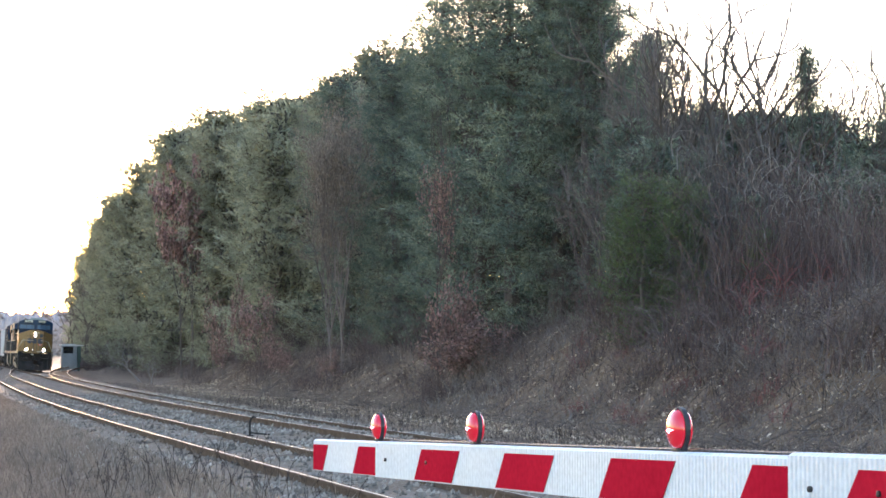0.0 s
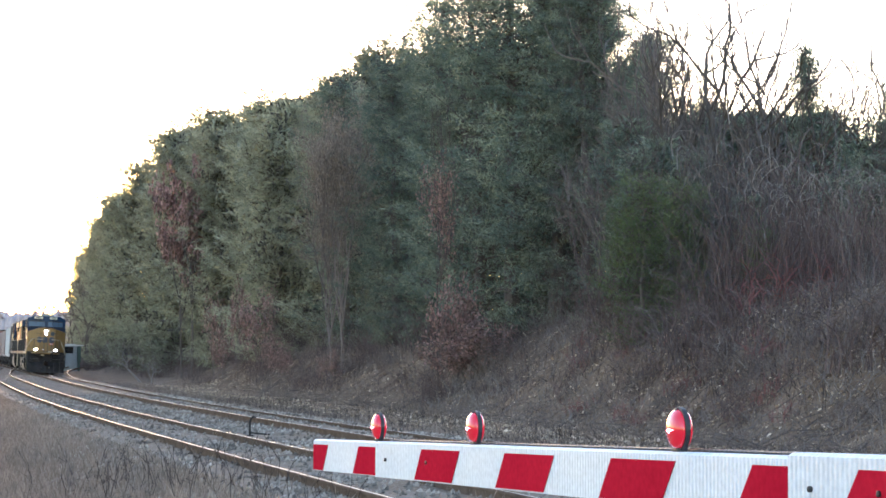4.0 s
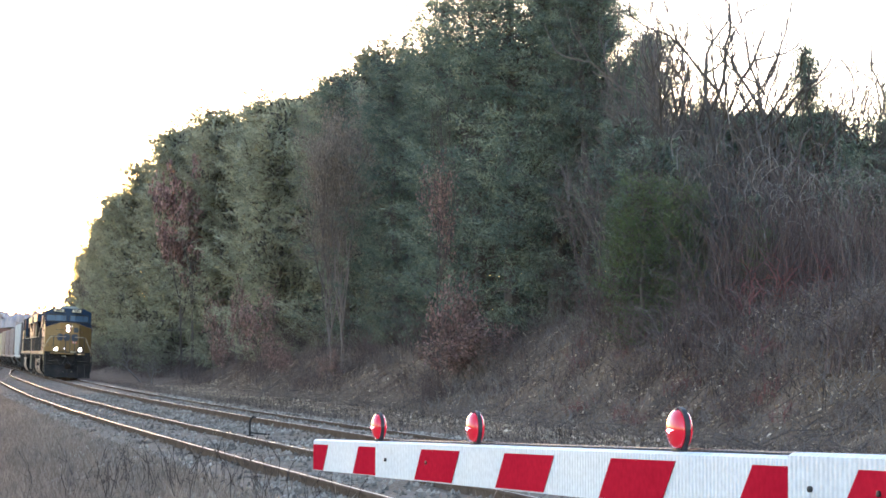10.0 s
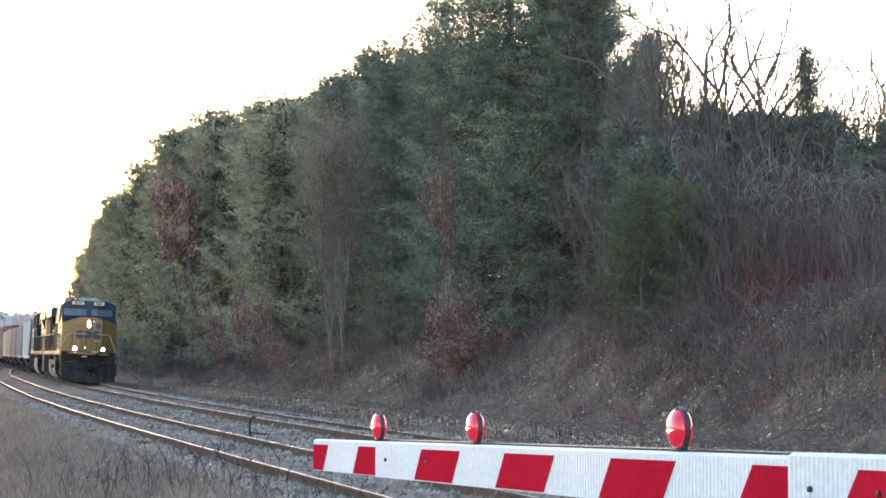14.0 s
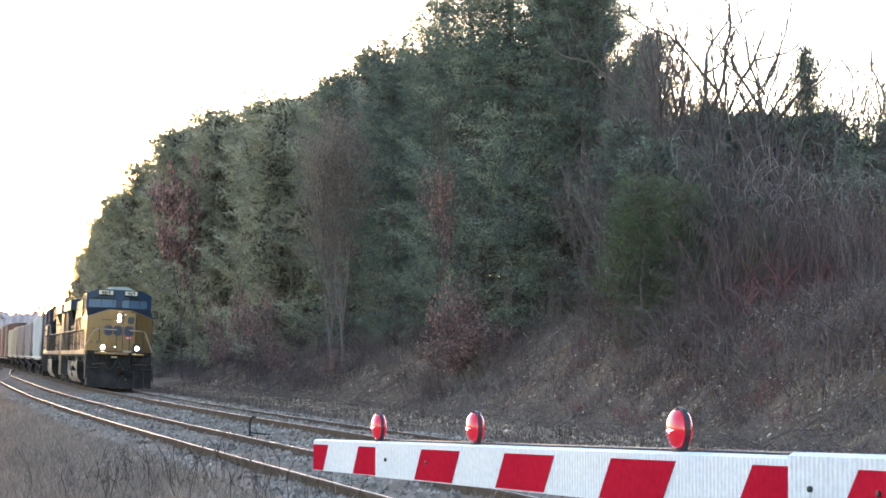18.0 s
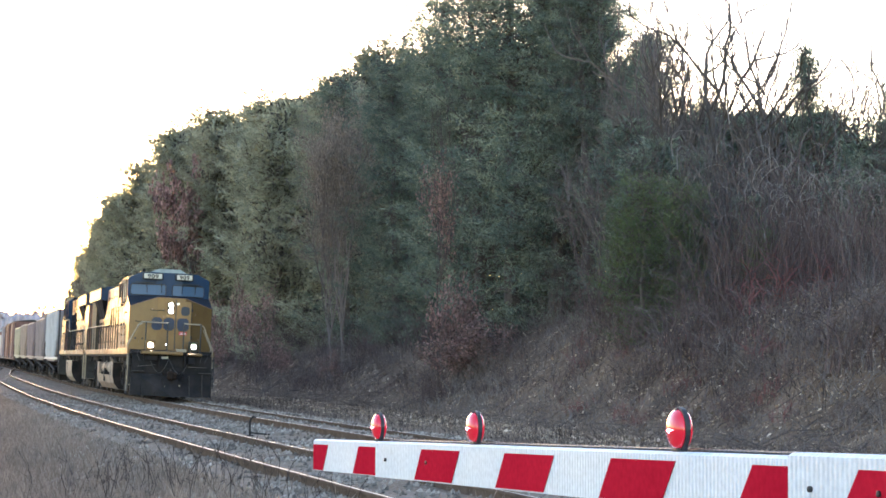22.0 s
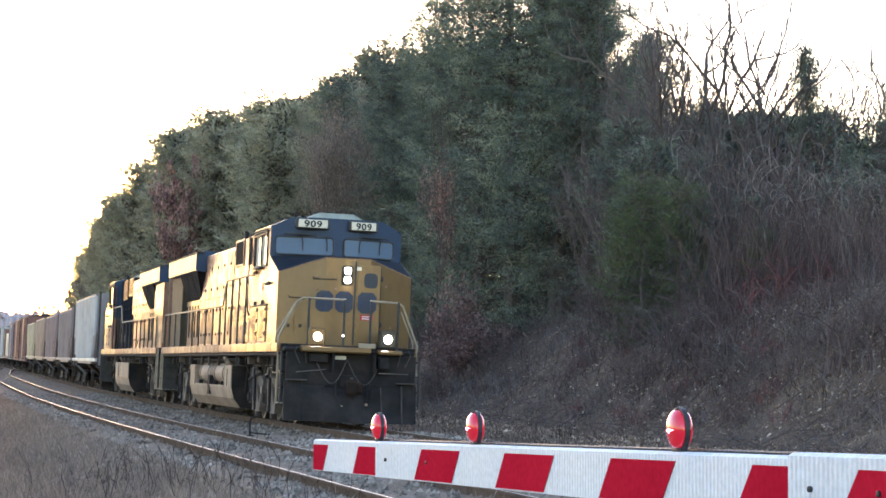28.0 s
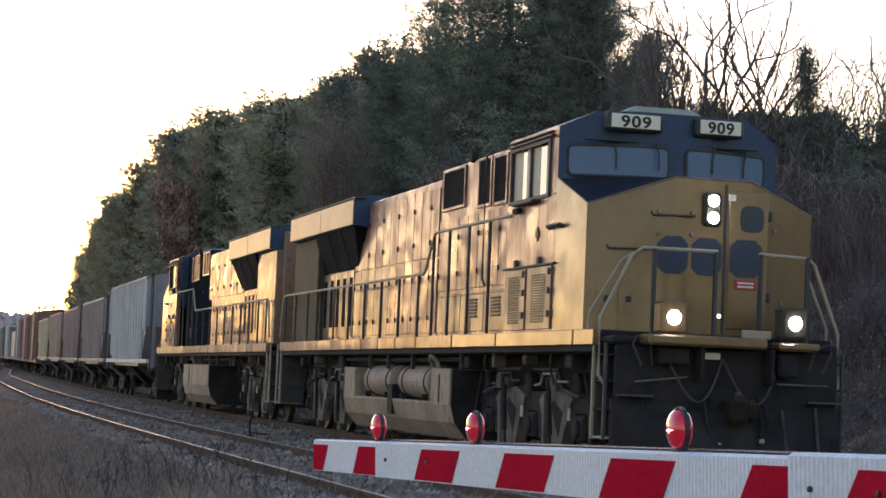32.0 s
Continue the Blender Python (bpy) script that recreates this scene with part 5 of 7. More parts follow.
def truck_frame(parent, v, half, axles, radius=0.53):
    """Side frames, springs, bolster, brake rigging and axle boxes of one truck."""
    truck = part("truck", Shape().box(-0.8, 0.8, v - 0.25, v + 0.25, radius - 0.1, radius + 0.35, 0.05), GRIME, parent, "grimy cast truck bolster")
    for sg in (-1, 1):
        x0, x1 = sg * 0.93, sg * 1.10
        top, low = radius + 0.46, radius + 0.18
        s = Shape()
        n = len(axles)
        s.prism([(v - half, top - 0.16), (v - half + 0.12, top), (v + half - 0.12, top), (v + half, top - 0.16), (v + half - 0.2, top - 0.26), (v - half + 0.2, top - 0.26)], 0, x0, x1)
        part("side_frame", s, GRIME, truck, "grimy cast side frame")
        for a in axles:
            for e in (-1, 1):
                part("pedestal", Shape().prism([(a + e * 0.22, top - 0.2), (a + e * 0.52, top - 0.2), (a + e * 0.40, radius - 0.16), (a + e * 0.26, radius - 0.16)], 0, x0, x1), GRIME, truck)
            part("axle_box", Shape().box(x0, sg * 1.15, a - 0.2, a + 0.2, radius - 0.16, radius + 0.18, 0.04).disc((sg * 1.15, a, radius), (sg, 0, 0), [(0, 0.12), (0.04, 0.11), (0.055, 0.06)], 12), GRIME, truck)
            for d in (-0.12, 0.12):
                s = Shape()
                for i in range(4):
                    s.disc((sg * 1.04, a + d, radius + 0.19 + i * 0.055), (0, 0, 1), [(0, 0.06), (0.028, 0.07), (0.045, 0.06)], 8)
                part("spring", s, GRIME, truck)
        for a, b in zip(axles, axles[1:]):
            m = (a + b) / 2
            part("brake_shoe", Shape().box(sg * 0.66, sg * 0.80, m + 0.36, m + 0.46, radius - 0.25, radius + 0.25, 0.03), GRIME, truck)
            part("brake_cylinder", Shape().disc((sg * 1.12, m + 0.1, top + 0.12), (0, 1, 0), [(-0.2, 0.05), (-0.18, 0.085), (0.12, 0.085), (0.14, 0.05), (0.3, 0.02)], 14), FRAME_GREY, truck)
        for k, (a, b) in enumerate(zip(axles, axles[1:])):
            m = (a + b) / 2
            # the casting dips between the wheels in a pale angular casting
            cast = part("frame_casting", Shape().prism([(m - 0.72, top - 0.06), (m - 0.30, top + 0.06), (m + 0.34, top + 0.02), (m + 0.70, top - 0.10), (m + 0.46, radius - 0.02), (m + 0.34, radius - 0.34), (m - 0.26, radius - 0.34), (m - 0.44, radius - 0.02)], 0, sg * 0.96, sg * 1.13), CAST, truck, "pale dusty angular frame casting")
            # A dark plate on the casting's face stands for its shaded hollow.
            part("pocket_shade_plate", Shape().prism([(m - 0.34, top - 0.26), (m + 0.08, top - 0.10), (m + 0.14, top - 0.20), (m - 0.20, radius - 0.12)], 0, sg * 1.128, sg * 1.136), GRIME, cast, "dark plate for the shaded hollow in the casting")
            part("casting_rib", Shape().prism([(m + 0.26, top - 0.02), (m + 0.36, top - 0.04), (m + 0.30, radius - 0.30), (m + 0.22, radius - 0.30)], 0, sg * 1.13, sg * 1.20), CAST, cast)
            part("casting_foot", Shape().box(sg * 1.02, sg * 1.16, m - 0.08, m + 0.10, radius - 0.46, radius - 0.33, 0.02), FRAME_GREY, cast)
            part("shock_absorber", Shape().tube([(sg * 1.20, m + 0.10, top + 0.16), (sg * 1.22, m - 0.10, radius - 0.10)], 0.034, 8).tube([(sg * 1.22, m - 0.10, radius - 0.10), (sg * 1.22, m - 0.16, radius - 0.30)], 0.018, 8), GRIME, truck, "black shock absorber")
            part("air_pipe", Shape().tube([(sg * 1.21, m - 0.75, top + 0.14), (sg * 1.21, m - 0.35, top + 0.14), (sg * 1.21, m - 0.25, top + 0.24), (sg * 1.21, m + 0.30, top + 0.24), (sg * 1.21, m + 0.42, top + 0.10), (sg * 1.2, m + 0.7, top + 0.08)], 0.018, 6), RAIL_PALE if k == 0 else FRAME_GREY, truck)
            part("tag_plate", Shape().box(sg * 1.17, sg * 1.19, m - 0.82, m - 0.72, radius + 0.10, radius + 0.26, 0.004), RAIL_PALE, truck)
        for a in axles:
            part("motor_duct", Shape().disc((sg * 0.98, a + 0.30, top + 0.06), (sg, 0, 0), [(0, 0.20), (0.12, 0.20), (0.14, 0.16), (0.14, 0.0)], 16), GRIME, truck)
        for d in (-1, 1):
            part("damper", Shape().tube([(sg * 1.16, v + d * half * 0.86, top + 0.24), (sg * 1.16, v + d * half * 0.98, low - 0.06)], 0.035, 8), GRIME, truck)
            part("pipe", Shape().tube([(sg * 1.2, v + d * 0.3, top + 0.30), (sg * 1.2, v + d * half * 0.5, top + 0.30), (sg * 1.2, v + d * half * 0.55, top + 0.05), (sg * 1.18, v + d * half * 0.8, top - 0.05)], 0.022, 6), FRAME_GREY, truck)
            part("bracket", Shape().box(sg * 1.12, sg * 1.24, v + d * half * 0.42, v + d * half * 0.50, top + 0.02, top + 0.24, 0.01), FRAME_GREY, truck)
        part("sand_pipe", Shape().tube([(sg * 1.0, v - half - 0.1, 1.3), (sg * 0.95, v - half - 0.12, 0.5), (sg * 0.78, v - half + 0.05, 0.10)], 0.022, 6), FRAME_GREY, truck)
    return truck


def locomotive(label, lit, rear_blue):
    """A six-axle freight locomotive; y = 0 is the front of its deck, z = 0 the rail head."""
    T = thing("locomotive", pose(0, 0, 0), label, "locomotive", "locomotives")
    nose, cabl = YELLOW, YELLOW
    # deck and sills
    part("deck", Shape().box(-1.48, 1.48, 0.0, 21.0, 1.69, 1.765, 0.02), GRIME, T)
    part("frame", Shape().box(-0.75, 0.75, -0.2, 21.2, 1.0, 1.69, 0.05).box(-1.40, 1.40, 0.8, 20.2, 1.48, 1.60, 0.03), GRIME, T, "black underframe girder")
    for sg in (-1, 1):
        v = 0.15
        for b in (0.95, 4.35, 6.7, 8.9, 10.3, 11.6, 12.9, 14.2, 15.5, 16.8, 18.1, 19.4, 20.85):
            part("side_sill", Shape().box(sg * 1.47, sg * 1.56, v, b - 0.05, 1.58, 1.775, 0.012), YELLOW if v < 6 else SUNSET_DUSTY_YELLOW, T)
            v = b
        part("sill_channel", Shape().box(sg * 1.44, sg * 1.52, 0.1, 20.9, 1.50, 1.58, 0.01), GRIME, T)
    # nose: faceted front, roof rising to the windshield
    def nose_ring(w_corner, w_mid):
        return [(-1.5, 2.0, w_corner), (-1.5, 0.70, w_corner), (-0.55, 0.22, w_mid), (0.45, 0.22, w_mid), (1.5, 0.72, w_corner), (1.5, 2.0, w_corner)]
    s = Shape()
    lo, hi = nose_ring(1.765, 1.765), nose_ring(3.32, 3.66)
    n = 6
    s.add(lo + hi, [(i, i + 1, n + i + 1, n + i) for i in range(5)] + [(5, 4, 3, 2, 1, 0)])
    for sg in (-1, 1):
        s.add([(sg * 1.5, 0.70, 3.32), (sg * 1.5, 1.96, 3.32), (sg * 1.5, 1.96, 3.74)], [(0, 1, 2)])
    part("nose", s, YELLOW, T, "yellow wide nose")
    s = Shape()
    up = [(-1.5, 1.98, 3.73), (-1.5, 1.9, 3.73), (-0.5, 1.55, 3.78), (0.45, 1.55, 3.78), (1.5, 1.9, 3.73), (1.5, 1.98, 3.73)]
    lip = [(-1.5, 1.98, 3.33), (-1.5, 0.705, 3.325), (-0.55, 0.225, 3.665), (0.45, 0.225, 3.665), (1.5, 0.725, 3.325), (1.5, 1.98, 3.33)]
    s.add(lip + up, [(i, i + 1, n + i + 1, n + i) for i in range(1, 4)])
    part("nose_top", s, NOSE_BLUE, T, "dark blue sloping nose top")
    part("nose_edge", Shape().tube([(-1.5, 0.71, 3.33), (-0.55, 0.22, 3.672), (0.45, 0.22, 3.672), (1.5, 0.73, 3.33)], 0.012, 6), SUNSET_DUSTY_YELLOW, T)
    for sg in (-1, 1):
        part("nose_corner", Shape().tube([(sg * 1.495, 0.715, 1.78), (sg * 1.495, 0.715, 3.33), (sg * 1.495, 1.95, 3.74)], 0.012, 6), SUNSET_DUSTY_YELLOW if sg < 0 else POST_DARK, T)
    # cab
    roof = [(-1.5, 3.0), (-1.5, 4.41), (-1.03, 4.63), (1.03, 4.63), (1.5, 4.41), (1.5, 3.0)]
    s = Shape()
    def face_at(u, z):
        return 1.57 + max(abs(u + 0.025) - 0.475, 0) * 0.34 + (z - 3.74) * 0.04
    fr = [(u, face_at(u, z), z) for u, z in ((-1.5, 3.68), (-1.5, 4.41), (-1.03, 4.63), (1.03, 4.63), (1.5, 4.41), (1.5, 3.68), (0.45, 3.72), (-0.5, 3.72), (-0.5, 4.63), (0.45, 4.63))]
    s.add(fr, [(0, 1, 2, 8, 7), (7, 8, 9, 6), (6, 9, 3, 4, 5)])
    cab = part("cab_front", s, BLUE, T, "dark blue cab front")
    s = Shape()
    s.add([(x, y, z) for y in (1.9, 4.15) for x, z in roof], [(i, i + 1, 7 + i, 6 + i) for i in range(1, 4)] + [(6, 7, 8, 9, 10, 11)])
    part("cab_roof", s, BLUE, T, "dark blue cab roof")
    for sg in (-1, 1):
        s = Shape()
        s.box(sg * 1.38, sg * 1.5, 1.96, 4.15, 1.77, 3.55, 0.01)
        s.box(sg * 1.38, sg * 1.5, 1.96, 4.15, 4.28, 4.43, 0.01).box(sg * 1.38, sg * 1.5, 1.96, 2.25, 3.55, 4.28, 0.004).box(sg * 1.38, sg * 1.5, 4.02, 4.15, 3.55, 4.28, 0.004)
        wall = part("cab_side", s, SUNSET_STAINED, T, "sunlit dirty yellow cab side")
        if rear_blue:
            part("window_surround", Shape().box(sg * 1.5, sg * 1.508, 1.97, 2.22, 3.40, 4.40, 0.003).box(sg * 1.5, sg * 1.508, 4.05, 4.14, 1.80, 4.40, 0.003).box(sg * 1.5, sg * 1.508, 2.22, 4.05, 3.36, 3.46, 0.003), BLUE, wall, "dark blue window surround")
        part("window_frame", Shape().box(sg * 1.49, sg * 1.53, 2.24, 4.05, 4.24, 4.30, 0.006).box(sg * 1.49, sg * 1.53, 2.24, 4.05, 3.52, 3.57, 0.006).box(sg * 1.49, sg * 1.53, 2.24, 2.30, 3.55, 4.26, 0.006).box(sg * 1.49, sg * 1.53, 3.98, 4.04, 3.55, 4.26, 0.006).box(sg * 1.49, sg * 1.52, 3.10, 3.16, 3.55, 4.26, 0.006), POST_DARK, wall, "dark window frame")
        for a, b, m in ((2.31, 3.10, DARK_GLASS), (3.16, 3.98, DARK_GLASS)) if rear_blue else ((2.31, 2.52, SKY_PANE), (2.52, 2.78, DARK_GLASS), (2.80, 3.10, SKY_PANE), (3.16, 3.40, SKY_PANE), (3.40, 3.58, DARK_GLASS), (3.60, 3.98, SKY_PANE)):
            part("pane", Shape().box(sg * 1.45, sg * 1.475, a, b, 3.57, 4.25, 0.004), m, wall)
        part("drip_rail", Shape().box(sg * 1.5, sg * 1.56, 2.1, 4.1, 4.30, 4.33, 0.006).box(sg * 1.5, sg * 1.55, 2.15, 4.05, 4.36, 4.38, 0.006), POST_DARK, wall)
        part("arm_rest", Shape().box(sg * 1.5, sg * 1.62, 2.7, 3.6, 3.47, 3.52, 0.02), POST_DARK, wall)
        part("mirror_bracket", Shape().box(sg * 1.5, sg * 1.58, 3.45, 3.7, 3.38, 3.46, 0.02), GRIME, wall)
        part("plaque", Shape().prism([(2.62, 3.06), (2.72, 3.16), (2.82, 3.06), (2.72, 2.96)], 0, sg * 1.5, sg * 1.512), POST_DARK, wall)
        part("grab_handle", Shape().tube([(sg * 1.5, 1.65, 3.10), (sg * 1.55, 1.65, 3.12), (sg * 1.55, 2.15, 3.12), (sg * 1.5, 2.15, 3.10)], 0.03, 6), POST_DARK, wall)
        # louvred doors low on the cab side
        for a, b in ((2.02, 3.05), (3.15, 4.1)):
            door = part("louvre_door", Shape().box(sg * 1.5, sg * 1.525, a, b, 1.80, 2.62, 0.008), SUNSET_DUSTY_YELLOW, wall)
            s = Shape()
            for i in range(19):
                z = 1.89 + i * 0.034
                s.add([(sg * 1.527, a + 0.22, z), (sg * 1.527, b - 0.22, z), (sg * 1.54, b - 0.22, z + 0.010), (sg * 1.54, a + 0.22, z + 0.010), (sg * 1.527, b - 0.22, z + 0.018), (sg * 1.527, a + 0.22, z + 0.018)], [(0, 1, 2, 3), (3, 2, 4, 5)])
            part("louvres", s, GREY_PANEL, door, "dark louvre slats")
            for z in (1.95, 2.25, 2.5):
                part("latch", Shape().box(sg * 1.525, sg * 1.55, a + 0.03, a + 0.09, z, z + 0.09, 0.01), POST_DARK, door)
        for a in (2.55, 3.6):
            part("lifting_lug", Shape().disc((sg * 1.5, a, 2.70), (sg, 0, 0), [(0, 0.06), (0.05, 0.05)], 10), POST_DARK, wall)
        part("toe_board", Shape().box(sg * 1.5, sg * 1.54, 1.9, 4.2, 2.63, 2.66, 0.006), POST_DARK, wall)
    # windshield panes
    for a, b, c in ((-1.40, -0.14, -1), (0.10, 1.30, 1)):
        s = Shape()
        for z0, z1, k in ((3.78, 4.18, 0),):
            def face_v(u):
                return 1.57 + max(abs(u + 0.02) - 0.47, 0) * 0.34
            us = [a, a + 0.05, -0.5 if c < 0 else 0.45, b - 0.05, b]
            us = sorted(us)
            r = 0.05
            row = []
            for u in us:
                d = r if u in (us[0], us[-1]) else 0
                row.append(((u, face_at(u, z0 + d) - 0.014, z0 + d), (u, face_at(u, z1 - d) - 0.014, z1 - d)))
            v4 = [p for q in row for p in q]
            s.add(v4, [(2 * i, 2 * i + 2, 2 * i + 3, 2 * i + 1) for i in range(len(us) - 1)])
        pane = part("windshield", s, WINDSHIELD, cab, "windshield pane tinted with reflected sky blue")
        part("gasket", Shape().tube([p[0] for p in row] + [p[1] for p in row[::-1]] + [row[0][0]], 0.022, 5), POST_DARK, pane)
        for t in (0.38, 0.8):
            u = a + (b - a) * t
            f = face_v(u) - 0.04
            part("wiper", Shape().tube([(u - 0.06 * c, f, 4.26), (u + 0.10 * -c, f - 0.02, 4.06), (u + 0.10 * -c, f - 0.02, 3.88)], 0.014, 5), POST_DARK, pane)
        part("visor_bracket", Shape().box(a + 0.15, b - 0.2, face_v((a + b) / 2) - 0.07, face_v((a + b) / 2) + 0.02, 4.225, 4.25, 0.01), POST_DARK, pane)
    # number boards
    for a, b in ((-0.97, -0.31), (0.24, 0.80)):
        board = part("number_board", Shape().box(a - 0.05, b + 0.05, 1.46, 1.66, 4.36, 4.60, 0.03), POST_DARK, T, "number board lettered 909")
        part("board_face", Shape().box(a, b, 1.452, 1.47, 4.39, 4.57, 0.008), BOARD_WHITE, board, "ivory board face")
        part("numeral_row", text_mesh("909", 0.235, INK), None, board, "black numerals 909", at=pose((a + b) / 2, 1.449, 4.466, 90, 0, 0) @ Matrix.Diagonal((1.08 if a < 0 else 0.95, 0.86, 1, 1)))
    # roof unit, horn, antenna
    part("roof_unit", Shape().prism([(-0.65, 4.63), (-0.35, 4.80), (0.45, 4.80), (0.75, 4.63)], 1, 2.3, 3.6), ROOF_UNIT, T, "pale air-conditioning unit on the cab roof")
    part("horn", Shape().tube([(-0.95, 2.0, 4.68), (-0.95, 1.75, 4.70)], 0.03, 8, 0.06).tube([(-0.95, 2.0, 4.60), (-0.95, 2.0, 4.70)], 0.02, 6), GRIME, T)
    # front details
    lampbox = part("headlight_housing", Shape().box(-0.19, 0.05, 0.15, 0.28, 3.09, 3.51, 0.05), OLIVE, T, "dull twin headlight housing")
    for z in (3.405, 3.195):
        part("headlight", Shape().disc((-0.07, 0.145, z), (0, -1, 0), [(0, 0.072), (0.012, 0.066), (0.02, 0.04)], 20), HEADLIGHT if lit else DARK_GLASS, lampbox, "burning white headlight" if lit else "dark headlight", smooth=True)
    door = part("nose_door", Shape().box(0.16, 0.68, 0.20, 0.235, 1.85, 3.55, 0.02, m=Matrix.Translation((0, 0, 0))), YELLOW, T, "yellow nose door")
    s = Shape()
    s.prism([(0.30 + 0.16 + 0.155 * math.copysign(abs(math.cos(t)) ** 0.6, math.cos(t)), 3.21 + 0.165 * math.copysign(abs(math.sin(t)) ** 0.6, math.sin(t))) for t in [i * math.pi / 12 for i in range(24)]], 1, 0.192, 0.21)
    part("door_window", s, DOOR_GLASS, door, "dark round-cornered door window")
    part("door_jamb", Shape().box(0.10, 0.135, 0.205, 0.225, 1.8, 3.62, 0.004).box(0.70, 0.72, 0.30, 0.33, 1.8, 3.5, 0.004), POST_DARK, T)
    part("label_plate", Shape().box(0.14, 0.24, 0.19, 0.205, 3.42, 3.50, 0.004), BOARD_WHITE, door)
    for z in (2.2, 3.2):
        part("hinge", Shape().box(0.66, 0.74, 0.20, 0.30, z, z + 0.12, 0.02), POST_DARK, door)

    def slant(u):
        return 0.22 + max(abs(u + 0.05) - 0.50, 0) * 0.505
    for a, b in ((-0.73, -0.36), (-0.31, 0.08), (0.18, 0.60)):
        c, wd = (a + b) / 2, (b - a) / 2
        s = Shape()
        cuts = [a, -0.55, b] if a < -0.5 else [a, b]
        for u0, u1 in zip(cuts, cuts[1:]):
            e0, e1 = (0.09 if u0 == a else 0), (0.09 if u1 == b else 0)
            ol = [(u0, 2.49 + e0), (u0 + e0, 2.49), (u1 - e1, 2.49), (u1, 2.49 + e1), (u1, 2.95 - e1), (u1 - e1, 2.95), (u0 + e0, 2.95), (u0, 2.95 - e0)]
            f = [(x, (0.188 if a > 0.1 else slant(x) - 0.008), z) for x, z in ol]
            s.add(f + [(x, y + 0.02, z) for x, y, z in f], [tuple(range(8))] + [(i, (i + 1) % 8, 8 + (i + 1) % 8, 8 + i) for i in range(8)])
        part("emblem_block", s, LOGO_BLUE, T, "faded blue painted block")
    pl = part("warning_placard", Shape().box(0.25, 0.54, 0.185, 0.20, 2.34, 2.46, 0.004), PLACARD_RED, door, "small red warning placard")
    for z in (2.42, 2.375):
        part("text_bar", Shape().box(0.29, 0.50, 0.182, 0.19, z - 0.012, z + 0.012, 0.002), PLACARD_WHITE, door)
    for u, z, w in ((-0.55, 3.20, 0.5), (-1.05, 2.78, 0.45)):
        part("grab_iron", Shape().tube([(u - w / 2, slant(u - w / 2), z + 0.04), (u - w / 2, slant(u - w / 2) - 0.06, z), (u + w / 2, slant(u + w / 2) - 0.06, z), (u + w / 2, slant(u + w / 2), z + 0.04)], 0.014, 5), OLIVE, T)
    for u, z in ((-0.72, 3.24), (-0.72, 2.98), (-0.32, 3.24), (-0.32, 2.98), (0.85, 3.1), (1.0, 2.2)):
        part("lug", Shape().disc((u, slant(u) - 0.01, z), (0, -1, 0), [(0, 0.030), (0.03, 0.024)], 8), SUNSET_DUSTY_YELLOW, T)
    for a, b in ((-1.38, -1.16), (-1.13, -0.92)):
        s = Shape()
        f = [(u, slant(u) - 0.018, z) for u, z in ((a, 2.0), (b, 2.0), (b, 2.32), (a, 2.32))]
        s.add(f + [(u, y + 0.03, z) for u, y, z in f], [(0, 1, 2, 3)] + [(i, (i + 1) % 4, 4 + (i + 1) % 4, 4 + i) for i in range(4)])
        hatch = part("hatch", s, YELLOW, T)
        part("hatch_latch", Shape().box((a + b) / 2 - 0.03, (a + b) / 2 + 0.03, slant((a + b) / 2) - 0.05, slant((a + b) / 2), 2.13, 2.2, 0.01), POST_DARK, hatch)
    # front platform and anticlimber
    part("front_platform", Shape().box(-1.48, 1.40, -0.35, 0.25, 1.60, 1.70, 0.03), GRIME, T)
    part("anticlimber", Shape().box(-1.15, 0.35, -0.68, -0.30, 1.60, 1.73, 0.03).box(0.52, 1.05, -0.62, -0.30, 1.60, 1.70, 0.03), YELLOW, T, "yellow anticlimber shelf")
    part("kick_plate", Shape().box(0.12, 0.50, -0.42, -0.38, 1.73, 1.83, 0.01), RAIL_PALE, T, "pale worn kick plate")
    for u in (-0.82, 0.72):
        box = part("ditch_light_box", Shape().box(u - 0.17, u + 0.17, -0.60, -0.34, 1.74, 2.12, 0.03), OLIVE if u > 0 else YELLOW, T)
        part("ditch_light", Shape().disc((u, -0.60, 1.93), (0, -1, 0), [(0, 0.085), (0.015, 0.078), (0.022, 0.04)], 20), DITCH if lit else DARK_GLASS, box, "burning ditch light" if lit else "dark ditch light", smooth=True)
    part("marker_light", Shape().disc((-0.27, -0.62, 1.97), (0, -1, 0), [(0, 0.026), (0.012, 0.018)], 14), MARKER if lit else DARK_GLASS, T, "small white marker light" if lit else "")
    rails = part("front_handrail", Shape().tube([(-1.50, -0.2, 1.10), (-1.60, -0.2, 1.22), (-1.60, -0.2, 1.90), (-1.24, -0.25, 2.66), (-1.12, -0.28, 2.75), (-0.18, -0.30, 2.75)], 0.024, 8), RAIL_PALE, T, "pale tubular front handrail")
    part("front_handrail", Shape().tube([(0.36, -0.30, 2.75), (1.0, -0.28, 2.73), (1.10, -0.25, 2.66), (1.46, -0.2, 1.82), (1.47, -0.2, 1.18), (1.38, -0.22, 1.08)], 0.024, 8), RAIL_PALE, T, "pale tubular front handrail")
    for u in (-0.98, -0.20, 0.38, 0.99):
        part("handrail_post", Shape().box(u - 0.022, u + 0.022, -0.33, -0.27, 1.70, 2.75, 0.006), POST_DARK, T)
    part("inner_handrail", Shape().tube([(-1.56, 0.35, 1.78), (-1.56, 0.30, 1.98), (-1.20, 0.25, 2.62), (-1.05, 0.24, 2.72)], 0.018, 6), RAIL_PALE, T)
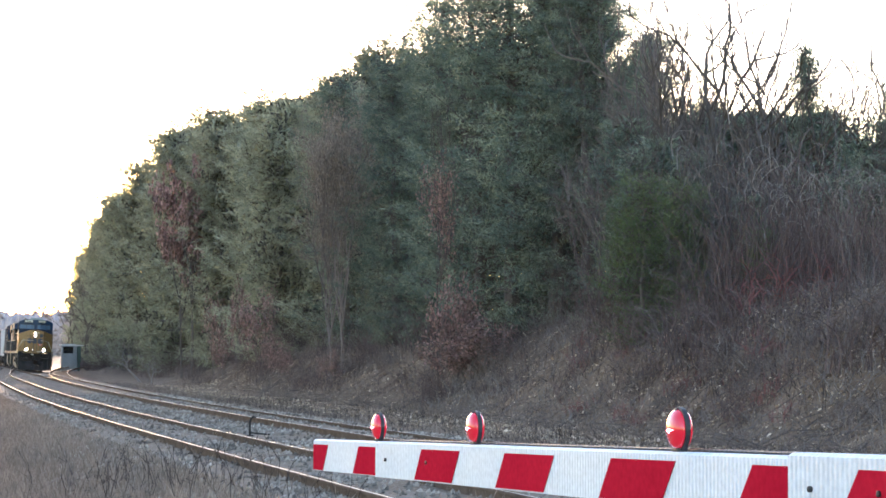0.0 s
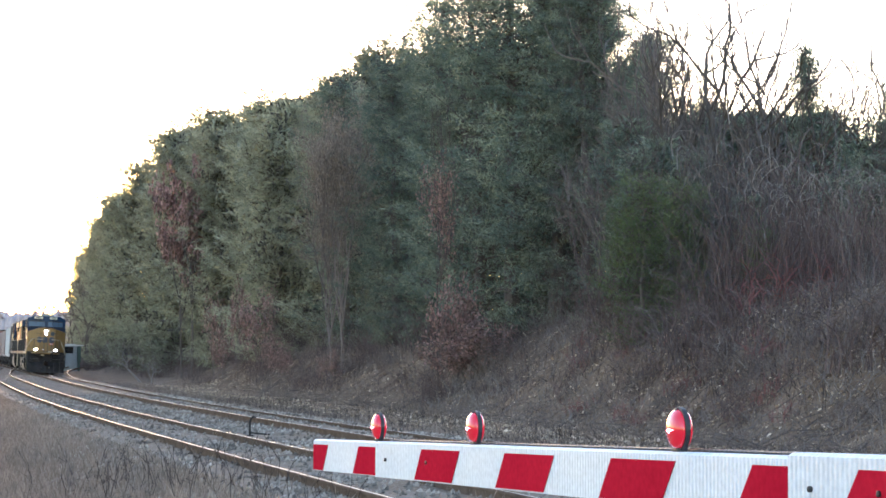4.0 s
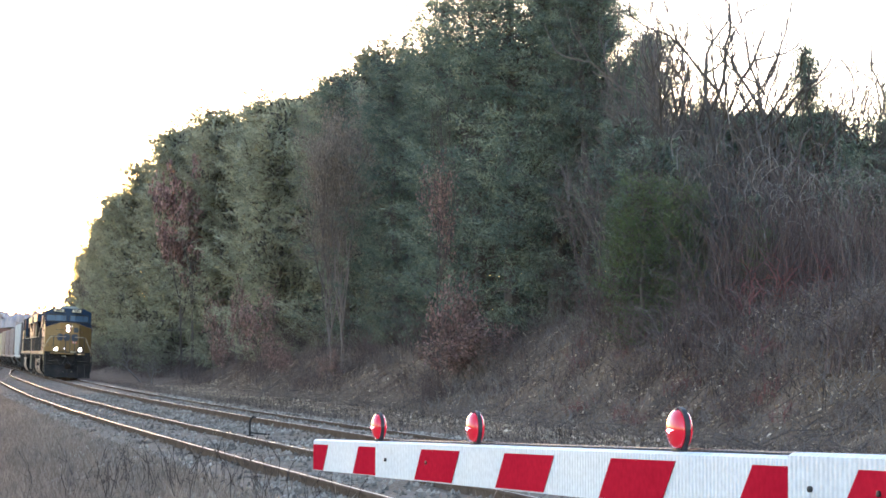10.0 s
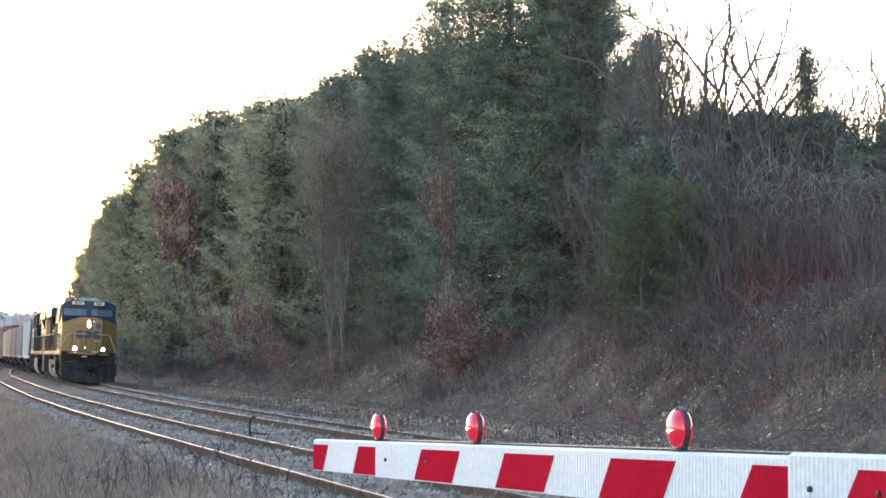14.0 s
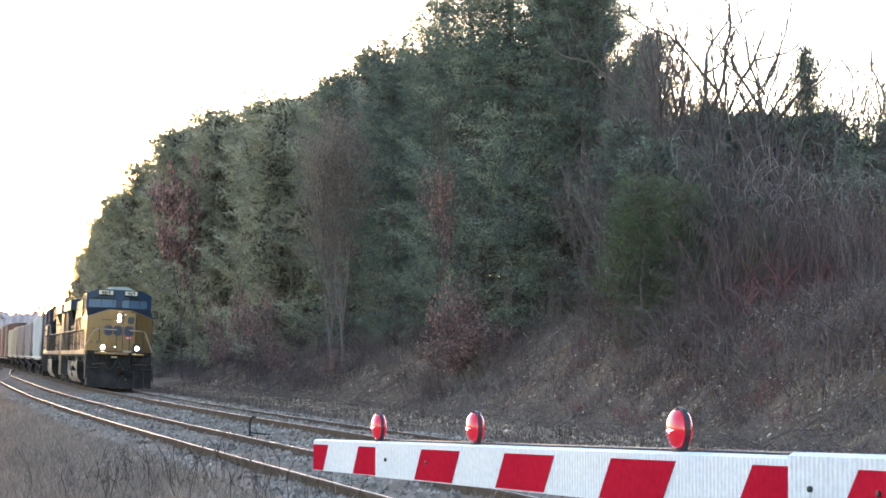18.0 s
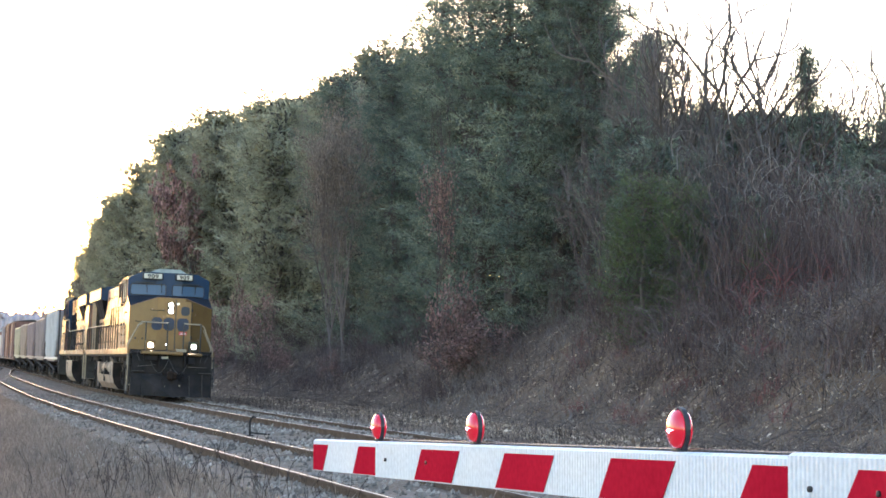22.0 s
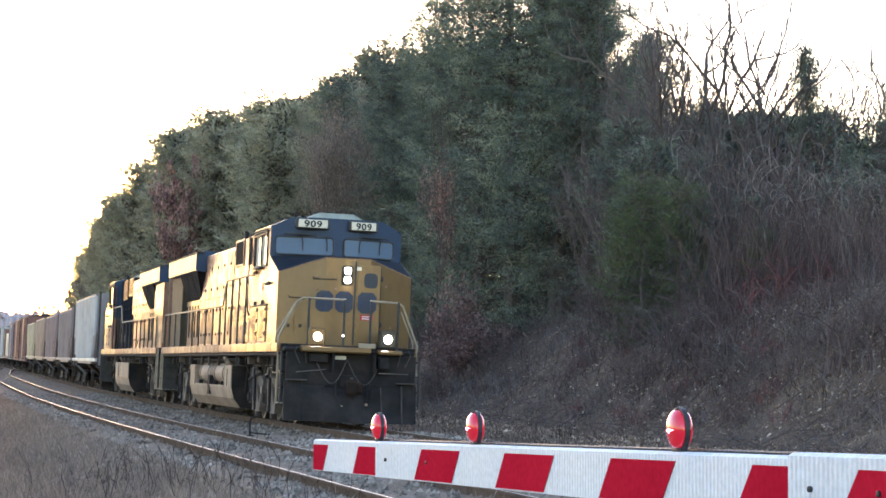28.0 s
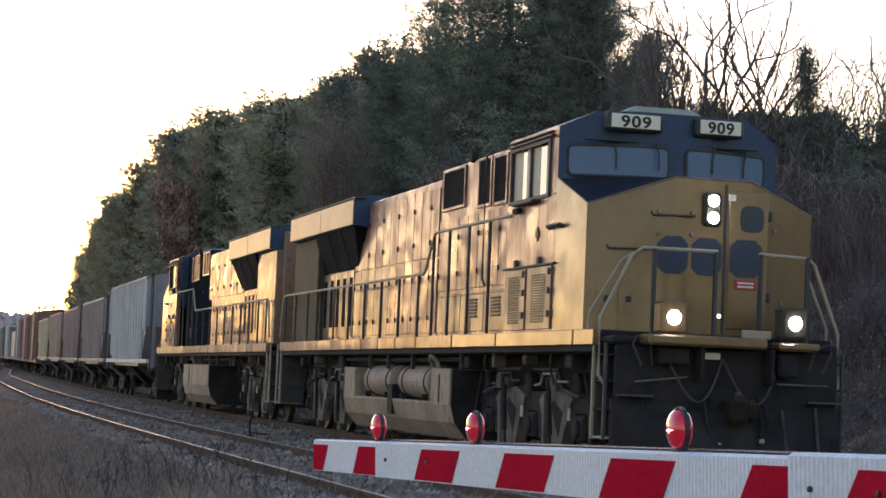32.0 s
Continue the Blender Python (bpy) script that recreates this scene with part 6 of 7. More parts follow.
    part("inner_handrail", Shape().tube([(1.44, 0.1, 1.2), (1.42, 0.05, 1.9), (1.12, 0.0, 2.55)], 0.018, 6), RAIL_PALE, T)
    for sg in (-1, 1):
        part("cut_lever", Shape().tube([(sg * 1.0, -0.4, 1.36), (sg * 1.05, -0.45, 1.62), (sg * 1.22, -0.45, 1.70), (sg * 1.27, -0.45, 1.60), (sg * 1.15, -0.45, 1.35)], 0.014, 6), FRAME_GREY, T)
        for end, v0 in ((0, -0.25), (1, 20.75)):
            well = part("step_well", Shape().box(sg * 0.98, sg * 1.5, v0 + (0.42 if end == 0 else 0.0), v0 + (0.47 if end == 0 else 0.05), 0.45, 1.62, 0.01).box(sg * 0.98, sg * 1.02, v0, v0 + 0.47, 0.45, 1.62, 0.01), POST_DARK, T, "dark step well")
            for z in (0.47, 0.80, 1.14, 1.45):
                part("step", Shape().box(sg * 1.02, sg * 1.52, v0, v0 + 0.42, z, z + 0.03, 0.008), RAIL_PALE if z < 0.5 else GRIME, well)
            for d in (0.02, 0.45):
                part("step_rail", Shape().box(sg * 1.50, sg * 1.54, v0 + d - 0.02, v0 + d + 0.02, 0.46, 1.60 if d < 0.1 else 1.75, 0.006), RAIL_PALE if (d > 0.1) == (end == 0) and sg < 0 or end else POST_DARK, well)
    part("pilot", Shape().box(-1.42, 1.42, -0.34, -0.22, 0.62, 1.60, 0.03), GRIME, T, "black pilot plate")
    s = Shape()
    s.add([(-1.45, -0.30, 0.95), (0, -0.62, 0.80), (1.45, -0.30, 0.95), (1.45, -0.42, 0.13), (0, -1.05, 0.12), (-1.45, -0.42, 0.13), (-1.45, -0.2, 0.95), (1.45, -0.2, 0.95), (1.45, -0.25, 0.13), (-1.45, -0.25, 0.13)], [(0, 1, 4, 5), (1, 2, 3, 4), (6, 7, 8, 9), (0, 6, 9, 5), (2, 7, 8, 3), (0, 1, 2, 7, 6), (5, 4, 3, 8, 9)])
    plow = part("plow", s, GRIME, T, "black snow plow")
    for u in (-1.1, -0.62, 0.62, 1.1):
        f = abs(u) / 1.45
        part("plow_rib", Shape().tube([(u, -0.64 + 0.32 * f, 0.84 + 0.13 * f), (u, -1.07 + 0.63 * f, 0.14)], 0.02, 5), FRAME_GREY if u > 0 else GRIME, plow)
    for sg in (-1, 1):
        part("pilot_gusset", Shape().box(sg * 0.42, sg * 0.47, -0.62, -0.30, 1.18, 1.60, 0.01), GRIME, T)
        part("pilot_step", Shape().box(sg * 0.98, sg * 1.42, -0.46, -0.30, 0.98, 1.01, 0.008), FRAME_GREY, T)
    for u in (-0.9, 0.9):
        part("plow_bar", Shape().tube([(u - 0.33, -0.46, 1.20 - 0.04 * (u < 0)), (u + 0.33, -0.46, 1.20 + 0.04 * (u < 0))], 0.012, 5), CAST, T)
    for end, v0, d in ((0, -0.35, -1), (1, 21.2, 1)):
        c = part("coupler", Shape().box(-0.14, 0.14, v0, v0 + d * 0.45, 0.74, 1.0, 0.04), COUPLER, T, "rusty knuckle coupler")
        part("knuckle", Shape().box(-0.20, 0.02, v0 + d * 0.36, v0 + d * 0.62, 0.70, 1.04, 0.06).box(-0.02, 0.16, v0 + d * 0.40, v0 + d * 0.58, 0.74, 1.00, 0.06), COUPLER, c)
        part("knuckle_pin", Shape().disc((-0.09, v0 + d * 0.5, 1.03), (0, 0, 1), [(0, 0.035), (0.05, 0.035), (0.06, 0.02)], 10), FRAME_GREY, c)
        part("striker", Shape().box(-0.27, 0.27, v0 - d * 0.02, v0 + d * 0.07, 0.62, 1.14, 0.03), GRIME, T)
        for u0, u1, z0, z1, dip in ((-0.80, -0.12, 1.42, 1.47, 0.50), (-0.12, 0.60, 1.47, 1.40, 0.50)):
            pts = []
            for k in range(13):
                f = k / 12
                pts.append((u0 + (u1 - u0) * f, v0 + d * (0.06 + 0.14 * math.sin(f * math.pi)), z0 + (z1 - z0) * f - dip * math.sin(f * math.pi)))
            part("air_hose", Shape().tube(pts, 0.015, 7), FRAME_GREY, T, "looped grey air hose")
        for u, low in ((0.34, 0.52), (0.26, 0.34), (-0.34, 0.46)):
            hose = part("brake_hose", Shape().tube([(u, v0 + d * 0.05, 1.02), (u * 1.12, v0 + d * 0.22, 0.92), (u * 1.16, v0 + d * 0.33, 0.70), (u * 0.98, v0 + d * 0.38, low + 0.06), (u * 0.78, v0 + d * 0.40, low)], 0.022, 7), GRIME, T, "black hanging brake hose")
            part("hose_fitting", Shape().box(u * 0.78 - 0.03, u * 0.78 + 0.03, v0 + d * 0.37, v0 + d * 0.44, low - 0.03, low + 0.03, 0.015), RAIL_PALE, hose, "pale metal hose fitting")
        part("mu_box", Shape().box(-0.95, -0.55, v0, v0 + d * 0.14, 1.38, 1.58, 0.02), GRIME, T)
        part("brake_box", Shape().box(0.55, 0.8, v0, v0 + d * 0.2, 1.28, 1.56, 0.03), GRIME, T)
    part("coupler_plate", Shape().box(-0.42, -0.14, -0.40, -0.36, 1.46, 1.54, 0.008), BOARD_WHITE, T)
    # hood
    hw = 1.2
    part("equipment_cab", Shape().box(-hw, hw, 4.15, 8.95, 1.765, 4.46, 0.02), MATTE_BLUE if rear_blue else SUNSET_STAINED, T, "dark blue equipment compartment behind the cab" if rear_blue else "yellow equipment compartment behind the cab")
    part("engine_hood", Shape().box(-hw, hw, 8.95, 15.2, 1.765, 4.32, 0.03), SUNSET_STAINED, T, "long yellow engine hood")
    part("radiator_hood", Shape().box(-hw, hw, 15.2, 20.55, 1.765, 4.30, 0.03), SUNSET_DUSTY_YELLOW, T, "rear radiator compartment")
    for v in (10.2, 12.0, 13.4):
        part("roof_hatch", Shape().box(-0.6, 0.6, v - 0.5, v + 0.5, 4.32, 4.40, 0.03), GRIME, T)
    part("exhaust_stack", Shape().box(-0.3, 0.3, 10.9, 11.5, 4.32, 4.58, 0.04), GRIME, T)
    wing = Shape()
    ol = [(-1.5, 3.90), (-1.5, 4.37), (-1.25, 4.46), (1.25, 4.46), (1.5, 4.37), (1.5, 3.90), (1.2, 3.86), (-1.2, 3.86)]
    wing.prism(ol, 1, 14.2, 20.4)
    w = part("radiator_wing", wing, BLUE, T, "overhanging dark blue radiator housing")
    for sg in (-1, 1):
        for a, b in ((14.22, 17.2), (17.24, 20.38)):
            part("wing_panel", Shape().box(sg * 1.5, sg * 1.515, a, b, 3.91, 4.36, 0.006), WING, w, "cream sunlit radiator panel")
        part("wing_lip", Shape().box(sg * 1.30, sg * 1.52, 14.1, 20.45, 4.38, 4.41, 0.006), POST_DARK, w)
        s = Shape()
        s.add([(sg * 1.46, 14.3, 3.90), (sg * 1.46, 18.0, 3.90), (sg * 1.2, 18.0, 3.12), (sg * 1.2, 14.9, 3.12), (sg * 1.2, 14.3, 3.9), (sg * 1.2, 18.0, 3.9)], [(0, 1, 2, 3), (0, 3, 4), (1, 5, 2)])
        part("radiator_screen", s, SCREEN, w, "dark slanted intake screen")
        for v in (15.6, 16.8):
            part("screen_rib", Shape().tube([(sg * 1.47, v, 3.9), (sg * 1.21, v, 3.13)], 0.018, 4), POST_DARK, w)
        # dark openings and screens high on the equipment cab
        for a, b, z0, z1 in ((5.24, 5.86, 3.72, 4.37), (6.07, 6.70, 3.74, 4.40), (7.53, 8.77, 3.82, 4.39)):
            op = part("filter_screen", Shape().box(sg * hw, sg * (hw + 0.015), a, b, z0, z1, 0.01), SCREEN, T, "dark inertial filter screen")
            part("screen_frame", Shape().box(sg * hw, sg * (hw + 0.03), a - 0.05, a, z0 - 0.05, z1 + 0.04, 0.006).box(sg * hw, sg * (hw + 0.03), b, b + 0.05, z0 - 0.05, z1 + 0.04, 0.006).box(sg * hw, sg * (hw + 0.03), a, b, z1, z1 + 0.04, 0.006).box(sg * hw, sg * (hw + 0.03), a, b, z0 - 0.05, z0, 0.006), SUNSET_STAINED, op)
            if rear_blue:
                for k in range(3):
                    u = a + (b - a) * (k + 0.5) / 3
                    part("screen_post", Shape().box(sg * hw, sg * (hw + 0.035), u - 0.05, u + 0.05, z0, z1, 0.006), SUNSET_STAINED, op, "pale upright between the screens")
        # door panels
        def panel(a, b, z0, z1, mat, latches=True):
            d = part("hood_door", Shape().box(sg * hw, sg * (hw + 0.018), a + 0.015, b - 0.015, z0, z1, 0.008), mat, T)
            part("seam", Shape().box(sg * hw, sg * (hw + 0.006), b - 0.010, b + 0.010, z0, z1, 0.002), POST_DARK, d)
            if latches:
                for z in (z0 + 0.25, z1 - 0.3):
                    part("latch", Shape().box(sg * (hw + 0.018), sg * (hw + 0.045), b - 0.055, b - 0.043, z - 0.04, z + 0.04, 0.004), FRAME_GREY, d)
        for i in range(7):
            panel(4.95 + i * 0.57, 5.52 + i * 0.57, 2.50, 3.62, MATTE_BLUE if rear_blue else SUNSET_STAINED, i % 2 == 0)
        for a, b in ((4.95, 6.2), (6.2, 7.5), (7.5, 8.9)):
            d = part("access_panel", Shape().box(sg * hw, sg * (hw + 0.02), a + 0.02, b - 0.02, 1.84, 2.44, 0.008), MATTE_BLUE if rear_blue else SUNSET_DUSTY_YELLOW, T)
            if a < 7.5:
                s = Shape()
                for i in range(6):
                    s.box(sg * (hw + 0.02), sg * (hw + 0.04), a + 0.35, a + 0.8, 2.05 + i * 0.05, 2.08 + i * 0.05, 0.004)
                part("small_louvre", s, POST_DARK, d)
            s = Shape()
            for i in range(8):
                s.disc((sg * (hw + 0.02), a + 0.1 + i * (b - a - 0.2) / 7, 2.40), (sg, 0, 0), [(0, 0.012), (0.010, 0.009)], 6)
            part("bolt_row", s, FRAME_GREY, d)
        for i in range(11):
            a = 9.0 + i * 0.56
            blue = rear_blue and a < 9.4
            panel(a, a + 0.56, 1.85, 3.05, MATTE_BLUE if blue else (SUNSET_STAINED if a < 12 else SUNSET_DUSTY_YELLOW))
            panel(a, a + 0.56, 3.08, 4.20 if a < 14 else 3.6, SUNSET_STAINED, i % 2 == 0)
        for i in range(7):
            a = 15.2 + i * 0.58
            d = part("vent_door", Shape().box(sg * hw, sg * (hw + 0.02), a + 0.02, a + 0.56, 1.85, 3.10, 0.008), SUNSET_DUSTY_YELLOW, T)
            part("vent_slot", Shape().box(sg * (hw + 0.02), sg * (hw + 0.026), a + 0.13, a + 0.40, 2.05, 2.98, 0.003), SCREEN, d, "dark vent slot")
        part("rear_cabinet", Shape().box(sg * 1.15, sg * 1.36, 18.0, 20.5, 1.77, 3.88, 0.02), SUNSET_DUSTY_YELLOW if rear_blue else OLIVE, T, "dusty cream rear cabinet" if rear_blue else "dark olive rear cabinet")
        part("end_door", Shape().box(sg * hw, sg * (hw + 0.02), 19.35, 20.45, 1.85, 3.1, 0.01), SUNSET_DUSTY_YELLOW, T)
        # side handrail
        r = sg * 1.53
        part("side_handrail", Shape().tube([(sg * 1.5, 3.95, 3.38), (r, 4.1, 3.38), (r, 7.95, 3.38), (r, 8.10, 3.30), (r, 8.50, 2.84), (r, 8.65, 2.76), (r, 20.5, 2.76), (r, 20.75, 2.6), (r, 20.95, 1.9)], 0.024, 7), RAIL_PALE, T, "long pale side handrail")
        for v in (4.9, 6.0, 7.1, 8.05, 8.95, 10.25, 11.55, 12.85, 14.15, 15.45, 16.75, 18.05, 19.35, 20.45):
            part("handrail_post", Shape().box(sg * 1.51, sg * 1.55, v - 0.022, v + 0.022, 1.60, 3.37 if v < 8.1 else 2.75, 0.006), POST_DARK, T)
        part("ladder_rail", Shape().tube([(sg * 1.25, 6.05, 2.5), (sg * 1.30, 6.05, 2.6), (sg * 1.30, 6.05, 4.42), (sg * 1.2, 6.05, 4.5)], 0.018, 6), POST_DARK, T)
        part("bell", Shape().disc((sg * 1.25, 6.95, 4.50), (1, 0, 0), [(-0.05, 0.09), (0.0, 0.10), (0.05, 0.06)], 12), GRIME, T)
        # fuel tank with air reservoirs in its recess
        def tank_ring(x, z):
            return [(sg * 0.2, z), (sg * x, z), (sg * x, 0.72), (sg * (x - 0.07), 0.45), (sg * (x - 0.26), 0.22), (sg * 0.2, 0.22)]
        ends = Shape()
        for a, b in ((6.90, 8.15), (13.5, 14.5)) if not rear_blue else ((6.30, 11.4),):
            ends.prism(tank_ring(1.48, 1.27), 1, a, b)
        if not rear_blue:
            ends.prism(tank_ring(1.48, 0.76), 1, 8.15, 13.5)
        tank = part("fuel_tank", ends, DUST, T, "dusty tan fuel tank")
        for v in (6.93, 8.12, 13.53, 14.47) if not rear_blue else (8.2, 11.36):
            part("weld_seam", Shape().box(sg * 1.48, sg * 1.487, v - 0.02, v + 0.02, 0.71, 1.26, 0.003), CAST, tank)
        part("tank_end", Shape().prism(tank_ring(1.47, 1.26), 1, *((6.86, 6.895) if not rear_blue else (11.405, 11.44))), GRIME, tank, "dark tank end")
        if not rear_blue:
            part("tank_back", Shape().box(sg * 0.6, sg * 0.8, 8.15, 13.5, 0.74, 1.5, 0.01), GRIME, tank)
            for a, b in ((8.35, 10.6), (10.95, 13.2)):
                res = part("air_reservoir", Shape().disc((sg * 1.16, a, 1.06), (0, 1, 0), [(0, 0.12), (0.05, 0.22), (0.13, 0.27), (b - a - 0.13, 0.27), (b - a - 0.05, 0.22), (b - a, 0.12)], 24), DUST, T, "dusty cylindrical air reservoir")
                for v in (a + 0.4, b - 0.4):
                    part("strap", Shape().disc((sg * 1.16, v - 0.03, 1.06), (0, 1, 0), [(0, 0.279), (0.06, 0.279)], 24).box(sg * 1.35, sg * 1.45, v - 0.04, v + 0.04, 0.72, 0.86, 0.01), GRIME, res)
            part("drain_cover", Shape().box(sg * 1.25, sg * 1.49, 10.62, 10.96, 0.50, 1.0, 0.01), GRIME, tank)
            part("filler_spout", Shape().tube([(sg * 1.40, 8.3, 1.30), (sg * 1.46, 8.25, 1.40), (sg * 1.5, 8.1, 1.46)], 0.03, 6), RAIL_PALE, tank)
        part("sight_gauge", Shape().box(sg * 1.48, sg * 1.495, 7.55, 7.62, 0.75, 1.18, 0.004), POST_DARK, tank)
        part("filler_pipe", Shape().tube([(sg * 1.38, 7.9, 1.22), (sg * 1.42, 7.95, 1.36), (sg * 1.48, 8.02, 1.46)], 0.04, 8), DUST, tank)
        for v in (9.5, 11.2, 12.6, 14.9, 6.5):
            part("hanger", Shape().box(sg * 1.40, sg * 1.46, v - 0.03, v + 0.03, 1.25, 1.55, 0.006), FRAME_GREY, T)
        for v, w_, z0, z1, m_ in ((1.5, 0.30, 1.30, 1.48, GRIME), (3.4, 0.16, 1.34, 1.48, FRAME_GREY), (4.9, 0.10, 1.30, 1.5, CAST), (6.3, 0.24, 1.28, 1.46, GRIME), (15.3, 0.2, 1.25, 1.48, GRIME), (17.6, 0.1, 1.32, 1.5, CAST), (19.0, 0.25, 1.28, 1.46, GRIME)):
            part("under_sill_box", Shape().box(sg * 1.22, sg * 1.42, v - w_ / 2, v + w_ / 2, z0, z1, 0.02), m_, T)
        for v in (2.3, 5.4, 16.2, 18.4):
            part("drop_pipe", Shape().tube([(sg * 1.38, v, 1.5), (sg * 1.38, v + 0.05, 1.35), (sg * 1.30, v + 0.22, 1.22), (sg * 1.22, v + 0.3, 1.05)], 0.016, 6), FRAME_GREY, T)
        part("conduit", Shape().tube([(sg * 1.36, 6.2, 1.42), (sg * 1.36, 10, 1.40), (sg * 1.36, 14.8, 1.42)], 0.035, 6), GRIME, T)
    for v in (3.9, 17.3):
        axles = (v - 2.08, v, v + 2.08)
        truck_frame(T, v, 2.75, axles)
        for a in axles:
            TURNING.append((part("wheelset", WHEEL_MESH, None, T, at=pose(0, a, 0.53)), a, 0.53, -1 if rear_blue else 1))
    return T


lead_loco = locomotive("yellow and dark blue diesel locomotive with burning headlights", True, False)
rear_loco = locomotive("second yellow and dark blue diesel locomotive, coupled backwards", False, True)


def car_truck(parent, v, keyed):
    axles = (v - 0.86, v + 0.86)
    truck = part("truck", Shape().box(-0.95, 0.95, v - 0.2, v + 0.2, 0.42, 0.78, 0.03), GRIME, parent)
    for sg in (-1, 1):
        part("side_frame", Shape().prism([(v - 1.15, 0.55), (v - 0.7, 0.62), (v - 0.3, 0.75), (v + 0.3, 0.75), (v + 0.7, 0.62), (v + 1.15, 0.55), (v + 1.05, 0.33), (v + 0.4, 0.24), (v - 0.4, 0.24), (v - 1.05, 0.33)], 0, sg * 0.92, sg * 1.06), GRIME, truck)
        for d in (-0.13, 0.13):
            part("spring", Shape().disc((sg * 1.0, v + d, 0.36), (0, 0, 1), [(0, 0.09), (0.26, 0.09)], 10), GRIME, truck)
    for a in axles:
        w = part("wheelset", CAR_WHEEL_MESH, None, parent, at=pose(0, a, 0.42))
        if keyed:
            TURNING.append((w, a, 0.42, 1))


def paint(name, c):
    return material(name, c, tuple(x * 0.72 for x in c), 0.6, scale=0.9, bump=0.1, fine=8, stretch=(1, 1, 0.3), third=tuple(x * 0.8 + 0.02 for x in c))


HOPPER_PAINTS = [paint("pale_grey_hopper_paint", (0.32, 0.28, 0.265)), paint("brown_grey_hopper_paint", (0.38, 0.295, 0.265)), paint("faded_red_grey_hopper_paint", (0.39, 0.28, 0.25)), paint("faded_tan_hopper_paint", (0.52, 0.375, 0.27)), paint("tan_hopper_paint", (0.66, 0.55, 0.36))]
RIB_WHITE = paint("chalky_white_rib_paint", (0.66, 0.64, 0.60))
BOX_PAINTS = [paint("boxcar_brown_paint", (0.24, 0.115, 0.085)), paint("boxcar_rust_paint", (0.30, 0.14, 0.09)), paint("boxcar_purple_grey_paint", (0.26, 0.21, 0.23)), paint("boxcar_white_paint", (0.50, 0.50, 0.48)), paint("boxcar_green_paint", (0.07, 0.11, 0.085))]


def hopper_car(length, top, mat, label, keyed, ribs=15):
    """A covered hopper with ribbed sides, sloped ends and hopper chutes; y = 0 is its front end sill."""
    T = thing("hopper_car", pose(0, 0, 0), label, "hopper car", "freight cars")
    w, e = 1.50, 1.6
    s = Shape()
    ol = [(e, top - 0.35), (e + 0.1, top), (length - e - 0.1, top), (length - e, top - 0.35)]
    body = [(e, top - 0.1), (length - e, top - 0.1), (length - e, 2.5), (length - e - 1.2, 1.42), (length - e - 2.4, 1.16), (e + 2.4, 1.16), (e + 1.2, 1.42), (e, 2.5)]
    s.prism([(y, z) for y, z in body], 0, -w, w)
    b = part("body", s, mat, T)
    s = Shape()
    s.prism([(-w, top - 0.12), (-1.1, top + 0.02), (-0.4, top + 0.10), (0.4, top + 0.10), (1.1, top + 0.02), (w, top - 0.12)], 1, e - 0.02, length - e + 0.02)
    part("roof", s, mat, T)
    part("running_board", Shape().box(-0.62, -0.30, e - 0.6, length - e + 0.6, top + 0.16, top + 0.20, 0.01).box(0.30, 0.62, e - 0.6, length - e + 0.6, top + 0.16, top + 0.20, 0.01), FRAME_GREY, T)
    for sg in (-1, 1):
        for i in range(ribs):
            y = e + 0.15 + i * (length - 2 * e - 0.3) / (ribs - 1)
            part("rib", Shape().box(sg * w, sg * (w + 0.12), y - 0.06, y + 0.06, max(1.40, 2.5 - 0.9 * min(y - e, length - e - y)), top - 0.14, 0.02), RIB_WHITE if ribs == 15 else mat, b)
        part("top_chord", Shape().box(sg * (w - 0.02), sg * (w + 0.09), e, length - e, top - 0.16, top - 0.06, 0.015), mat, T)
        part("side_sill", Shape().box(sg * (w - 0.05), sg * (w + 0.08), 0.4, length - 0.4, 1.26, 1.40, 0.015), RIB_WHITE if ribs == 15 else mat, T)
        for y in (0.5, length - 0.5):
            part("ladder", Shape().box(sg * 1.45, sg * 1.5, y - 0.24, y - 0.20, 1.0, top, 0.006).box(sg * 1.45, sg * 1.5, y + 0.20, y + 0.24, 1.0, top, 0.006).box(sg * 1.46, sg * 1.49, y - 0.2, y + 0.2, 1.4, 1.43, 0.004).box(sg * 1.46, sg * 1.49, y - 0.2, y + 0.2, 2.0, 2.03, 0.004).box(sg * 1.46, sg * 1.49, y - 0.2, y + 0.2, 2.6, 2.63, 0.004).box(sg * 1.46, sg * 1.49, y - 0.2, y + 0.2, 3.2, 3.23, 0.004), POST_DARK if sg > 0 else FRAME_GREY, T)
            part("corner_post", Shape().box(sg * 1.30, sg * 1.48, y - 0.08, y + 0.08, 1.1, top - 0.4, 0.02), mat, T)
    for y0, y1 in ((0.1, 1.6), (length - 1.6, length - 0.1)):
        part("end_platform", Shape().box(-1.4, 1.4, y0, y1, 1.0, 1.12, 0.02), GRIME, T)
    for sg in (-1, 1):
        for y, d in ((1.2, 1), (length - 1.2, -1)):
            part("diagonal_brace", Shape().tube([(sg * 1.42, y, 1.12), (sg * 1.0, y + d * 1.6, 0.62)], 0.06, 6), FRAME_GREY, T)
    for c in (length * 0.36, length * 0.64):
        s = Shape()
        s.add([(-1.4, c - 1.5, 1.3), (1.4, c - 1.5, 1.3), (1.4, c + 1.5, 1.3), (-1.4, c + 1.5, 1.3), (-0.5, c - 0.3, 0.5), (0.5, c - 0.3, 0.5), (0.5, c + 0.3, 0.5), (-0.5, c + 0.3, 0.5)], [(0, 1, 2, 3), (4, 5, 6, 7), (0, 1, 5, 4), (1, 2, 6, 5), (2, 3, 7, 6), (3, 0, 4, 7)])
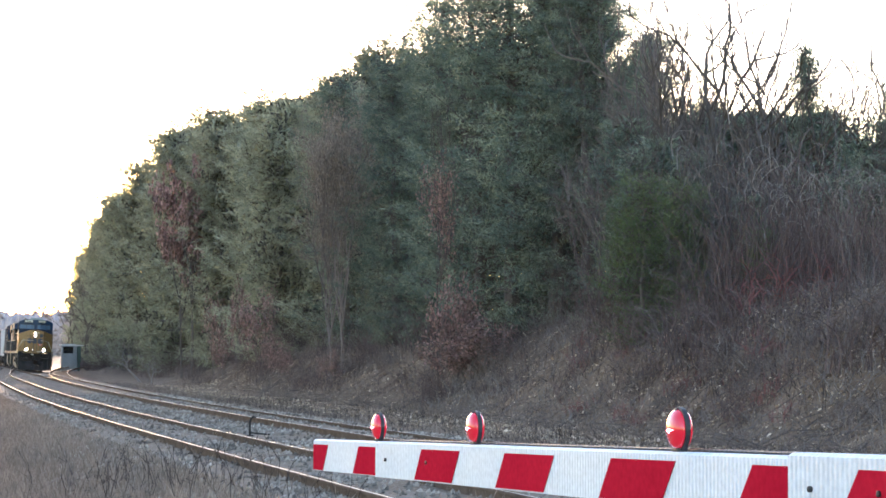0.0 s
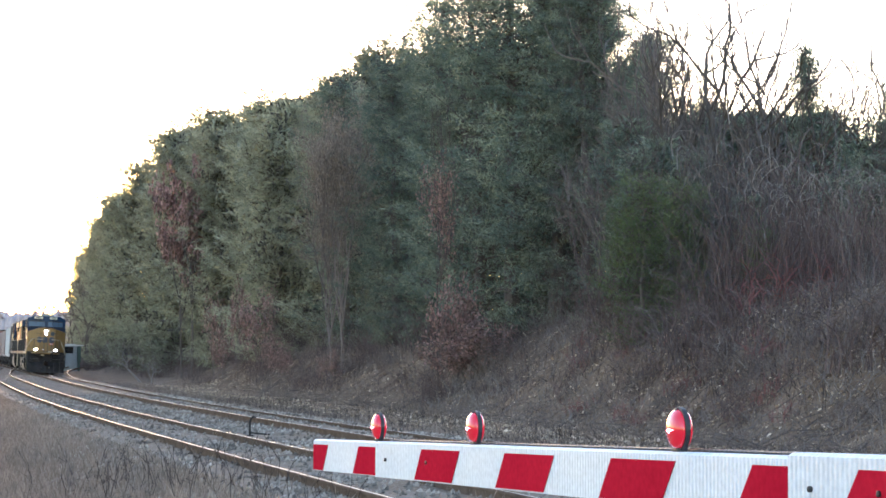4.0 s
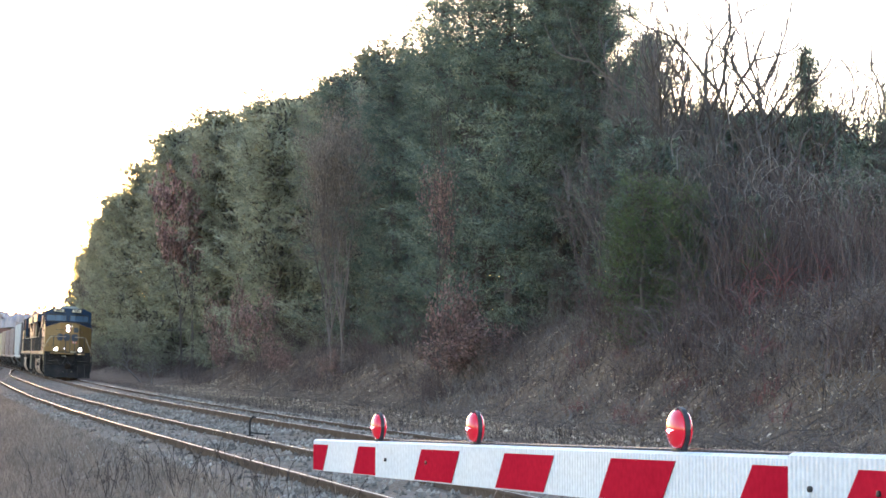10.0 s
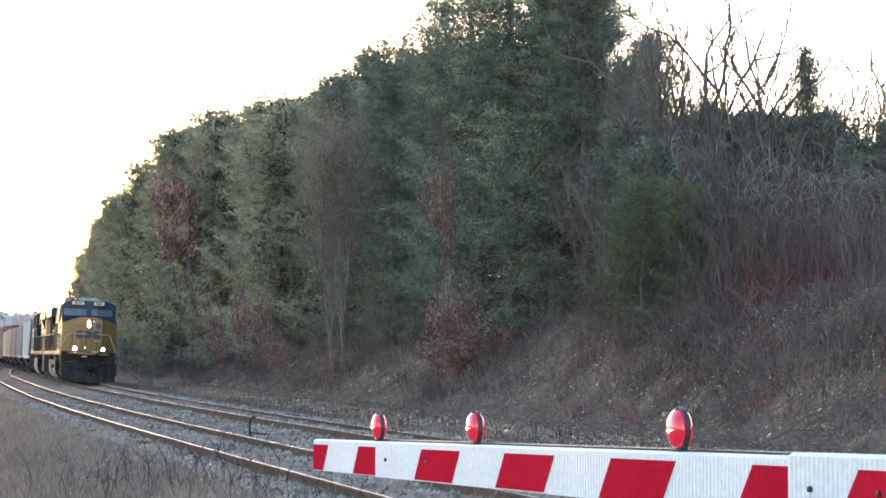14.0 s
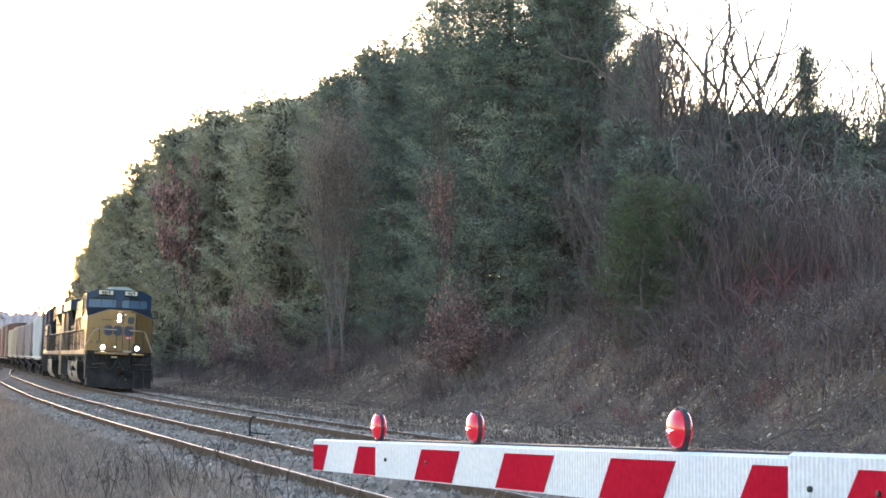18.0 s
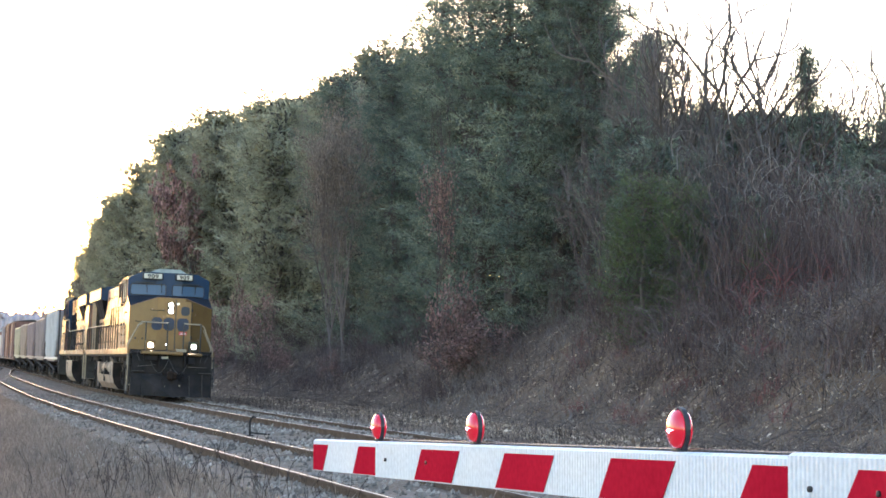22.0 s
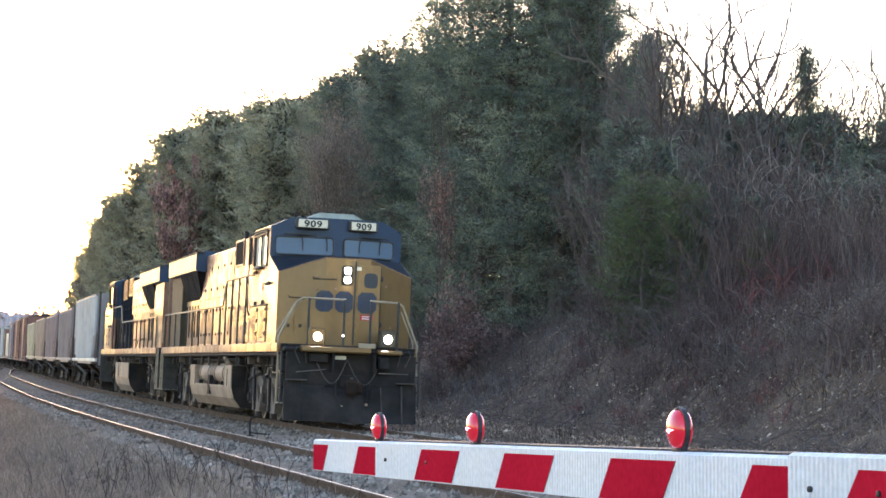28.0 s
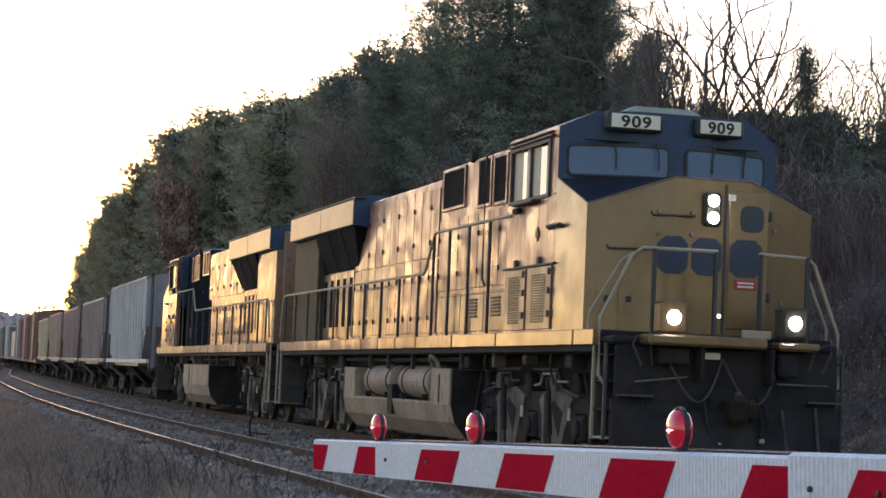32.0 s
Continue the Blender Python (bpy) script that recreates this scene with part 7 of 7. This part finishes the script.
        part("hopper_chute", s, COUPLER, T)
        part("outlet_gate", Shape().box(-0.6, 0.6, c - 0.35, c + 0.35, 0.38, 0.5, 0.02), GRIME, T)
    part("centre_sill", Shape().box(-0.25, 0.25, -0.35, length + 0.35, 0.78, 1.05, 0.03), GRIME, T)
    for v in (1.9, length - 1.9):
        car_truck(T, v, keyed)
    return T


def box_car(length, top, mat, label):
    T = thing("boxcar", pose(0, 0, 0), label, "boxcar", "freight cars")
    part("body", Shape().box(-1.5, 1.5, 0.35, length - 0.35, 1.15, top - 0.1, 0.03), mat, T)
    part("roof", Shape().prism([(-1.55, top - 0.12), (-0.1, top + 0.06), (0.1, top + 0.06), (1.55, top - 0.12)], 1, 0.3, length - 0.3), FRAME_GREY, T)
    for sg in (-1, 1):
        for i in range(14):
            y = 0.8 + i * (length - 1.6) / 13
            if abs(y - length / 2) > 1.6:
                part("rib", Shape().box(sg * 1.5, sg * 1.56, y - 0.06, y + 0.06, 1.2, top - 0.2, 0.02), mat, T)
        door = part("sliding_door", Shape().box(sg * 1.5, sg * 1.6, length / 2 - 1.5, length / 2 + 1.5, 1.2, top - 0.25, 0.02), mat, T)
        part("door_track", Shape().box(sg * 1.5, sg * 1.64, length / 2 - 3, length / 2 + 3, 1.10, 1.18, 0.01), POST_DARK, T)
        part("side_sill", Shape().box(sg * 1.40, sg * 1.52, 0.3, length - 0.3, 0.95, 1.15, 0.02), mat, T)
        part("ladder", Shape().box(sg * 1.5, sg * 1.56, 0.5, 0.54, 1.0, top - 0.3, 0.006).box(sg * 1.5, sg * 1.56, 0.9, 0.94, 1.0, top - 0.3, 0.006), POST_DARK, T)
    part("centre_sill", Shape().box(-0.25, 0.25, -0.35, length + 0.35, 0.7, 1.0, 0.03), GRIME, T)
    for v in (2.2, length - 2.2):
        car_truck(T, v, False)
    return T


def flat_car(length, label):
    """A bulkhead flatcar with wrapped lumber."""
    T = thing("bulkhead_flatcar", pose(0, 0, 0), label, "flatcar", "freight cars")
    part("deck", Shape().box(-1.5, 1.5, 0.3, length - 0.3, 1.0, 1.25, 0.03), BOX_PAINTS[0], T)
    for y in (0.6, length - 0.6):
        part("bulkhead", Shape().box(-1.5, 1.5, y - 0.12, y + 0.12, 1.25, 4.2, 0.03), BOX_PAINTS[1], T)
    for i in range(4):
        part("lumber_pack", Shape().box(-1.35, 1.35, 1.1 + i * (length - 2.2) / 4, 1.0 + (i + 1) * (length - 2.2) / 4, 1.26, 3.7, 0.05), HOPPER_PAINTS[4] if i % 2 else BOX_PAINTS[3], T)
    part("centre_sill", Shape().box(-0.25, 0.25, -0.35, length + 0.35, 0.7, 1.0, 0.03), GRIME, T)
    for v in (2.2, length - 2.2):
        car_truck(T, v, False)
    return T


def trackside_hut():
    """A small grey hut with a window band and a pale two-part roof."""
    T = thing("trackside_hut", Matrix.Translation((26.3, 252, ground_z(26.3, 252) - 0.1)), "small pale grey hut with pale roof slabs beside the far track", "hut")
    wall = part("wall", Shape().box(-1.15, 0.55, -1.0, 1.0, 0, 2.1, 0.03).box(-1.15, 0.55, -0.9, 1.0, 2.1, 3.0, 0.03), paint("pale_grey_hut_paint", (0.30, 0.31, 0.30)), T)
    part("window", Shape().box(-1.05, 0.1, -1.0, -0.9, 2.15, 2.9, 0.02), DARK_GLASS, wall, "dark window band")
    part("roof", Shape().box(-1.3, 0.35, -1.2, 1.2, 3.0, 3.22, 0.03), RIB_WHITE, T, "pale roof slab")
    part("cabinet", Shape().box(0.62, 1.05, -0.5, 0.5, 1.1, 3.0, 0.03).box(0.7, 0.95, -0.3, 0.3, 0, 1.1, 0.02), BOX_PAINTS[4], T, "green equipment cabinet")
    part("cabinet_lid", Shape().box(0.5, 1.3, -0.7, 0.7, 3.0, 3.15, 0.03), RIB_WHITE, T)


trackside_hut()


def derail_post():
    """A short dark post with a hooked top at the siding's rail."""
    T = thing("derail_post", Matrix.Translation((8.22, 43.5, ground_z(8.22, 43.5) - 0.05)), "short dark hooked post beside the siding rail", "track post")
    part("post", Shape().tube([(0, 0, 0), (0, 0, 0.34), (0.03, 0, 0.42), (0.08, 0, 0.46), (0.12, 0, 0.43)], 0.022, 7), GRIME, T)
    part("foot_plate", Shape().box(-0.08, 0.08, -0.1, 0.1, 0.0, 0.07, 0.01), GRIME, T)
    part("lever", Shape().tube([(0, 0, 0.12), (0.18, -0.04, 0.10), (0.42, -0.06, 0.08)], 0.018, 6), GRIME, T)


derail_post()

# consist: thing, distance of its front end behind the lead locomotive's front, its length
CONSIST = [(lead_loco, 0.0, 21.0, 1), (rear_loco, 22.3, 21.0, -1)]
at_v = 45.6
CARS = [hopper_car(16.2, 4.25, HOPPER_PAINTS[0], "pale grey ribbed covered hopper car", True, 15),
        hopper_car(15.2, 4.0, HOPPER_PAINTS[1], "brownish grey covered hopper car", True, 12),
        hopper_car(15.2, 3.95, HOPPER_PAINTS[2], "faded reddish-grey covered hopper car", True, 10),
        hopper_car(15.2, 4.0, HOPPER_PAINTS[3], "faded tan covered hopper car", True, 10),
        hopper_car(15.2, 3.9, HOPPER_PAINTS[4], "tan covered hopper car", False, 8),
        box_car(16.5, 4.7, BOX_PAINTS[0], "brown ribbed steel boxcar"),
        box_car(16.5, 4.7, BOX_PAINTS[1], "rust-red ribbed steel boxcar"),
        box_car(16.5, 4.6, BOX_PAINTS[2], "purplish grey ribbed boxcar"),
        flat_car(18.0, "bulkhead flatcar loaded with wrapped lumber"),
        box_car(16.5, 4.6, BOX_PAINTS[3], "dirty white ribbed boxcar"),
        box_car(16.5, 4.6, BOX_PAINTS[4], "dark green ribbed boxcar"),
        hopper_car(14.5, 4.5, HOPPER_PAINTS[0], "pale grey ribbed covered hopper car", False, 12),
        hopper_car(14.5, 4.5, HOPPER_PAINTS[3], "faded beige covered hopper car", False, 12),
        box_car(16.5, 4.7, BOX_PAINTS[0], "brown ribbed steel boxcar"),
        box_car(16.5, 4.7, BOX_PAINTS[3], "dirty white ribbed boxcar")]
for c, ln_ in zip(CARS, (16.2, 15.2, 15.2, 15.2, 15.2, 16.5, 16.5, 16.5, 18, 16.5, 16.5, 14.5, 14.5, 16.5, 16.5)):
    CONSIST.append((c, at_v, ln_, 1))
    at_v += ln_ + 0.75


def on_line(front, length, facing):
    """The pose of a vehicle whose front end lies at this place along the line."""
    inset = 3.6 if length > 20 else 2.0
    a, b = front + inset, front + length - inset
    pa, pb = Vector((line_x(a), a, line_z(a))), Vector((line_x(b), b, line_z(b)))
    d = pb - pa
    m = Matrix.Translation(pa) @ Matrix.Rotation(-math.atan2(d.x, d.y), 4, "Z") @ Matrix.Rotation(math.asin(d.z / d.length), 4, "X") @ Matrix.Rotation(CANT, 4, "Y")
    m = m @ Matrix.Translation((0, -inset, 0))
    if facing < 0:
        m = m @ Matrix.Translation((0, length, 0)) @ Matrix.Rotation(math.pi, 4, "Z")
    return m


SPEED, LAST = 5.245, 23.72


def lead_at(t):
    """How far up the line the lead locomotive's front stands at t seconds."""
    return LAST + SPEED * (32.0 - t)


def motions():
    for ob, back, length, facing in CONSIST:
        walk(ob, [(t, on_line(lead_at(t) + back, length, facing)) for t in range(0, 33, 2)])
    for ob, a, radius, sense in TURNING:
        rows = []
        for i in range(241):
            t = i * 4 / 30
            rows.append((t, Matrix.Translation((0, a, radius)) @ Matrix.Rotation(sense * SPEED * t / radius, 4, "X")))
        walk(ob, rows)


motions()
